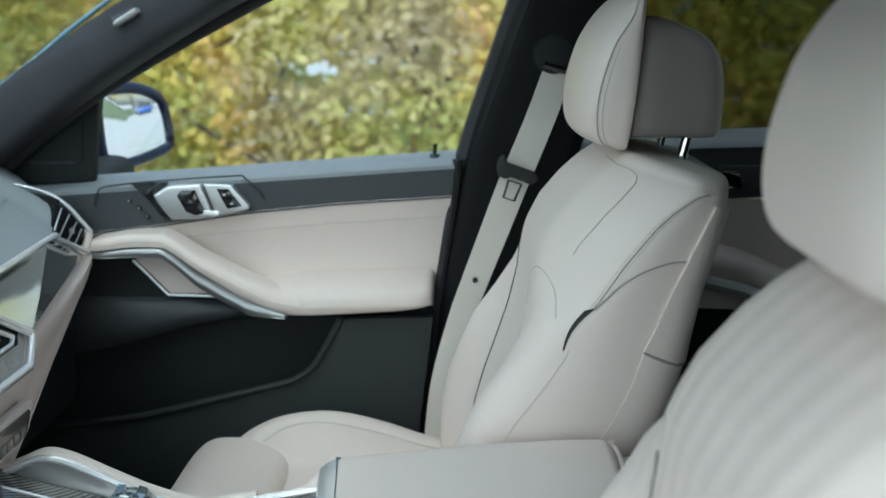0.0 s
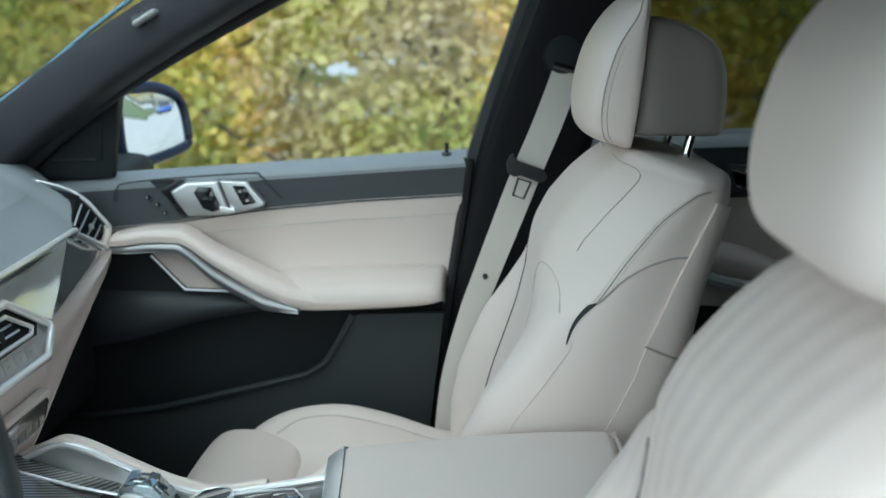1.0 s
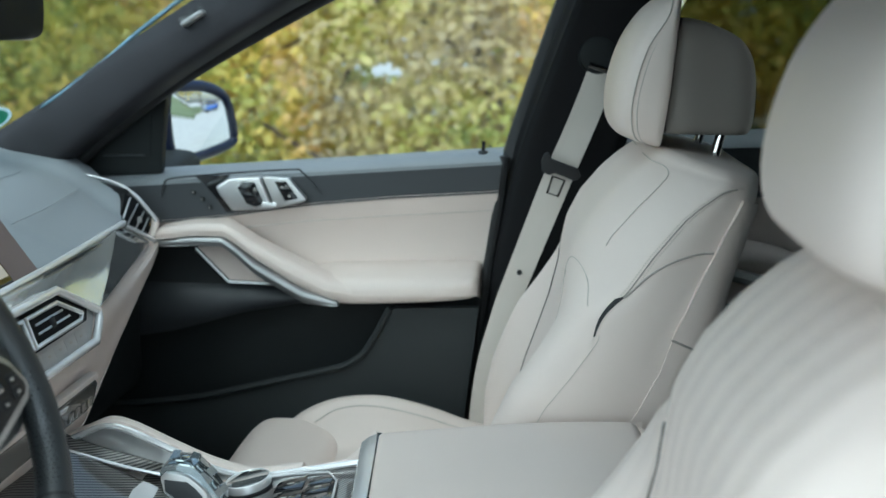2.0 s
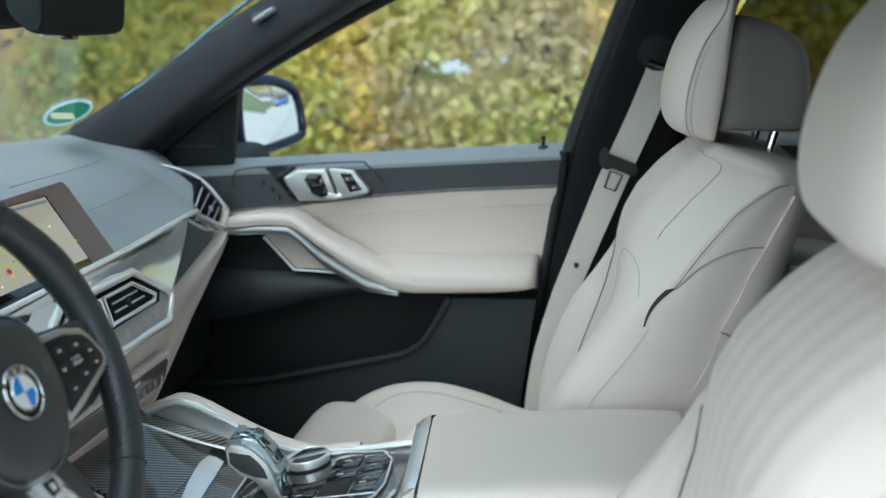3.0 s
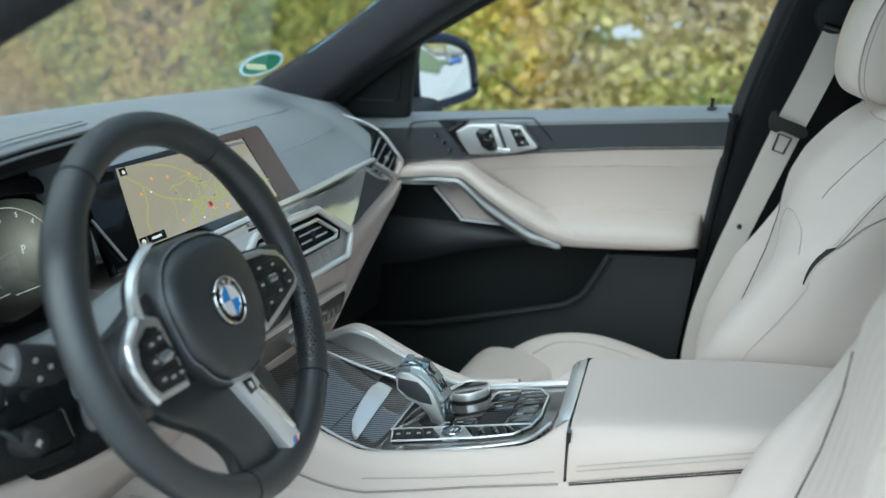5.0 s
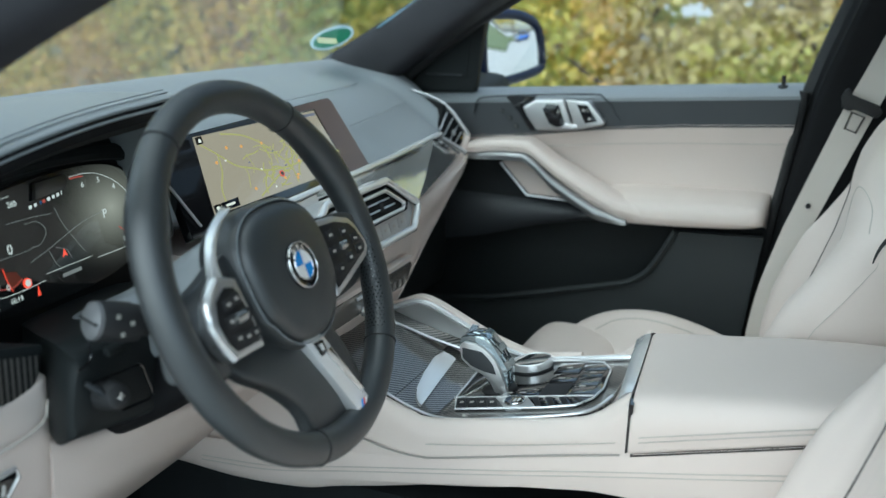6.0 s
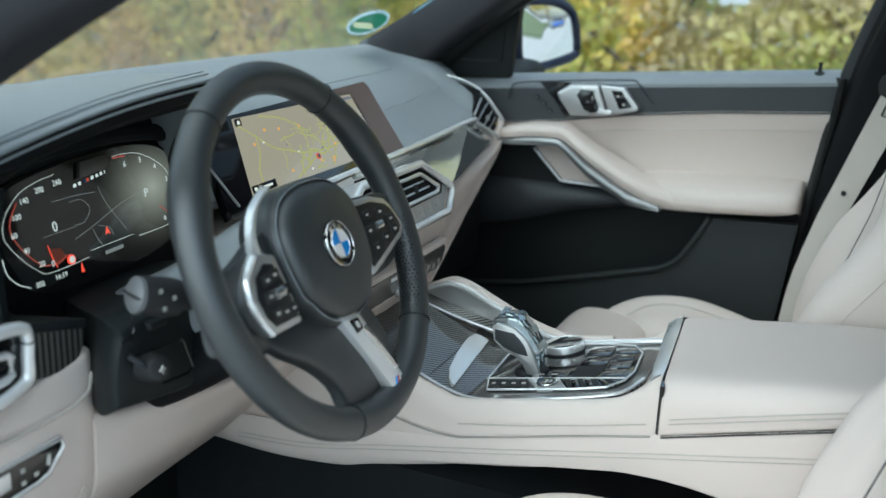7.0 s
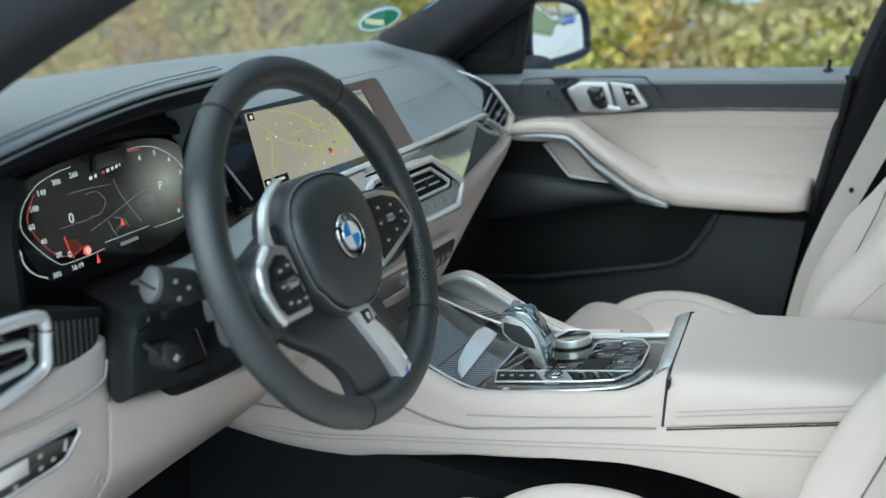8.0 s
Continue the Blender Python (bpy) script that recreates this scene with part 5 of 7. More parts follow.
for a, b, kind in ((0.048, 0.063, 0), (0.079, 0.078, 0), (0.108, 0.074, 0), (0.096, 0.014, 0), (0.15, 0.07, 0), (0.19, 0.008, 0), (0.066, 0.062, 1), (0.108, 0.05, 2), (0.125, 0.036, 1), (0.164, 0.014, 0), (0.194, 0.012, 0), (0.137, 0.007, 1), (0.165, 0.055, 2), (0.21, 0.03, 0), (0.225, 0.05, 1), (0.178, 0.03, 2), (0.24, 0.062, 0), (0.262, 0.034, 0), (0.228, 0.078, 0), (0.275, 0.055, 1)):
    part("map_marker", tube([sp(a, b, 0.0006), sp(a, b, 0.0018)], 0.0021 if kind == 0 else 0.0013, 10), (MAPORANGE, MAPWHITE, MAPGREY)[kind], display, ("orange marker", "white marker", "dark marker")[kind])
part("map_pin", tube([sp(0.161, 0.021, 0.0006), sp(0.161, 0.021, 0.002)], 0.0045, 14), MAPRED, display, "red ringed marker")
part("map_pin_centre", tube([sp(0.161, 0.021, 0.0006), sp(0.161, 0.021, 0.0024)], 0.0030, 14), SENSOR, display)
part("home_button", slab([sp(0.030, 0.092, 0.0016), sp(0.042, 0.092, 0.0016), sp(0.044, 0.102, 0.0016), sp(0.032, 0.102, 0.0016)], 0.001), BLACK, display, "black home key")
part("home_mark", slab([sp(0.034, 0.094, 0.0022), sp(0.039, 0.094, 0.0022), sp(0.0395, 0.097, 0.0022), sp(0.037, 0.0995, 0.0022), sp(0.0345, 0.097, 0.0022)], 0.0005), MAPWHITE, display)
for a0, a1 in ((0.003, 0.016), (0.018, 0.052)):
    part("map_key", slab([sp(a0, 0.001, 0.0016), sp(a1, 0.001, 0.0016), sp(a1 + 0.002, 0.012, 0.0016), sp(a0 + 0.002, 0.012, 0.0016)], 0.001), BLACK, display, "black map key")
part("key_mark", tube([sp(0.0105, 0.0065, 0.0016), sp(0.0105, 0.0065, 0.0022)], 0.0032, 10), MAPWHITE, display)
part("key_mark", slab([sp(0.026, 0.005, 0.0022), sp(0.044, 0.005, 0.0022), sp(0.0445, 0.008, 0.0022), sp(0.0265, 0.008, 0.0022)], 0.0005), MAPWHITE, display, "pale bar of writing")
part("status_bar", slab([sp(0.19, 0.0905, 0.0014), sp(0.298, 0.086, 0.0014), sp(0.2975, 0.090, 0.0014), sp(0.19, 0.0945, 0.0014)], 0.0005), MAPGREY, display, "grey status line")

# chrome shelf under the screen
part("screen_shelf", slab([V((-0.222, -0.15, 0.997)), V((-0.178, -0.14, 0.995)), V((-0.178, 0.05, 1.003)), V((-0.212, 0.09, 1.012))], 0.012, 0.003), HANDLEMETAL, dash, "satin chrome shelf under the screen")
for k in range(9):
    part("shelf_rib", tube([(-0.212, -0.06 + 0.005 * k, 1.0015), (-0.190, -0.06 + 0.005 * k, 1.0005)], 0.0013, 5), RUBBER, dash)

# hexagonal centre stack frame with two air vents and climate keys
def st(y, z, out=0.0):
    """A place on the leaning face of the centre stack."""
    return V((-0.116 - 0.34 * (z - 0.976) - 0.10 * (abs(y) - 0.165) * 0 + out, y, z - out * 0.3))


HEX = ((-0.088, 1.028), (0.088, 1.028), (0.166, 0.984), (0.163, 0.974), (0.134, 0.952), (-0.134, 0.952), (-0.163, 0.974), (-0.166, 0.984))
stack = thing("centre_stack", (-0.15, 0.0, 0.82), "chrome framed centre stack with air vents and climate keys", "control panel")
part("stack_frame", tube([st(y, z, 0.002) for y, z in HEX], 0.0055, 10, True, up=(1, 0, 0.3)), CHROME, stack, "satin chrome frame")
part("stack_face", slab([st(y * 0.98, z, -0.004) for y, z in HEX][::-1], 0.03, 0.0), TRIMGREY, stack, "grey lacquered face")
for s in (-1, 1):
    ring = [(s * 0.0005, 1.0245), (s * 0.084, 1.0245), (s * 0.149, 0.988), (s * 0.138, 0.976), (s * 0.0005, 0.975)]
    vent = part("air_vent", slab([st(y, z, -0.0025) for y, z in (ring if s < 0 else ring[::-1])], 0.012, 0.001), VENTBLACK, stack, "black centre air vent")
    inner = [(s * 0.004, 1.015), (s * 0.080, 1.015), (s * 0.127, 0.990), (s * 0.119, 0.983), (s * 0.004, 0.983)]
    part("vent_ring", tube([st(y, z, 0.001) for y, z in inner], 0.0030, 8, True, up=(1, 0, 0.3)), CHROME, vent, "satin chrome ring")
    for k in range(2):
        z = 0.992 + 0.010 * k
        part("vent_slat", slab([st(s * 0.024, z, -0.001), st(s * (0.104 - 0.012 * k), z, -0.001), st(s * (0.104 - 0.012 * k), z + 0.0025, -0.004), st(s * 0.024, z + 0.0025, -0.004)][::s], 0.002), HANDLEMETAL, vent, "thin metal blade")
    part("vent_thumb", slab([st(s * 0.056, 0.990, 0.0), st(s * 0.066, 0.990, 0.0), st(s * 0.066, 1.003, 0.0), st(s * 0.056, 1.003, 0.0)][::s], 0.004, 0.001), RUBBER, vent)
for k in range(9):
    y = -0.112 + 0.028 * k
    key = part("climate_key", slab([st(y - 0.0135, 0.957, -0.0032), st(y + 0.0135, 0.957, -0.0032), st(y + 0.0135, 0.971, -0.0032), st(y - 0.0135, 0.971, -0.0032)], 0.004, 0.001), TRIMGREY, stack, "grey climate key")
    part("key_mark", slab([st(y - 0.003, 0.9625, -0.0026), st(y + 0.003, 0.9625, -0.0026), st(y + 0.003, 0.9655, -0.0026), st(y - 0.003, 0.9655, -0.0026)], 0.0008), MARK, key, "pale symbol bar")


def ap(y, z, out=0.0):
    return V((-0.117 + 0.10 * (z - 0.88) + out, y, z))


AUD = ((-0.15, 0.866), (0.112, 0.866), (0.132, 0.876), (0.140, 0.903), (0.134, 0.911), (-0.15, 0.911))
part("audio_bezel", slab([ap(y, z, 0.008) for y, z in AUD], 0.012, 0.003), LEATHER, stack, "pale bezel of the audio panel")
part("audio_panel", slab([ap(y * 0.93, 0.884 + (z - 0.884) * 0.72, 0.0095) for y, z in AUD], 0.006, 0.001), SENSOR, stack, "dark brown audio panel")
part("audio_strip", slab([ap(y, z, 0.0115) for y, z in ((-0.05, 0.894), (0.04, 0.894), (0.045, 0.899), (-0.05, 0.899))], 0.003, 0.001), CHROME, stack, "bright key strip")
for k in range(4):
    part("audio_key", slab([ap(0.056 + 0.018 * k - 0.007, 0.874, 0.0108), ap(0.056 + 0.018 * k + 0.007, 0.874, 0.0108), ap(0.056 + 0.018 * k + 0.007, 0.886, 0.0108), ap(0.056 + 0.018 * k - 0.007, 0.886, 0.0102)], 0.003, 0.001), SENSOR, stack)
part("volume_knob", tube([ap(-0.02, 0.874, 0.008), ap(-0.02, 0.874, 0.022)], 0.010, 18), CHROME, stack, "chrome volume knob")

# ---- instrument cluster ----
def cp(y, z, c=0.0):
    return V((-0.3265 - 0.2 * (z - 1.024) + c, y, z + 0.2 * c))


CU = V((-0.2, 0, 1)).normalized()
cluster = thing("instrument_cluster", cp(-0.36, 0.95), "lit digital instrument cluster under the dash hood", "instrument cluster")
part("display_glass", slab([cp(q.x, q.y) for q in cr([V((y, z, 0)) for y, z in ((-0.505, 0.985), (-0.488, 0.955), (-0.444, 0.933), (-0.36, 0.930), (-0.24, 0.945), (-0.195, 0.99), (-0.195, 1.05), (-0.225, 1.082), (-0.28, 1.093), (-0.35, 1.092), (-0.455, 1.080), (-0.488, 1.064), (-0.503, 1.03))], 90, True)], 0.01, 0.001), DISPLAY, cluster, "black glass display")
# Grey haze of a window's reflection, drawn as glow on the glass.
part("haze_field", slab([cp(q.x, q.y, 0.0008) for q in cr([V((y, z, 0)) for y, z in ((-0.48, 1.0), (-0.44, 0.96), (-0.29, 0.960), (-0.215, 0.98), (-0.198, 1.01), (-0.198, 1.05), (-0.228, 1.079), (-0.29, 1.09), (-0.38, 1.086), (-0.46, 1.074), (-0.486, 1.05))], 90, True)], 0.0004, 0.0), CLUHAZE, cluster, "grey reflected haze, made to glow")


def gauge_line(pts, r, mat, name, c=0.0015, label="", n=40):
    return part(name, tube([cp(q.x, q.y, c) for q in cr([V((a, b, 0)) for a, b in pts], n)], r, 5), mat, cluster, label)


gauge_line(((-0.398, 1.077), (-0.423, 1.074), (-0.451, 1.066), (-0.473, 1.049), (-0.481, 1.032), (-0.477, 1.018), (-0.461, 0.998), (-0.445, 0.984), (-0.435, 0.980), (-0.405, 0.980), (-0.374, 0.982)), 0.00034, GAUGE, "speed_scale", label="white curved speed scale")
gauge_line(((-0.456, 1.058), (-0.468, 1.043), (-0.471, 1.030), (-0.462, 1.012), (-0.448, 0.996), (-0.438, 0.989), (-0.418, 0.987), (-0.405, 0.992)), 0.0005, GAUGEWINE, "speed_glow", label="red inner arc")
gauge_line(((-0.307, 1.081), (-0.285, 1.081), (-0.262, 1.077), (-0.236, 1.064), (-0.218, 1.046), (-0.21, 1.02), (-0.214, 1.0), (-0.233, 0.988), (-0.29, 0.986)), 0.00034, GAUGE, "rev_scale", label="white curved rev scale")
gauge_line(((-0.307, 1.079), (-0.295, 1.079), (-0.287, 1.0785)), 0.0009, GAUGEWINE, "rev_red_zone", label="red zone bar")
gauge_line(((-0.432, 1.017), (-0.383, 1.018)), 0.0003, GAUGEDIM, "rule_line", n=4)
gauge_line(((-0.372, 0.988), (-0.298, 0.990)), 0.0003, GAUGE, "rule_line", n=4)
for pts in (((-0.389, 1.005), (-0.355, 1.014), (-0.329, 1.022), (-0.30, 1.03), (-0.26, 1.035)), ((-0.339, 1.053), (-0.333, 1.036), (-0.322, 1.018), (-0.308, 0.998)), ((-0.386, 1.045), (-0.368, 1.044), (-0.358, 1.032), (-0.37, 1.02), (-0.385, 1.02)), ((-0.41, 1.05), (-0.375, 1.05), (-0.345, 1.048)), ((-0.36, 1.01), (-0.355, 0.997), (-0.35, 0.99)), ((-0.35, 1.012), (-0.335, 1.006), (-0.33, 0.996))):
    gauge_line(pts, 0.00036, GAUGEDIM, "map_line", label="dim map line", n=20)
gauge_line(((-0.428, 1.008), (-0.424, 0.99), (-0.421, 0.983)), 0.0005, GAUGERED, "speed_needle", label="red pointer", n=6)
gauge_line(((-0.245, 1.012), (-0.23, 1.0), (-0.224, 0.994)), 0.0006, GAUGEWINE, "rev_needle", label="red pointer", n=6)
for body, y, z, s in (("260", -0.397, 1.068, 0.0105), ("200", -0.423, 1.065, 0.0105), ("140", -0.446, 1.058, 0.0105), ("100", -0.460, 1.044, 0.0105), ("60", -0.468, 1.027, 0.0105), ("40", -0.457, 1.009, 0.0105), ("20", -0.441, 0.9915, 0.0105), ("0", -0.426, 0.988, 0.012), ("0", -0.413, 1.024, 0.019), ("P", -0.264, 1.031, 0.018), ("6", -0.290, 1.069, 0.011), ("5", -0.263, 1.070, 0.011), ("4", -0.240, 1.058, 0.011), ("3", -0.224, 1.040, 0.010), ("2", -0.219, 1.022, 0.010), ("1", -0.222, 1.004, 0.010), ("0", -0.240, 0.996, 0.010), ("16:19", -0.419, 0.973, 0.010), ("502", -0.449, 0.972, 0.010), ("+21.5", -0.222, 0.979, 0.007)):
    part("numeral", lettering(body, s * 0.80, cp(y, z, 0.002), (0, 1, 0), CU), GAUGE, cluster, "white lit numeral")
part("notice_bar", slab([cp(y, z, 0.001) for y, z in ((-0.348, 0.978), (-0.318, 0.979), (-0.318, 0.983), (-0.348, 0.982))], 0.0004), GAUGEDIM, cluster, "pale bar of writing")
for y0, w, m, nm in ((-0.374, 0.006, GAUGE, "white bar of writing"), (-0.366, 0.005, GAUGE, "white bar of writing"), (-0.357, 0.003, EMBLEMBLUE, "blue stripe"), (-0.353, 0.005, GAUGEWINE, "red stripe"), (-0.346, 0.006, GAUGE, "white bar of writing"), (-0.338, 0.005, GAUGE, "white bar of writing"), (-0.331, 0.005, GAUGE, "white bar of writing"), (-0.324, 0.002, GAUGE, "white bar of writing")):
    zz = 1.058 + 0.13 * (y0 + 0.374)
    part("title_bar", slab([cp(y, z, 0.001) for y, z in ((y0, zz), (y0 + w * 0.8, zz + 0.0006), (y0 + w * 0.8, zz + 0.0042), (y0, zz + 0.0036))], 0.0004), m, cluster, nm)
part("needle_glow", slab([cp(y, z, 0.0011) for y, z in ((-0.427, 1.004), (-0.421, 0.984), (-0.404, 0.990), (-0.411, 1.001))], 0.0003), NEEDLEGLOW, cluster, "dim red lit sector")
part("limit_sign", tube([cp(-0.400, 0.986, 0.0005), cp(-0.400, 0.986, 0.0025)], 0.0054, 18), GAUGERED, cluster, "red ringed sign")
part("limit_sign_centre", tube([cp(-0.400, 0.986, 0.0005), cp(-0.400, 0.986, 0.003)], 0.0038, 18), GAUGE, cluster)
part("position_arrow", slab([cp(y, z, 0.001) for y, z in ((-0.342, 0.999), (-0.338, 1.001), (-0.334, 0.999), (-0.338, 1.008))], 0.0004), GAUGERED, cluster, "red arrow")
part("belt_warning", slab([cp(y, z, 0.001) for y, z in ((-0.389, 0.969), (-0.384, 0.969), (-0.386, 0.980))], 0.0004), GAUGERED, cluster, "red warning mark")
part("light_symbol", slab([cp(y, z, 0.001) for y, z in ((-0.503, 0.980), (-0.495, 0.980), (-0.495, 0.986), (-0.503, 0.986))], 0.0004), GAUGEGREEN, cluster, "green lamp symbol")
gauge_line(((-0.489, 1.008), (-0.487, 0.992), (-0.477, 0.980), (-0.462, 0.972)), 0.0006, GAUGE, "fuel_scale", label="dim fuel scale")
part("sensor_window", slab([cp(y, z, 0.006) for y, z in ((-0.368, 1.066), (-0.322, 1.070), (-0.315, 1.077), (-0.318, 1.086), (-0.362, 1.084))], 0.006, 0.002), SENSOR, cluster, "brown sensor window")
part("cluster_frame", tube(cr([cp(y, z, 0.004) for y, z in ((-0.520, 0.985), (-0.500, 0.946), (-0.440, 0.924), (-0.36, 0.918), (-0.24, 0.930), (-0.18, 0.985), (-0.18, 1.06), (-0.22, 1.095), (-0.35, 1.105), (-0.46, 1.095), (-0.51, 1.065))], 70, True), 0.010, 8, True, up=(1, 0, 0)), PLASTIC, cluster, "black display surround")
part("binnacle_wall", sheet([[V((x, y, z)) for x in (-0.345, -0.30, -0.255)] for y, z in ((-0.54, 1.10), (-0.552, 1.05), (-0.548, 0.975), (-0.515, 0.945), (-0.46, 0.93), (-0.40, 0.925))], 0.008, (0.2, 1, 0.6)), PLASTIC, cluster, "black binnacle wall")
part("binnacle_back", rbox((-0.362, -0.37, 1.02), (0.04, 0.44, 0.21), 0.01), PLASTIC, cluster)
part("binnacle_cheek", slab([V((-0.345, -0.190, 1.12)), V((-0.285, -0.212, 1.12)), V((-0.270, -0.208, 1.0)), V((-0.32, -0.192, 0.96))], 0.02, 0.004), VENTBLACK, cluster, "black binnacle cheek")
part("cheek_line", tube([(-0.285, -0.196, 1.055), (-0.258, -0.172, 1.004)], 0.002, 6), CHROME, cluster)

# ---- left side of the dash: carbon strip, vent, light switches ----
part("carbon_strip", slab([V((-0.192, y, z)) for y, z in ((-0.612, 1.000), (-0.612, 0.946), (-0.600, 0.944), (-0.547, 0.934), (-0.530, 0.940), (-0.520, 0.955), (-0.518, 0.975))], 0.02, 0.004), CARBON, dash, "carbon fibre strip")
part("carbon_shelf", slab([V((-0.30, -0.61, 0.982)), V((-0.192, -0.612, 1.0035)), V((-0.192, -0.516, 0.9795)), V((-0.30, -0.49, 0.955))], 0.01, 0.003), PLASTIC, dash, "black shelf edge")
side_vent = thing("side_air_vent", (-0.19, -0.65, 0.90), "chrome framed black air vent on the dash end", "air vent")
part("vent_body", slab([V((-0.182, y, z)) for y, z in ((-0.72, 1.010), (-0.72, 0.932), (-0.64, 0.944), (-0.612, 0.948), (-0.604, 0.954), (-0.602, 0.990), (-0.610, 1.002))], 0.03, 0.002), BLACK, side_vent)
part("vent_frame", tube(cr([(-0.178, y, z) for y, z in ((-0.72, 1.012), (-0.66, 1.007), (-0.612, 1.003), (-0.602, 0.993), (-0.603, 0.975), (-0.605, 0.956), (-0.618, 0.949), (-0.655, 0.941), (-0.72, 0.930))], 60), 0.0062, 10), CHROME, side_vent, "satin chrome frame")
part("vent_ring", tube([(-0.178, y, z) for y, z in ((-0.72, 0.996), (-0.626, 0.984), (-0.621, 0.980), (-0.622, 0.965), (-0.628, 0.962), (-0.72, 0.960))], 0.004, 8), CHROME, side_vent, "satin chrome ring")
for k in range(3):
    part("vent_slat", rbox((-0.184, -0.675, 0.966 + 0.008 * k), (0.012, 0.10, 0.0025), 0.0008), RUBBER, side_vent)
lights = thing("light_switch_panel", (-0.19, -0.63, 0.84), "gloss black light switch panel with chrome edge", "switch panel")
LP = ((-0.73, 0.882), (-0.73, 0.846), (-0.60, 0.850), (-0.585, 0.853), (-0.565, 0.872), (-0.568, 0.881))
part("panel_edge", tube([(-0.184, y, z) for y, z in LP], 0.0026, 8, True, up=(1, 0, 0)), CHROME, lights, "satin chrome edge")
part("panel_face", slab([V((-0.183, y, z)) for y, z in LP], 0.012, 0.001), BLACK, lights, "gloss black face")
part("light_key", slab([V((-0.1805, y, z)) for y, z in ((-0.665, 0.860), (-0.630, 0.860), (-0.630, 0.876), (-0.665, 0.876))], 0.004, 0.001), CHROME, lights, "silver light key")
for y, z in ((-0.615, 0.870), (-0.615, 0.858), (-0.600, 0.860), (-0.645, 0.854)):
    part("key_symbol", rbox((-0.1825, y, z), (0.001, 0.005, 0.004), 0.0003), MARK, lights, "pale symbol bar")
part("dimmer_wheel", tube([(-0.184, -0.583, 0.872), (-0.183, -0.585, 0.862)], 0.0024, 10), MARK, lights)

# ---- windscreen and sticker, inner mirror ----
def ws(y, f):
    """Windscreen surface: f runs from the dash to the roof."""
    return V((lerp(-0.64 + 0.22 * y * y, 0.11 + 0.06 * y * y, f), y, lerp(1.118, 1.49 - 0.09 * y * y, f) + 0.02 * math.sin(math.pi * f)))


screen_glass = whole("windscreen", sheet([[ws(y, f) for f in (0, 0.2, 0.4, 0.6, 0.8, 1.0)] for y in [lerp(-0.68, 0.68, k / 16) for k in range(17)]], 0.004), SCREENGLASS, "clear laminated windscreen", "windscreen", "structure")
screen_glass.visible_shadow = False
whole("windscreen_edge", tube(cr([V((x, 0.648, z)) for x, z in ((-0.415, 1.196), (-0.4034, 1.2036), (-0.3509, 1.2382), (-0.2941, 1.2796), (-0.2384, 1.3247), (-0.184, 1.3644), (-0.12, 1.410), (-0.06, 1.452))], 40), [lerp(0.0012, 0.0042, min(1, k / 12)) for k in range(40)], 8), SKYEDGE, "body edge by the windscreen, coloured pale for mirrored sky", "trim", "structure")
sc = ws(0.552, 0.157)
s_u = (ws(0.552, 0.25) - ws(0.552, 0.1)).normalized()
s_r = (ws(0.575, 0.157) - ws(0.53, 0.157)).normalized()
IN = s_r.cross(s_u).normalized()
IN = IN if IN.x > 0 else -IN
s_n = IN
s_a, s_b = s_r * 0.0270 + s_u * 0.0296, s_u * 0.0429 - s_r * 0.0599


def oval(rx, ry, c):
    return [sc + s_a * rx * math.cos(k * math.pi / 16) + s_b * ry * math.sin(k * math.pi / 16) + s_n * c for k in range(32)]


sticker = thing("windscreen_sticker", sc, "round green and white sticker on the windscreen", "sticker")


def keep(poly, n, c):
    """The part of a flat outline on one side of a line."""
    out = []
    for p, q in zip(poly, poly[1:] + poly[:1]):
        a, b = p[0] * n[0] + p[1] * n[1] - c, q[0] * n[0] + q[1] * n[1] - c
        if a >= 0:
            out.append(p)
        if a * b < 0:
            out.append((lerp(p[0], q[0], a / (a - b)), lerp(p[1], q[1], a / (a - b))))
    return out


def film_piece(poly):
    return slab([sc + s_a * a + s_b * b + s_n * 0.003 for a, b in poly], 0.001, out=IN)


ring = list(zip(oval(1.0, 1.0, 0.003), oval(0.86, 0.80, 0.003)))
part("sticker_rim", sheet([[a, b] for a, b in ring + ring[:1]], 0.001, IN), STICKWHITE, sticker, "white rim")
face = [(0.86 * math.cos(k * math.pi / 16), 0.80 * math.sin(k * math.pi / 16)) for k in range(32)]
middle = keep(keep(face, (1.05, 1), -0.63), (-1.05, -1), -0.02)
for piece in (keep(face, (-1.05, -1), 0.63), keep(face, (1.05, 1), 0.02), keep(middle, (-1, 0), 0.66), keep(middle, (1, 0), 0.16)):
    part("sticker_face", film_piece(piece), STICKGREEN, sticker, "green face")
part("sticker_band", film_piece(keep(keep(middle, (1, 0), -0.66), (-1, 0), -0.16)), STICKYELLOW, sticker, "pale yellow band of writing")

inner = thing("rear_view_mirror", (-0.14, 0.02, 1.40), "black interior mirror on the windscreen", "mirror")
rings = []
for y, s in ((-0.078, 0.75), (-0.070, 0.95), (0.0, 1.0), (0.070, 0.95), (0.076, 0.75)):
    rings.append([V((-0.130 + 0.10 * y + a * s, -0.024 + y, 1.366 + b * s)) for a, b in ((0.012, 0.040), (0.016, 0.0), (0.012, -0.040), (-0.005, -0.042), (-0.026, -0.02), (-0.026, 0.02), (-0.005, 0.042))])
part("mirror_shell", smooth_loft(rings, 36, 24), PLASTIC, inner, "black shell")
part("mirror_edge", tube([V((-0.126 + 0.10 * y, -0.024 + y, 1.324)) for y in (-0.066, 0.0, 0.066)], 0.003, 6), CHROME, inner)
part("mirror_key", rbox((-0.128, -0.040, 1.320), (0.010, 0.022, 0.006), 0.002), BLACK, inner)
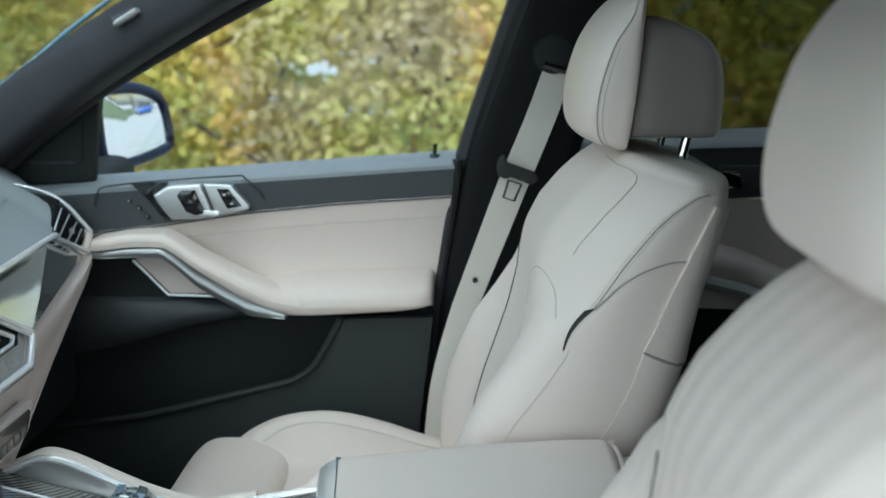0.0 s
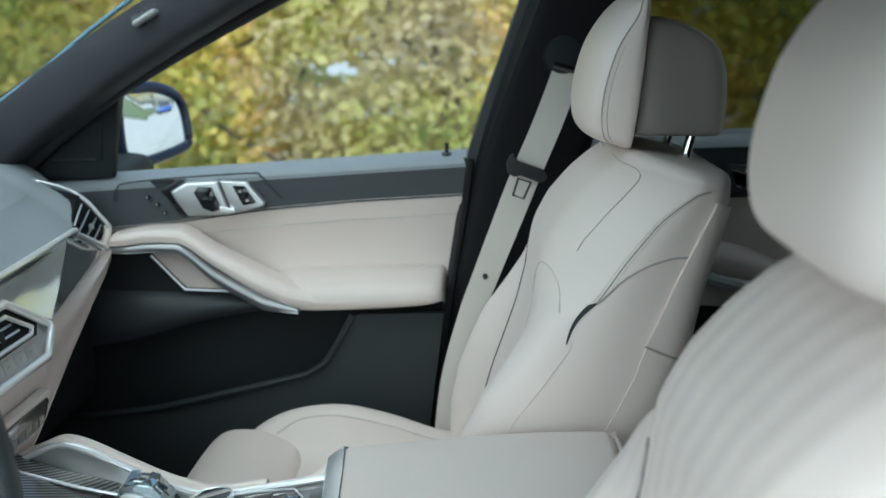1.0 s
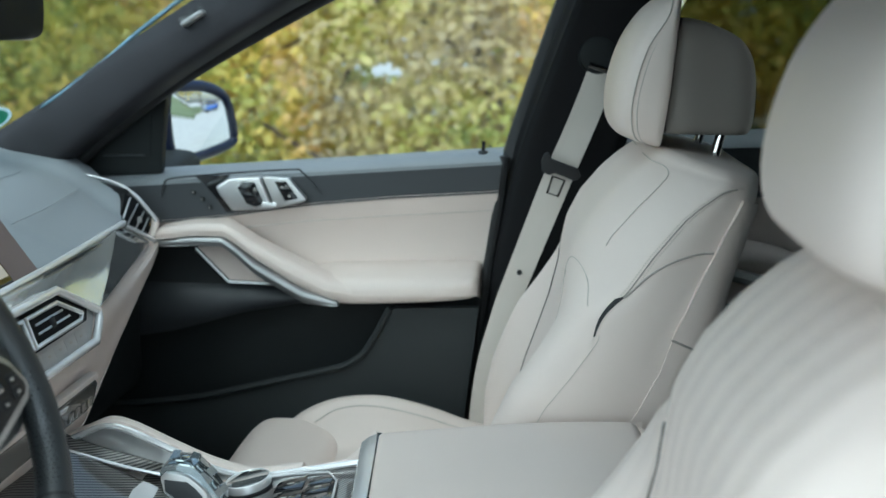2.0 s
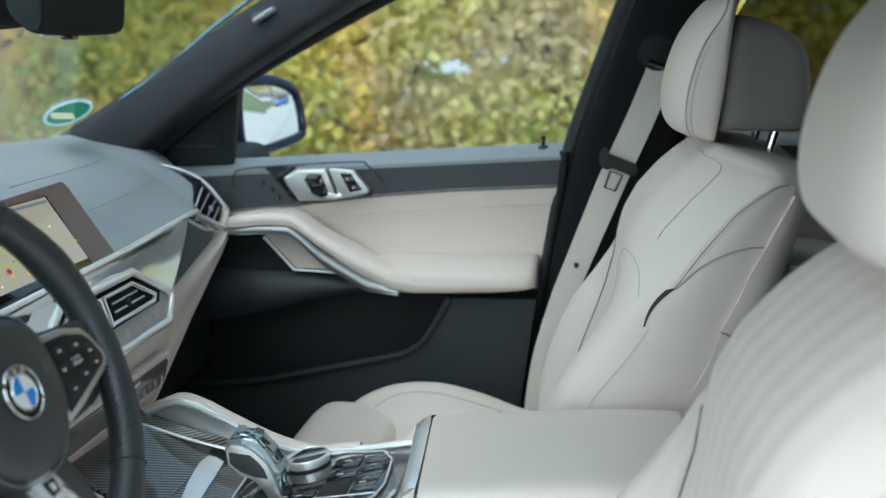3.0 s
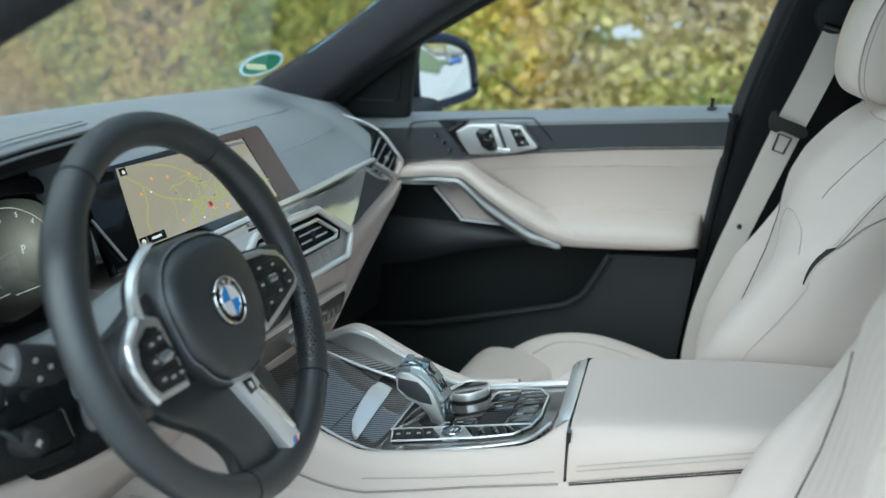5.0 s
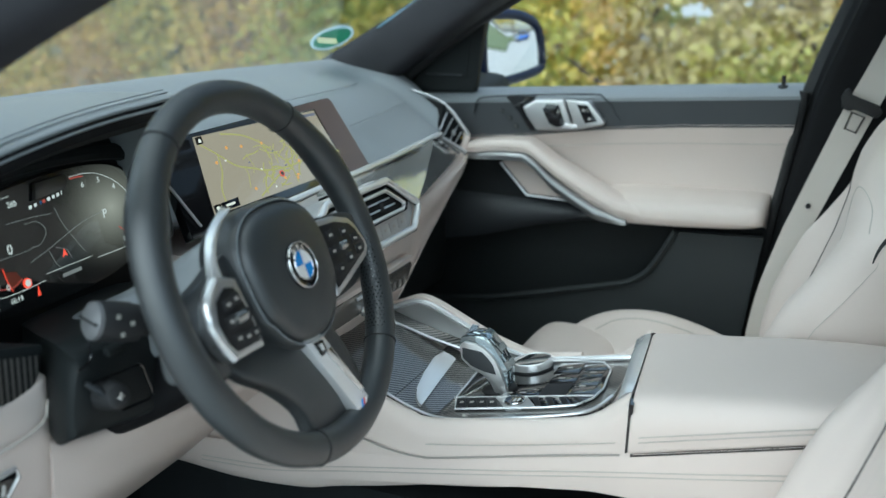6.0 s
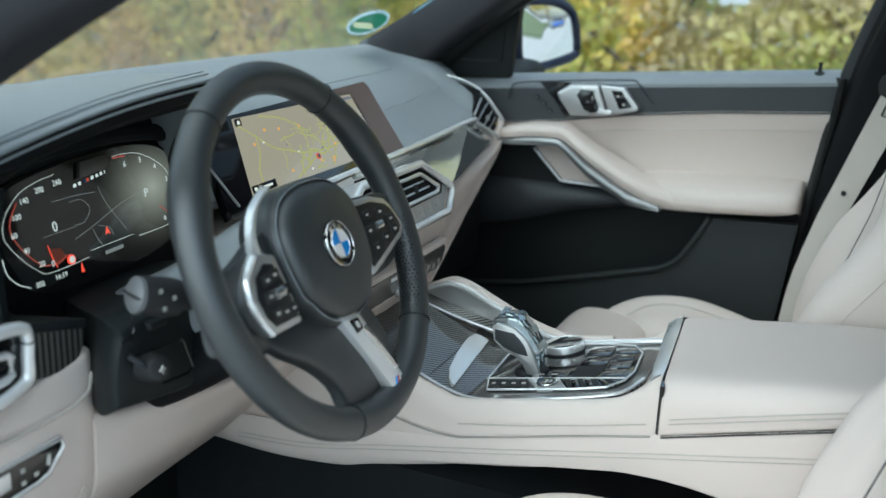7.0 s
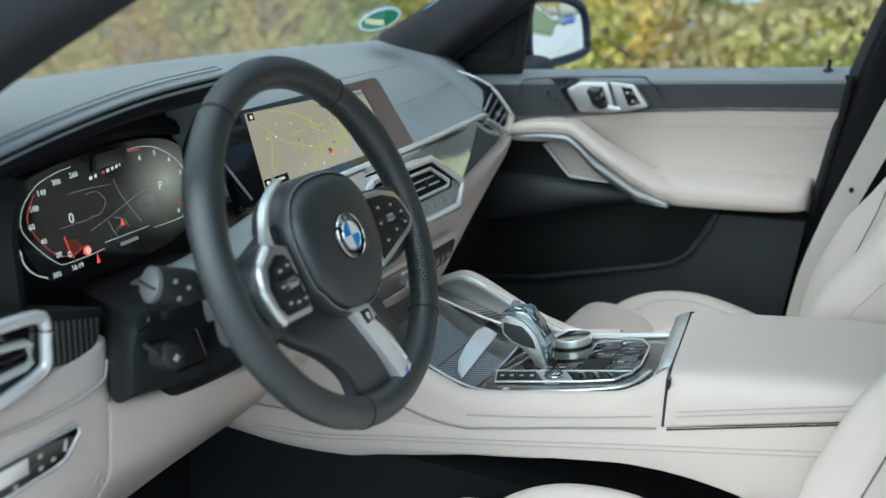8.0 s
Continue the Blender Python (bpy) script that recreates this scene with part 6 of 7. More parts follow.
part("sensor_cover", smooth_loft([[V((x, -0.020 + a * w, 1.364 + 0.06 * (x + 0.25) + b * w)) for a, b in ((-1, 0.6), (-0.7, -0.6), (0.7, -0.6), (1, 0.6))] for x, w in ((-0.30, 0.03), (-0.26, 0.05), (-0.2, 0.052), (-0.15, 0.04))], 24, 14), VENTBLACK, inner, "black sensor cover")
badge_c = V((-0.122, 0.592, 1.350))
badge_t = V((0.83, -0.13, 0.50)).normalized()
whole("airbag_badge", tube([badge_c - badge_t * 0.022, badge_c - badge_t * 0.018, badge_c + badge_t * 0.018, badge_c + badge_t * 0.022], [0.007, 0.011, 0.011, 0.007], 12, flat=0.5), TRIMGREY, "satin grey badge set in the suede pillar", "badge")


# ---- steering column and wheel ----
HUB = V((0.0, -0.385, 1.05))
TILT = radians(24.1)
WN, WU, WR = V((math.cos(TILT), 0, math.sin(TILT))), V((-math.sin(TILT), 0, math.cos(TILT))), V((0, 1, 0))


def wp(a, b, c=0.0):
    """A place on the wheel: a to the driver's right, b up, c out towards the driver."""
    return HUB + WR * a + WU * b + WN * c


def wslab(pts, c, thick, bevel=0.002, seg=2, smooth=0):
    q = [V((a, b, 0)) for a, b in pts]
    if smooth:
        q = cr(q, smooth, True)
    return slab([wp(p.x, p.y, c) for p in q], thick, bevel, seg)


column = thing("steering_column", (-0.2, -0.385, 0.86), "black steering column shroud with stalk and adjuster", "steering column")
rings = []
for c, w, t, b in ((-0.055, 0.056, 0.048, -0.020), (-0.075, 0.066, 0.050, -0.030), (-0.13, 0.066, 0.038, -0.040), (-0.20, 0.066, 0.028, -0.048), (-0.30, 0.066, 0.022, -0.055)):
    rings.append([wp(a * w, lerp(b, t, (d + 1) / 2), c) for a, d in ((-1, -0.3), (-0.85, 0.7), (-0.4, 1), (0.4, 1), (0.85, 0.7), (1, -0.3), (0.7, -1), (-0.7, -1))])
part("upper_shroud", smooth_loft(rings, 40, 20), DASHTOP, column, "charcoal upper shroud")
rings = []
for c, w, t, b in ((-0.060, 0.052, -0.005, -0.060), (-0.075, 0.060, -0.010, -0.070), (-0.13, 0.062, -0.018, -0.085), (-0.20, 0.062, -0.026, -0.10), (-0.30, 0.062, -0.03, -0.11)):
    rings.append([wp(a * w, lerp(b, t, (d + 1) / 2), c) for a, d in ((-1, -0.3), (-0.85, 0.7), (-0.4, 1), (0.4, 1), (0.85, 0.7), (1, -0.3), (0.7, -1), (-0.7, -1))])
part("column_core", smooth_loft(rings, 40, 20), VENTBLACK, column, "black column core")
rings = []
for x, y0, y1, z0, z1 in ((-0.125, -0.538, -0.27, 0.912, 0.975), (-0.132, -0.552, -0.255, 0.900, 0.988), (-0.16, -0.540, -0.25, 0.884, 0.990), (-0.20, -0.508, -0.25, 0.874, 0.978), (-0.25, -0.47, -0.25, 0.868, 0.964), (-0.33, -0.41, -0.25, 0.862, 0.945)):
    rings.append([V((x, y, z)) for y, z in ((lerp(y0, y1, 0.03), z1 - 0.012), (lerp(y0, y1, 0.12), z1), (lerp(y0, y1, 0.88), z1), (lerp(y0, y1, 0.97), z1 - 0.012), (y1, lerp(z0, z1, 0.3)), (lerp(y0, y1, 0.95), z0 - 0.012), (lerp(y0, y1, 0.6), z0 - 0.014), (lerp(y0, y1, 0.08), z0 + 0.01), (y0, z0 + 0.02))])
part("lower_shroud", smooth_loft(rings, 54, 20), PLASTIC, column, "black lower shroud")


def cb(y, z, out=0.0):
    return V((-0.117 + out, y, z))


part("adjuster_gap", tube([cb(y, z, 0.0) for y, z in ((-0.540, 0.964), (-0.478, 0.960), (-0.472, 0.956), (-0.459, 0.925), (-0.464, 0.920), (-0.502, 0.924))], 0.0014, 6), BLACK, column, "joint round the adjuster field")
part("adjuster_knob", tube(cr([(-0.135, -0.519, 0.946), (-0.115, -0.521, 0.947), (-0.104, -0.523, 0.948), (-0.100, -0.524, 0.949)], 10), [0.014, 0.014, 0.014, 0.0135, 0.013, 0.0125, 0.012, 0.0115, 0.010, 0.007], 18), RUBBER, column, "black adjuster knob")
part("adjuster_mark", rbox((-0.0995, -0.524, 0.949), (0.002, 0.0075, 0.0018), 0.0004), MARK, column, "white cross mark")
part("adjuster_mark", rbox((-0.0995, -0.524, 0.949), (0.002, 0.0018, 0.0075), 0.0004), MARK, column, "white cross mark")
part("adjuster_lever", tube([(-0.122, -0.542, 0.964), (-0.114, -0.536, 0.957), (-0.112, -0.530, 0.949)], [0.004, 0.006, 0.004], 10, flat=0.6), DARK, column, "grey lever end")
part("column_cap", rbox((-0.130, -0.500, 0.981), (0.02, 0.024, 0.008), 0.003), PLASTIC, column)
part("shroud_joint", tube(cr([(-0.128, -0.529, 0.996), (-0.124, -0.532, 0.982), (-0.125, -0.547, 0.977)], 12), 0.0012, 6), BLACK, column, "dark joint")

stalk = thing("indicator_stalk", (-0.10, -0.50, 1.03), "black indicator stalk with silver tip beside the wheel", "control stalk")
s0, s1 = V((-0.072, -0.438, 0.992)), V((-0.115, -0.533, 1.020))
sd = (s1 - s0).normalized()
part("arm", tube(cr([s0, lerp(s0, s1, 0.35), lerp(s0, s1, 0.62), s1 - sd * 0.035], 14), [0.010] * 6 + [0.011] * 3 + [0.013, 0.015, 0.0165, 0.017, 0.017], 20), RUBBER, stalk)
part("head", tube([s1 - sd * 0.038, s1 - sd * 0.030, s1 - sd * 0.004, s1], [0.0165, 0.0178, 0.0178, 0.0172], 24), RUBBER, stalk, "black control head")
part("tip", tube([s1 - sd * 0.006, s1 + sd * 0.004, s1 + sd * 0.007], [0.0174, 0.0168, 0.013], 24), STALKTIP, stalk, "silver grey tip with a groove")
part("tip_groove", rbox(s1 + sd * 0.0062, (0.030, 0.004, 0.002), 0.0005, Euler((0, 0, radians(-24))).to_matrix()), RUBBER, stalk)
for k, dz in ((0.014, 0.009), (0.017, -0.007), (0.027, 0.004)):
    part("stalk_mark", rbox(s1 - sd * k + V((0.0155, -0.0075, dz)), (0.002, 0.004, 0.004), 0.0004), GAUGEDIM, stalk, "pale symbol bar")

wheel = thing("steering_wheel", HUB - WN * 0.06, "three-spoke black leather steering wheel with chrome trim", "steering wheel")
angles = [k * 2 * math.pi / 120 for k in range(120)]
rim_r = []
for a in angles:
    d = math.degrees(a) % 360
    grip = max(0, 1 - abs(d - 62) / 16) + max(0, 1 - abs(d - 298) / 16)
    rim_r.append(0.0162 + 0.0022 * grip)
rim = part("rim", tube([wp(0.1715 * math.sin(a), 0.1715 * math.cos(a), -0.0233) for a in angles], rim_r, 22, True, up=WN), RIMLEATHER, wheel, "thick black leather rim")
for d in (35.5, -35.5, 133.0, 197.0):
    a = radians(d)
    c0 = wp(0.1715 * math.sin(a), 0.1715 * math.cos(a), -0.0233)
    e1 = WR * math.sin(a) + WU * math.cos(a)
    part("rim_seam", tube([c0 + (e1 * math.cos(k * math.pi / 12) + WN * math.sin(k * math.pi / 12)) * 0.01655 for k in range(24)], 0.0009, 5, True), RUBBER, rim)
for side in (-1, 1):
    bms = []
    for i in range(26):
        for j in range(5):
            a = radians(side * (93 + i * 1.45))
            e1 = WR * math.sin(a) + WU * math.cos(a)
            q = radians(130 + j * 16 + (8 if i % 2 else 0))
            o = wp(0.1715 * math.sin(a), 0.1715 * math.cos(a), -0.0233) + (e1 * math.cos(q) + WN * math.sin(q)) * 0.0162
            nn = e1 * math.cos(q) + WN * math.sin(q)
            bms.append(tube([o, o + nn * 0.0003], 0.0008, 5))
    part("grip_perforation", joined(*bms), BLACK, rim, "rows of fine perforations")


def pad_ring(s, c, n=64):
    ring = []
    for k in range(n):
        a = k * 2 * math.pi / n
        e = 2.5
        r = (abs(math.cos(a)) ** e + abs(math.sin(a)) ** e) ** (-1 / e)
        b = r * math.sin(a)
        w = 0.0715 * (1.0 + 0.07 * b) * (0.93 if b < -0.5 else 1.0)
        ring.append(wp(r * math.cos(a) * w * s + 0.001, (b * 0.0665 if b > 0 else b * 0.0715) * s - 0.003, c))
    return ring


pad = part("airbag_cover", loft([pad_ring(0.86, -0.060), pad_ring(1.02, -0.055), pad_ring(1.055, -0.040), pad_ring(1.06, -0.024), pad_ring(1.045, -0.016), pad_ring(1.015, -0.0125), pad_ring(0.985, -0.0125), pad_ring(0.975, -0.0145), pad_ring(0.965, -0.0145), pad_ring(0.955, -0.0105), pad_ring(0.92, -0.006), pad_ring(0.8, -0.0015), pad_ring(0.5, 0.0005), pad_ring(0.15, 0.001)]), RIMLEATHER, wheel, "black leather airbag cover with seam")
part("pad_seam", tube(pad_ring(1.000, -0.0120), 0.0008, 6, True, up=WN), DASHTOP, pad, "stitched seam")

# round emblem: quartered disc in a dark and chrome ring
em = part("emblem", loft([[wp(r * math.cos(k * math.pi / 20), r * math.sin(k * math.pi / 20) - 0.003, c) for k in range(40)] for r, c in ((0.0232, -0.003), (0.0232, 0.003), (0.0222, 0.0042), (0.0212, 0.0035), (0.0150, 0.0035))]), BLACK, wheel, "round emblem with dark ring")
part("emblem_edge", tube([wp(0.0222 * math.cos(k * math.pi / 20), 0.0222 * math.sin(k * math.pi / 20) - 0.003, 0.0036) for k in range(40)], 0.0007, 6, True, up=WN), BRIGHT, em, "chrome edge")
part("emblem_ring", tube([wp(0.0145 * math.cos(k * math.pi / 20), 0.0145 * math.sin(k * math.pi / 20) - 0.003, 0.0042) for k in range(40)], 0.0008, 6, True, up=WN), BRIGHT, em)
for q in range(4):
    pts = [(0, -0.003)] + [(0.0143 * math.cos(q * math.pi / 2 + k * math.pi / 16), 0.0143 * math.sin(q * math.pi / 2 + k * math.pi / 16) - 0.003) for k in range(9)]
    part("emblem_quarter", wslab(pts, 0.0045, 0.002, 0.0), EMBLEMWHITE if q % 2 == 0 else EMBLEMBLUE, em, "white quarter" if q % 2 == 0 else "blue quarter")
for k in range(3):
    a = math.pi / 2 + (k - 1) * 0.5
    part("emblem_bar", wslab([(0.0178 * math.cos(a) + dx, 0.0178 * math.sin(a) - 0.003 + dy) for dx, dy in ((-0.002, -0.002), (0.002, -0.002), (0.002, 0.002), (-0.002, 0.002))], 0.0042, 0.001, 0.0), BRIGHT, em, "bright bar of lettering")

# spokes
part("left_spoke", smooth_loft([[wp(a, b + h * s, c - 0.012 * (s < 0)) for s, c in ((1, cc - 0.006), (0.8, cc), (-0.8, cc), (-1, cc - 0.006), (-0.8, cc - 0.022), (0.8, cc - 0.022))] for a, b, h, cc in ((-0.165, -0.020, 0.030, -0.020), (-0.13, -0.022, 0.040, -0.016), (-0.09, -0.016, 0.046, -0.020), (-0.05, -0.01, 0.046, -0.03))], 30, 14), RIMLEATHER, wheel)
part("right_spoke", smooth_loft([[wp(a, b + h * s, c - 0.012 * (s < 0)) for s, c in ((1, cc - 0.006), (0.8, cc), (-0.8, cc), (-1, cc - 0.006), (-0.8, cc - 0.022), (0.8, cc - 0.022))] for a, b, h, cc in ((0.165, -0.012, 0.030, -0.020), (0.13, -0.012, 0.038, -0.014), (0.09, -0.012, 0.042, -0.016), (0.05, -0.01, 0.046, -0.03))], 30, 14), RIMLEATHER, wheel)
part("lower_spoke", smooth_loft([[wp(lerp(a0, a1, f), b + db, cc + d) for f, d, db in ((0, -0.008, 0), (0.12, 0, 0), (0.88, 0, 0), (1, -0.008, 0), (0.88, -0.024, 0), (0.12, -0.024, 0))] for a0, a1, b, cc in ((-0.122, 0.050, -0.036, -0.036), (-0.117, 0.050, -0.054, -0.028), (-0.103, 0.052, -0.075, -0.022), (-0.072, 0.060, -0.098, -0.021), (-0.046, 0.066, -0.130, -0.021), (-0.036, 0.068, -0.168, -0.028))], 30, 18), RIMLEATHER, wheel, "black lower spoke")
chrome_v = [(-0.024, -0.068), (0.011, -0.072), (0.050, -0.155), (0.045, -0.163), (0.024, -0.162)]
vtrim = part("spoke_trim", wslab(chrome_v, -0.012, 0.014, 0.003), CHROME, wheel, "satin chrome lower spoke trim")
part("spoke_trim_hollow", wslab([(0.004, -0.090), (0.016, -0.088), (0.046, -0.143), (0.040, -0.147)], -0.0115, 0.003, 0.001), BRIGHT, vtrim, "polished hollow")
part("spoke_key", wslab([(-0.010, -0.076), (0.006, -0.077), (0.008, -0.090), (-0.004, -0.092)], -0.0105, 0.004, 0.002), BLACK, vtrim, "black key")
part("spoke_key_mark", wslab([(-0.004, -0.080), (0.002, -0.080), (0.003, -0.087), (-0.002, -0.087)], -0.0098, 0.001), CHROME, vtrim)
for k, m in enumerate((EMBLEMBLUE, EMBLEMRED, EMBLEMWHITE)):
    part("badge_stripe", wslab([(0.029 + 0.0035 * k, -0.158), (0.032 + 0.0035 * k, -0.158), (0.036 + 0.0035 * k, -0.151), (0.033 + 0.0035 * k, -0.151)], -0.0112, 0.001, 0.0), m, vtrim, "coloured stripe")


def band(pts, c, r, name, parent, flat=0.5, label="satin chrome band"):
    return part(name, tube([wp(p.x, p.y, p.z) for p in cr([V((a, b, cc)) for a, b, cc in pts], 40)], r, 10, flat=flat, up=WN), CHROME, parent, label)


hub_out = cr([V(p) for p in ((-0.036, 0.0715, -0.024), (-0.048, 0.0705, -0.017), (-0.074, 0.0625, -0.013), (-0.0925, 0.0515, -0.011), (-0.104, 0.0385, -0.010), (-0.112, 0.026, -0.010), (-0.120, 0.014, -0.0095))], 30)
hub_in = cr([V(p) for p in ((-0.036, 0.0675, -0.028), (-0.046, 0.0655, -0.024), (-0.064, 0.058, -0.021), (-0.079, 0.0485, -0.019), (-0.0915, 0.036, -0.017), (-0.096, 0.022, -0.015), (-0.096, 0.010, -0.012))], 30)
part("hub_trim", bevelled(sheet([[wp(*a), wp(*(lerp(a, b, 0.5) + V((0, 0, 0.003)))), wp(*b)] for a, b in zip(hub_out, hub_in)], 0.008, WN), 0.001, 1), CHROME, wheel, "broad satin chrome band")
podL = part("left_key_bezel", wslab([(-0.088, 0.012), (-0.114, 0.021), (-0.128, 0.012), (-0.138, 0.002), (-0.1435, -0.017), (-0.1385, -0.037), (-0.129, -0.052), (-0.083, -0.053), (-0.084, -0.02)], -0.008, 0.016, 0.004, 3), HANDLEMETAL, wheel, "satin grey key bezel")
part("bezel_edge", tube(cr([wp(a, b, -0.0085) for a, b in ((-0.118, 0.017), (-0.128, 0.010), (-0.138, 0.001), (-0.143, -0.017), (-0.138, -0.036), (-0.130, -0.050))], 30), 0.0034, 8), CHROME, podL, "bright chrome edge")
part("left_key_field", wslab([(-0.097, 0.006), (-0.110, 0.009), (-0.127, 0.000), (-0.134, -0.017), (-0.130, -0.036), (-0.123, -0.046), (-0.087, -0.047), (-0.090, -0.015)], -0.0068, 0.004, 0.002), PODBLACK, podL, "gloss black key field")
podR = part("right_key_bezel", wslab([(0.058, 0.030), (0.093, 0.0278), (0.122, 0.0195), (0.131, 0.011), (0.141, -0.010), (0.141, -0.018), (0.132, -0.0262), (0.079, -0.042), (0.050, -0.049)], -0.004, 0.016, 0.004, 3), HANDLEMETAL, wheel, "satin grey key bezel")
part("right_key_field", wslab([(0.058, 0.0235), (0.092, 0.0215), (0.118, 0.0135), (0.126, 0.006), (0.134, -0.0105), (0.134, -0.015), (0.128, -0.020), (0.076, -0.0355), (0.054, -0.0415)], -0.0028, 0.004, 0.002), PODBLACK, podR, "gloss black key field")
for pod, marks in ((podL, ((-0.114, -0.006), (-0.101, -0.004), (-0.118, -0.020), (-0.095, -0.020), (-0.116, -0.036), (-0.104, -0.038), (-0.092, -0.038))), (podR, ((0.0738, 0.0103), (0.1003, 0.0081), (0.1170, -0.0030), (0.0690, -0.0060), (0.1185, -0.0150), (0.0960, -0.0190), (0.0720, -0.0250)))):
    for a, b in marks:
        k = part("wheel_key", wslab([(a - 0.0065, b - 0.005), (a + 0.0065, b - 0.005), (a + 0.0065, b + 0.005), (a - 0.0065, b + 0.005)], -0.0058 + (0.004 if pod == podR else 0), 0.002, 0.001), RUBBER, pod)
        part("key_mark", wslab([(a - 0.0024, b - 0.0012), (a + 0.0024, b - 0.0012), (a + 0.0024, b + 0.0012), (a - 0.0024, b + 0.0012)], -0.0052 + (0.004 if pod == podR else 0), 0.0006, 0.0), MARK, k, "white symbol bar")
    s = -1 if pod == podL else 1
    part("key_roller", tube([wp(s * (0.107 - 0.015 * (s > 0)) - 0.007, -0.020 + 0.0155 * (s > 0), -0.006), wp(s * (0.107 - 0.015 * (s > 0)) + 0.007, -0.020 + 0.0155 * (s > 0), -0.006)], 0.0055, 12), TRIM, pod, "ribbed metal roller")


# ---- centre console ----
console = thing("centre_console", (0.20, 0.0, 0.40), "ivory leather centre console with carbon panel and padded lid", "centre console")


def ctop(x):
    """Height of the console's upper panel: a straight slope that turns up towards the dash."""
    if x > 0.03:
        return 0.768 + 0.21 * x
    return interp(((-0.22, 0.815), (-0.16, 0.835), (-0.13, 0.830), (-0.10, 0.818), (-0.06, 0.801), (-0.03, 0.789), (0.0, 0.779), (0.03, 0.7743)), x)[0]


def cpt(x, y, d=0.0):
    return V((x, y, ctop(x) + d))


def console_body():
    rings = []
    for x, zt, zb, w in ((-0.36, 0.80, 0.645, 0.112), (-0.25, 0.825, 0.645, 0.118), (-0.15, 0.838, 0.655, 0.121), (-0.10, 0.823, 0.668, 0.122), (-0.05, 0.801, 0.68, 0.124), (0.0, 0.784, 0.692, 0.124), (0.03, 0.780, 0.70, 0.125), (0.12, 0.797, 0.718, 0.125), (0.205, 0.816, 0.742, 0.125), (0.235, 0.828, 0.750, 0.125), (0.258, 0.846, 0.754, 0.125), (0.273, 0.858, 0.756, 0.124)):
        half = ((0.86 * w, zt + 0.0015), (0.93 * w, zt + 0.0005), (0.985 * w, zt - 0.015), (w, lerp(zt, zb, 0.42)), (w + 0.001, lerp(zt, zb, 0.65)), (w - 0.002, zb), (0.8 * w, zb - 0.01))
        zc = min(zt - 0.006, ctop(x) - 0.006)
        far = [(y, min(z, zc)) for y, z in half] if x < 0.1 else list(half)
        loop = [(0.05, zc), (0.78 * w, zc)] + far + [(0, zb - 0.01)] + [(-y, z) for y, z in half[::-1]] + [(-0.82 * w, zc + 0.002), (-0.77 * w, zc), (-0.04, zc)]
        rings.append([V((x - 0.022 * max(0.0, min(1.0, (x - 0.2) / 0.07)) * (y / 0.25 + 0.5), y, z)) for y, z in loop])
    return smooth_loft(rings, 96, 60)


part("console_body", console_body(), LEATHER, console, "ivory leather console side")
EDGE = ((-0.36, 0.664), (-0.32, 0.657), (-0.27, 0.651), (-0.19, 0.656), (-0.07, 0.680), (0.0125, 0.695), (0.1625, 0.724), (0.235, 0.7365), (0.28, 0.738), (0.32, 0.736), (0.363, 0.730), (0.42, 0.715), (0.50, 0.69), (0.60, 0.66), (0.72, 0.64))


def skirt():
    """Ivory skirt along the whole console: from the carpet to the joint below the lid."""
    rings = []
    for k in range(61):
        x = lerp(-0.34, 0.72, k / 60)
        zb, zt = interp(EDGE, x)[0], interp(((-0.36, 0.690), (-0.181, 0.7045), (0.034, 0.7365), (0.16, 0.767), (0.277, 0.797), (0.454, 0.8435), (0.72, 0.914)), x)[0] - 0.002
        rings.append([V((x, y, lerp(zb, zt, f))) for f, y in ((0, -0.1235), (0.03, -0.1262), (0.3, -0.1274), (0.6, -0.1274), (0.9, -0.1266), (1, -0.125))])
    return sheet(rings, 0.02, (0, -1, 0))


part("skirt", skirt(), LEATHER, console, "ivory leather skirt along the console")
part("rear_box", slab([V((0.262, -0.122, 0.745)), V((0.37, -0.122, 0.732)), V((0.50, -0.122, 0.695)), V((0.74, -0.122, 0.645)), V((0.74, -0.122, 0.90)), V((0.56, -0.122, 0.858)), V((0.262, -0.122, 0.79))], 0.245, 0.004, out=(0, -1, 0)), LEATHER, console)
# skirt seams along the side
part("side_seam", tube(cr([(-0.157, -0.1275, 0.782), (-0.10, -0.128, 0.757), (-0.04, -0.1285, 0.740), (0.0, -0.1285, 0.735), (0.033, -0.1285, 0.736)], 40), 0.0013, 6), SHADOWGAP, console, "joint in the console side")
part("side_seam", tube(cr([(0.033, -0.1285, 0.736), (0.10, -0.1285, 0.752), (0.18, -0.1285, 0.772), (0.268, -0.1285, 0.792)], 30), 0.0013, 6), SHADOWGAP, console, "joint in the console side")
for dz in (0.0, 0.006):
    part("side_stitching", tube(cr([(-0.30, -0.1276, 0.660 + dz), (-0.19, -0.1276, 0.669 + dz), (-0.07, -0.1276, 0.694 + dz), (0.088, -0.1276, 0.726 + dz), (0.23, -0.1276, 0.756 + dz), (0.358, -0.1276, 0.782 + dz), (0.43, -0.1276, 0.797 + dz), (0.60, -0.1276, 0.832 + dz)], 60), 0.0009, 5), THREAD, console, "stitched line")
part("body_stitching", tube(cr([(0.03, -0.1285, 0.754), (0.10, -0.129, 0.768), (0.18, -0.129, 0.786), (0.262, -0.1285, 0.806)], 30), 0.0009, 5), THREAD, console, "stitched line")


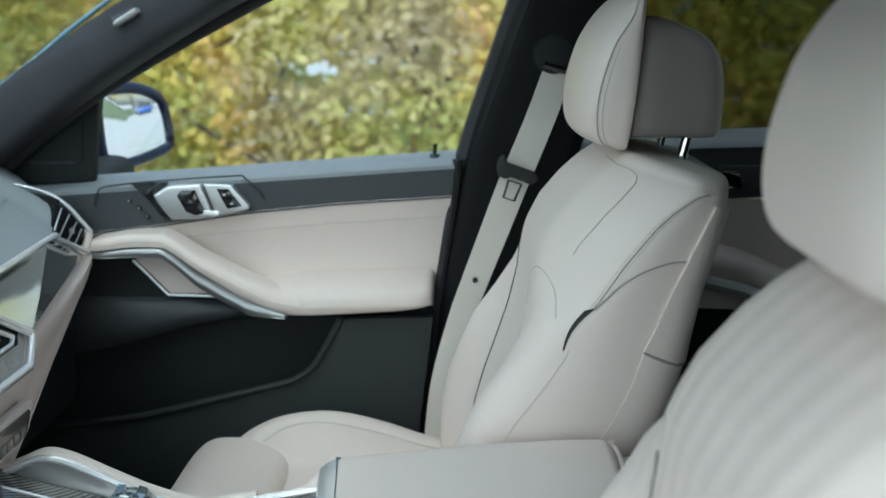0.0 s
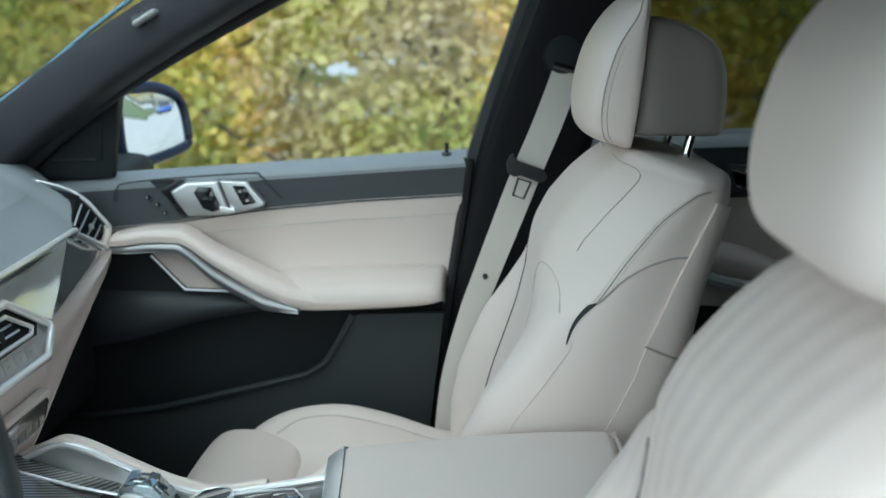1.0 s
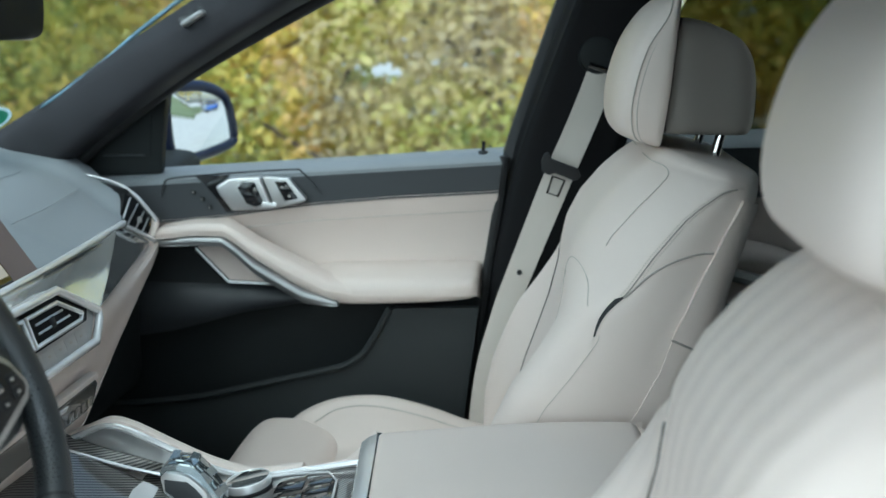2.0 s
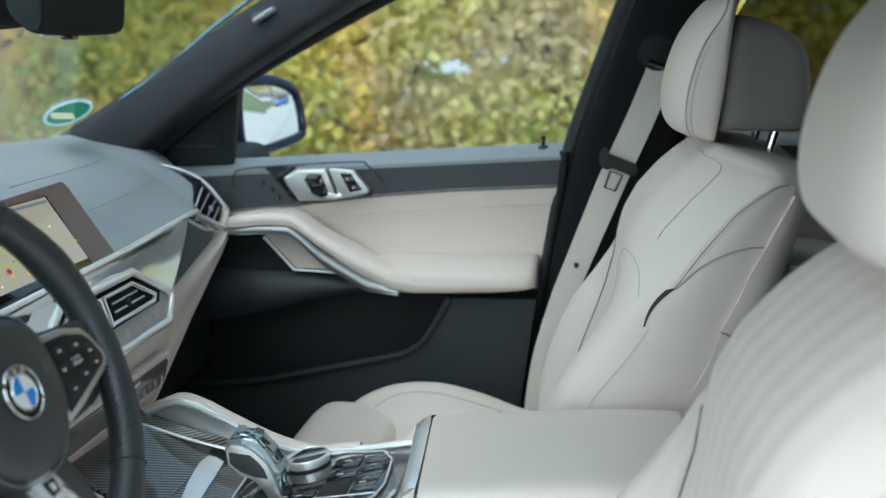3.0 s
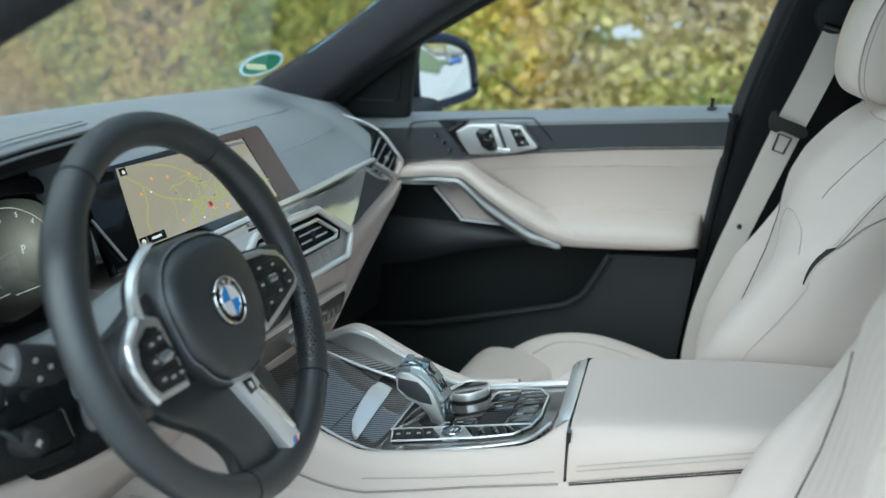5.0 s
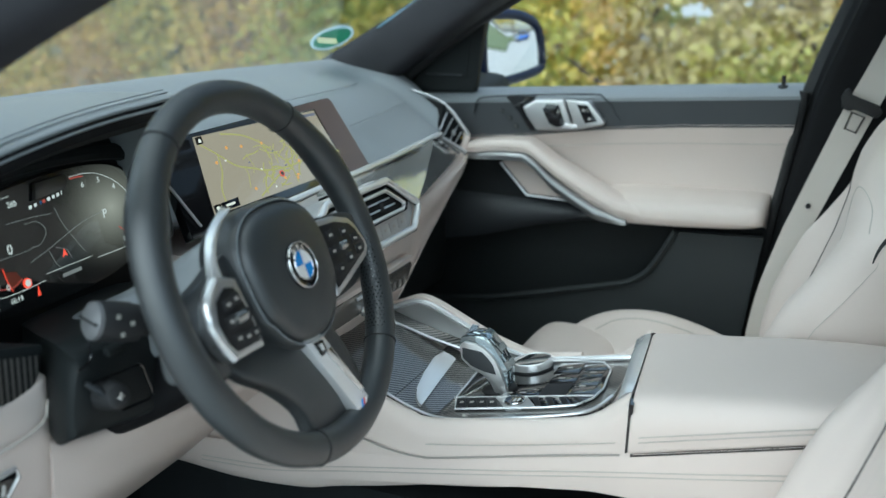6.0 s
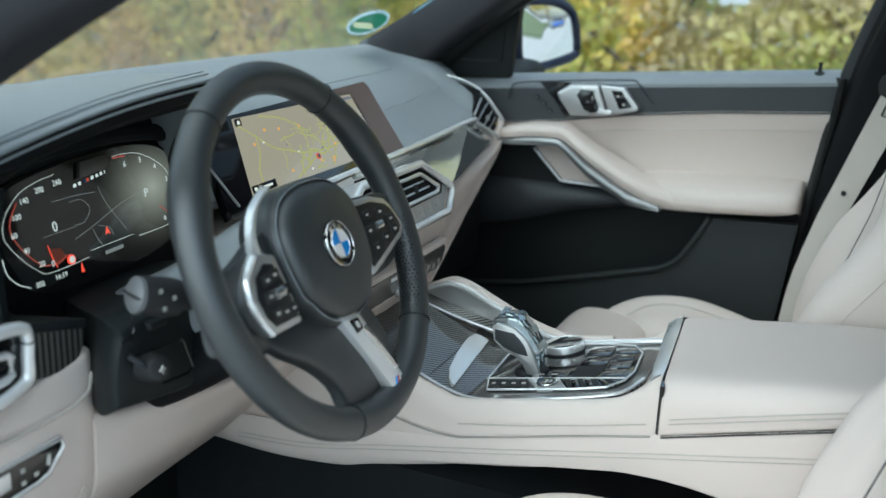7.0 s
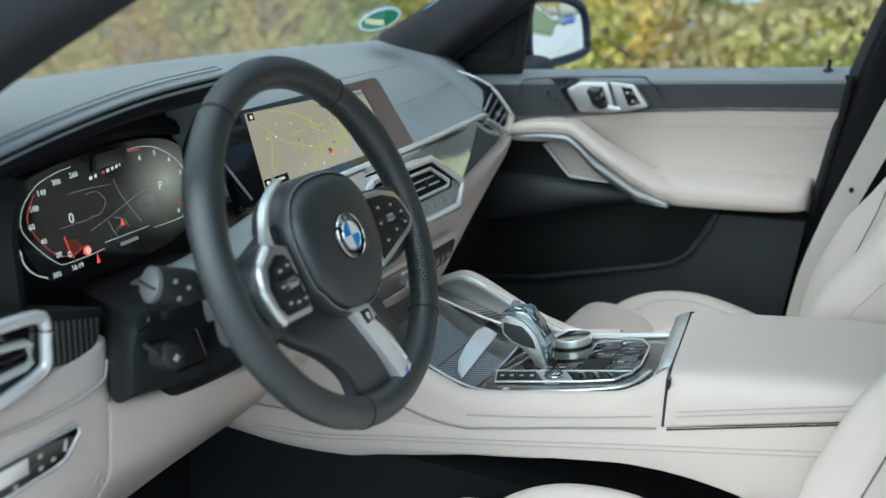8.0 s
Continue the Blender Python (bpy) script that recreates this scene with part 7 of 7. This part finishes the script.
def lid():
    rings = []
    for x, s, zt in ((0.279, 0.97, 0.856), (0.283, 1.0, 0.862), (0.35, 1.0, 0.873), (0.45, 1.0, 0.886), (0.54, 1.0, 0.892), (0.562, 1.0, 0.889), (0.572, 0.97, 0.872)):
        w = 0.128 * s
        zb = 0.794 + (x - 0.28) * 0.27
        half = ((0.0, zt + 0.002), (0.6 * w, zt + 0.001), (0.86 * w, zt - 0.003), (0.96 * w, zt - 0.016), (w, zt - 0.034), (w, zb + 0.010), (0.985 * w, zb + 0.002), (0.9 * w, zb))
        rings.append([V((x - 0.022 * max(0.0, 1 - (x - 0.279) / 0.12) * (y / 0.256 + 0.5), y, z)) for y, z in list(half) + [(0, zb)] + [(-y, z) for y, z in half[:0:-1]]])
    return smooth_loft(rings, 90, 50)


part("lid", lid(), LEATHER, console, "padded ivory armrest lid")
for dz in (0.0, 0.006):
    part("lid_stitching", tube([(lerp(0.288, 0.61, k / 20), -0.1293, 0.812 + dz + 0.27 * (lerp(0.288, 0.61, k / 20) - 0.288)) for k in range(21)], 0.0009, 5), THREAD, console, "double stitched line")
part("lid_gap", slab([V((0.273, -0.1235, 0.854)), V((0.2785, -0.1235, 0.854)), V((0.257, 0.1235, 0.854)), V((0.251, 0.1235, 0.854))], 0.09, out=(0, 0, 1)), BLACK, console, "dark joint before the lid")
part("lid_gap", slab([V((0.28, -0.1272, 0.7915)), V((0.62, -0.1272, 0.884)), V((0.62, -0.1272, 0.889)), V((0.28, -0.1272, 0.7955))], 0.02), BLACK, console, "dark joint under the lid")
bar_rows = [(-0.096, 0.2705, 0.858, 0.256, 0.848), (-0.085, 0.2715, 0.864, 0.256, 0.854), (-0.03, 0.267, 0.865, 0.250, 0.855), (0.04, 0.261, 0.864, 0.243, 0.853), (0.100, 0.2545, 0.862, 0.236, 0.850), (0.106, 0.2535, 0.858, 0.236, 0.846)]
part("front_bar", sheet([[V((x1, y, z1 - 0.012)), V((x1, y, z1)), V((lerp(x0, x1, 0.5), y, lerp(z0, z1, 0.5) + 0.002)), V((x0, y, z0)), V((x0 - 0.004, y, z0 - 0.016))] for y, x1, z1, x0, z0 in bar_rows], 0.006, (-0.5, 0, 1)), CHROME, console, "satin chrome bar across the lid front")
part("lid_piping", tube(cr([V((0.566, -0.118, 0.872)), V((0.570, -0.10, 0.882)), V((0.571, 0.0, 0.885)), V((0.570, 0.10, 0.882)), V((0.566, 0.118, 0.872))], 30), 0.003, 8), LEATHER, console, "piped rear edge of the lid")
# carbon panel and its chrome edge
NEAR = ((-0.16, -0.094), (-0.05, -0.094), (0.0, -0.095), (0.052, -0.102), (0.146, -0.098), (0.207, -0.086), (0.226, -0.066), (0.236, -0.03))


def panel_grid(x0, x1, y1, d, n=40, thick=0.006):
    rings = []
    for k in range(n + 1):
        x = lerp(x0, x1, k / n)
        y0 = interp(NEAR, x)[0]
        rings.append([cpt(x, lerp(y0, y1, j / 6), d) for j in range(7)])
    return sheet(rings, thick, (0, 0, 1))


part("carbon_panel", panel_grid(-0.035, 0.236, 0.107, 0.001), CARBON, console, "lacquered carbon fibre panel")
near_edge = cr([cpt(x, y - 0.0012, 0.003) for x, y in NEAR[1:]], 50)
part("panel_edge", tube(near_edge, 0.0026, 8, flat=0.7), CHROME, console, "bright chrome panel edge")
part("panel_edge", tube([cpt(x, 0.1105, 0.004) for x in (0.05, 0.10, 0.15, 0.20, 0.236)], 0.004, 8, flat=0.7), CHROME, console, "bright chrome panel edge")
GEAR = [(0.032, -0.032), (0.026, 0.080), (0.030, 0.092), (0.042, 0.100), (0.147, 0.100), (0.197, 0.090), (0.213, 0.060), (0.219, -0.010), (0.214, -0.042), (0.198, -0.064), (0.16, -0.071), (0.046, -0.073)]
part("gear_panel", slab([cpt(x, y, 0.003) for x, y in GEAR], 0.006, 0.001), BLACK, console, "gloss black gear panel")
part("gear_frame", tube([cpt(x, y, 0.0040) for x, y in GEAR], 0.0017, 8, True), CHROME, console, "chrome gear panel frame")
part("key_rail", tube([cpt(x, -0.0345, 0.0048) for x in (0.030, 0.08, 0.14, 0.213)], 0.0012, 6), CHROME, console, "fine chrome line")
# row of keys along the near edge
for k in range(4):
    x0 = 0.032 + 0.0135 * k
    part("drive_key", slab([cpt(x0 + 0.014, -0.066, 0.0048), cpt(x0 + 0.0265, -0.066, 0.0048), cpt(x0 + 0.015, -0.038, 0.0048), cpt(x0 + 0.003, -0.038, 0.0048)], 0.005, 0.001), RUBBER, console, "black drive mode key")
    part("key_mark", slab([cpt(x0 + 0.013, -0.055, 0.0052), cpt(x0 + 0.018, -0.055, 0.0052), cpt(x0 + 0.017, -0.049, 0.0052), cpt(x0 + 0.012, -0.049, 0.0052)], 0.0006), MARK, console, "pale symbol bar")
part("key_strip", slab([cpt(x, y, 0.0022) for x, y in ((0.046, -0.070), (0.108, -0.071), (0.088, -0.036), (0.032, -0.036))], 0.004, 0.001), BLACK, console, "black key strip")
start = part("start_plate", slab([cpt(x, y, 0.0050) for x, y in ((0.112, -0.073), (0.150, -0.070), (0.128, -0.034), (0.086, -0.034))], 0.006, 0.001), TRIMGREY, console, "grey plate of the start key")
part("start_key", tube([cpt(0.118, -0.053, 0.004), cpt(0.118, -0.053, 0.0075)], 0.0125, 24), BLACK, start, "round black start key")
part("start_ring", tube([cpt(0.118 + 0.0125 * math.cos(k * math.pi / 12), -0.053 + 0.0125 * math.sin(k * math.pi / 12), 0.007) for k in range(24)], 0.0011, 6, True), BRIGHT, start)
for k in range(3):
    part("start_mark", slab([cpt(0.1115 + 0.005 * k, -0.057, 0.0080), cpt(0.1145 + 0.005 * k, -0.057, 0.0080), cpt(0.1145 + 0.005 * k, -0.048, 0.0080), cpt(0.1115 + 0.005 * k, -0.048, 0.0080)], 0.0005), CHROME, start, "pale bar of writing")
for k in range(7):
    x0 = 0.136 + 0.0088 * k
    y1 = -0.038
    y0 = -0.064 if k < 5 else -0.056
    part("assist_key", slab([cpt(x0 + 0.012, y0, 0.0050), cpt(x0 + 0.0195, y0, 0.0050), cpt(x0 + 0.0075, y1, 0.0050), cpt(x0, y1, 0.0050)], 0.004, 0.001), BLACK if k % 2 else RUBBER, console, "narrow key")
# black touch fields and keys behind the knob
for x0, x1, y0, y1, m in ((0.141, 0.176, -0.030, 0.012, RUBBER), (0.141, 0.176, 0.016, 0.048, BLACK), (0.138, 0.172, 0.052, 0.090, BLACK), (0.180, 0.208, -0.028, 0.000, KEYGLOSS), (0.180, 0.208, 0.003, 0.031, KEYGLOSS), (0.178, 0.206, 0.034, 0.056, BLACK), (0.178, 0.206, 0.059, 0.082, KEYGLOSS), (0.092, 0.136, -0.032, -0.008, BLACK)):
    part("touch_field", slab([cpt(x0, y0, 0.0046), cpt(x1, y0, 0.0046), cpt(x1, y1, 0.0046), cpt(x0, y1, 0.0046)], 0.004, 0.0012), m, console, "gloss key field")
for x, y in ((0.19, 0.0), (0.192, 0.05), (0.155, 0.07), (0.155, 0.03), (0.10, -0.02), (0.118, -0.02)):
    part("key_mark", slab([cpt(x - 0.004, y - 0.0015, 0.0052), cpt(x + 0.004, y - 0.0015, 0.0052), cpt(x + 0.004, y + 0.0015, 0.0052), cpt(x - 0.004, y + 0.0015, 0.0052)], 0.0006), MARK, console, "pale symbol bar")

knob = thing("rotary_knob", cpt(0.102, 0.080, 0.004), "round satin chrome control knob with glossy touch top", "control knob")
kn = V((-0.21, 0, 1)).normalized()
kc = cpt(0.102, 0.080, 0.0)
kx = V((1, 0, 0.21)).normalized()


def kring(r, h, n=48):
    return [kc + kn * h + (kx * math.cos(k * 2 * math.pi / n) + V((0, 1, 0)) * math.sin(k * 2 * math.pi / n)) * r for k in range(n)]


part("knob_foot", loft([kring(0.029, 0), kring(0.0285, 0.003), kring(0.0265, 0.005)]), RUBBER, knob, "black foot")
part("knob_ring", loft([kring(0.0260, 0.004), kring(0.0278, 0.005), kring(0.0284, 0.012), kring(0.0278, 0.0146), kring(0.0264, 0.0154), kring(0.0254, 0.0144)]), CHROME, knob, "satin chrome ring")
part("knob_top", loft([kring(0.0256, 0.0128), kring(0.0254, 0.0146), kring(0.015, 0.0150), kring(0.003, 0.0151)]), KNOBSKY, knob, "glossy touch top, coloured pale for mirrored sky")

# crystal gear selector leaning forward
lever = thing("gear_selector", cpt(0.078, -0.005, 0.004), "crystal and chrome gear selector", "gear selector")


LEVER = ((0.0294, 0.8466), (0.0347, 0.8524), (0.0480, 0.8522), (0.0611, 0.8494), (0.0715, 0.8420), (0.0795, 0.8339), (0.0876, 0.8172), (0.0985, 0.7920), (0.0841, 0.7855), (0.0736, 0.8031), (0.0626, 0.8122), (0.0463, 0.8177), (0.0328, 0.8288))
INSET = ((0.0338, 0.8450), (0.0603, 0.8435), (0.0700, 0.8355), (0.0765, 0.8279), (0.0815, 0.8155), (0.0651, 0.8168), (0.0480, 0.8215), (0.0345, 0.8310))
CUT = ((0.0250, 0.8450), (0.0277, 0.8563), (0.0355, 0.8617), (0.0500, 0.8622), (0.0637, 0.8613), (0.0760, 0.8480), (0.0862, 0.8335), (0.0949, 0.8215), (0.0976, 0.7937), (0.0895, 0.7839), (0.0790, 0.7950), (0.0640, 0.8130), (0.0330, 0.8290))


def lever_plate(pts, y0, y1, bevel, grow=1.0):
    """A plate of the selector's side outline between two places across the car."""
    m = V((sum(p[0] for p in pts) / len(pts), 0, sum(p[1] for p in pts) / len(pts)))
    ring = [m + (V((x, 0, z)) - m) * grow for x, z in pts]
    return bevelled(loft([[p + V((0, y1, 0)) for p in ring], [p + V((0, y0, 0)) for p in ring]]), bevel, 2)


grip = part("grip", lever_plate(CUT, -0.0150, 0.018, 0.0045), CRYSTAL, lever, "cut crystal grip")
part("grip_frame", lever_plate(LEVER, -0.0220, -0.0140, 0.0016), HANDLEMETAL, grip, "satin chrome grip frame")
part("grip_side", lever_plate(INSET, -0.0228, -0.0190, 0.0008), DARK, grip, "dark leather grip side")
for k, (x, z, tilt) in enumerate(((0.038, 0.8605, 0), (0.049, 0.8610, 4), (0.060, 0.8595, 18), (0.0695, 0.8530, 44), (0.0775, 0.8440, 52), (0.0850, 0.8335, 54), (0.0915, 0.8245, 60), (0.0945, 0.8120, 82))):
    part("crystal_facet", rbox((x, 0.001, z), (0.0105, 0.029 - 0.001 * k, 0.0030), 0.0008, Euler((radians(14 * (-1) ** k), radians(tilt), 0)).to_matrix(), 1), CRYSTAL, grip, "bright cut facet")
part("selector_gaiter", loft([[cpt(0.082 + r * math.cos(k * math.pi / 12), -0.004 + 0.8 * r * math.sin(k * math.pi / 12), h) for k in range(24)] for r, h in ((0.024, 0.003), (0.022, 0.007), (0.015, 0.010))]), RUBBER, lever, "black collar")

# roller tray cover, chrome bar, side rails
part("tray_bar", sheet([[cpt(x0, y, 0.005), cpt(lerp(x0, x1, 0.5), y, 0.0055), cpt(x1, y, 0.004)] for y, x0, x1 in ((-0.082, 0.000, 0.004), (-0.072, -0.008, 0.003), (-0.050, -0.017, 0.001), (0.0, -0.027, -0.004), (0.050, -0.033, -0.008), (0.076, -0.030, -0.011))], 0.006, (0, 0, 1)), CHROME, console, "satin chrome bar of the tray cover")
part("tray_cover", panel_grid(-0.16, -0.030, 0.080, 0.003), CARBON, console, "carbon fibre tray cover")
for s in (1,):
    rr = []
    for x, zt, zb in ((-0.21, 0.815, 0.74), (-0.15, 0.832, 0.75), (-0.115, 0.846, 0.752), (-0.085, 0.858, 0.753), (-0.055, 0.853, 0.753), (-0.012, 0.835, 0.757), (0.035, 0.816, 0.765), (0.07, 0.806, 0.775), (0.10, 0.802, 0.782), (0.16, 0.812, 0.795)):
        k = 1.0 if s > 0 else 0.55
        zt = lerp(zb + 0.012, zt, k)
        rr.append([V((x, s * y, z)) for y, z in ((0.108, zb), (0.107, lerp(zb, zt, 0.6)), (0.1085, zt - 0.005), (0.112, zt), (0.119, zt + 0.0005), (0.125, zt - 0.006), (0.128, lerp(zb, zt, 0.5)), (0.127, zb - 0.01))])
    part("side_rail", smooth_loft(rr, 36, 50), LEATHER, console, "ivory leather side rail")
    line = [(-0.21, 0.806), (-0.15, 0.824), (-0.10, 0.847), (-0.08, 0.851), (-0.055, 0.846), (-0.012, 0.828), (0.035, 0.808), (0.07, 0.797), (0.10, 0.795), (0.16, 0.806), (0.235, 0.822)]
    if s > 0:
        part("rail_chrome", tube(cr([V((x, 0.1055, z)) for x, z in line], 60), 0.0042, 8), CHROME, console, "satin chrome rail edge")
        part("rail_panel", sheet([[V((x, 0.1065, lerp(min(ctop(x), z - 0.004), z, f))) for f in (0, 0.5, 1)] for x, z in line], 0.002, (0, -1, 0)), HANDLEMETAL, console, "satin grey inner rail side")
        ledge_line = [V((-0.15, 0.072, 0.838)), V((-0.10, 0.078, 0.822)), V((-0.05, 0.084, 0.807)), V((-0.008, 0.092, 0.796)), V((0.025, 0.102, 0.784))]
        wall_line = [V((-0.15, 0.1055, 0.842)), V((-0.10, 0.1055, 0.825)), V((-0.05, 0.1055, 0.813)), V((-0.008, 0.1055, 0.803)), V((0.025, 0.1055, 0.788))]
        part("tray_edge", tube(cr(ledge_line, 24), 0.0022, 8), CHROME, console, "chrome tray edge")
        part("tray_side", sheet([[p, lerp(p, q, 0.5), q] for p, q in zip(cr(ledge_line, 20), cr(wall_line, 20))], 0.004, (0, 0, 1)), CARBON, console, "raised carbon edge of the tray")
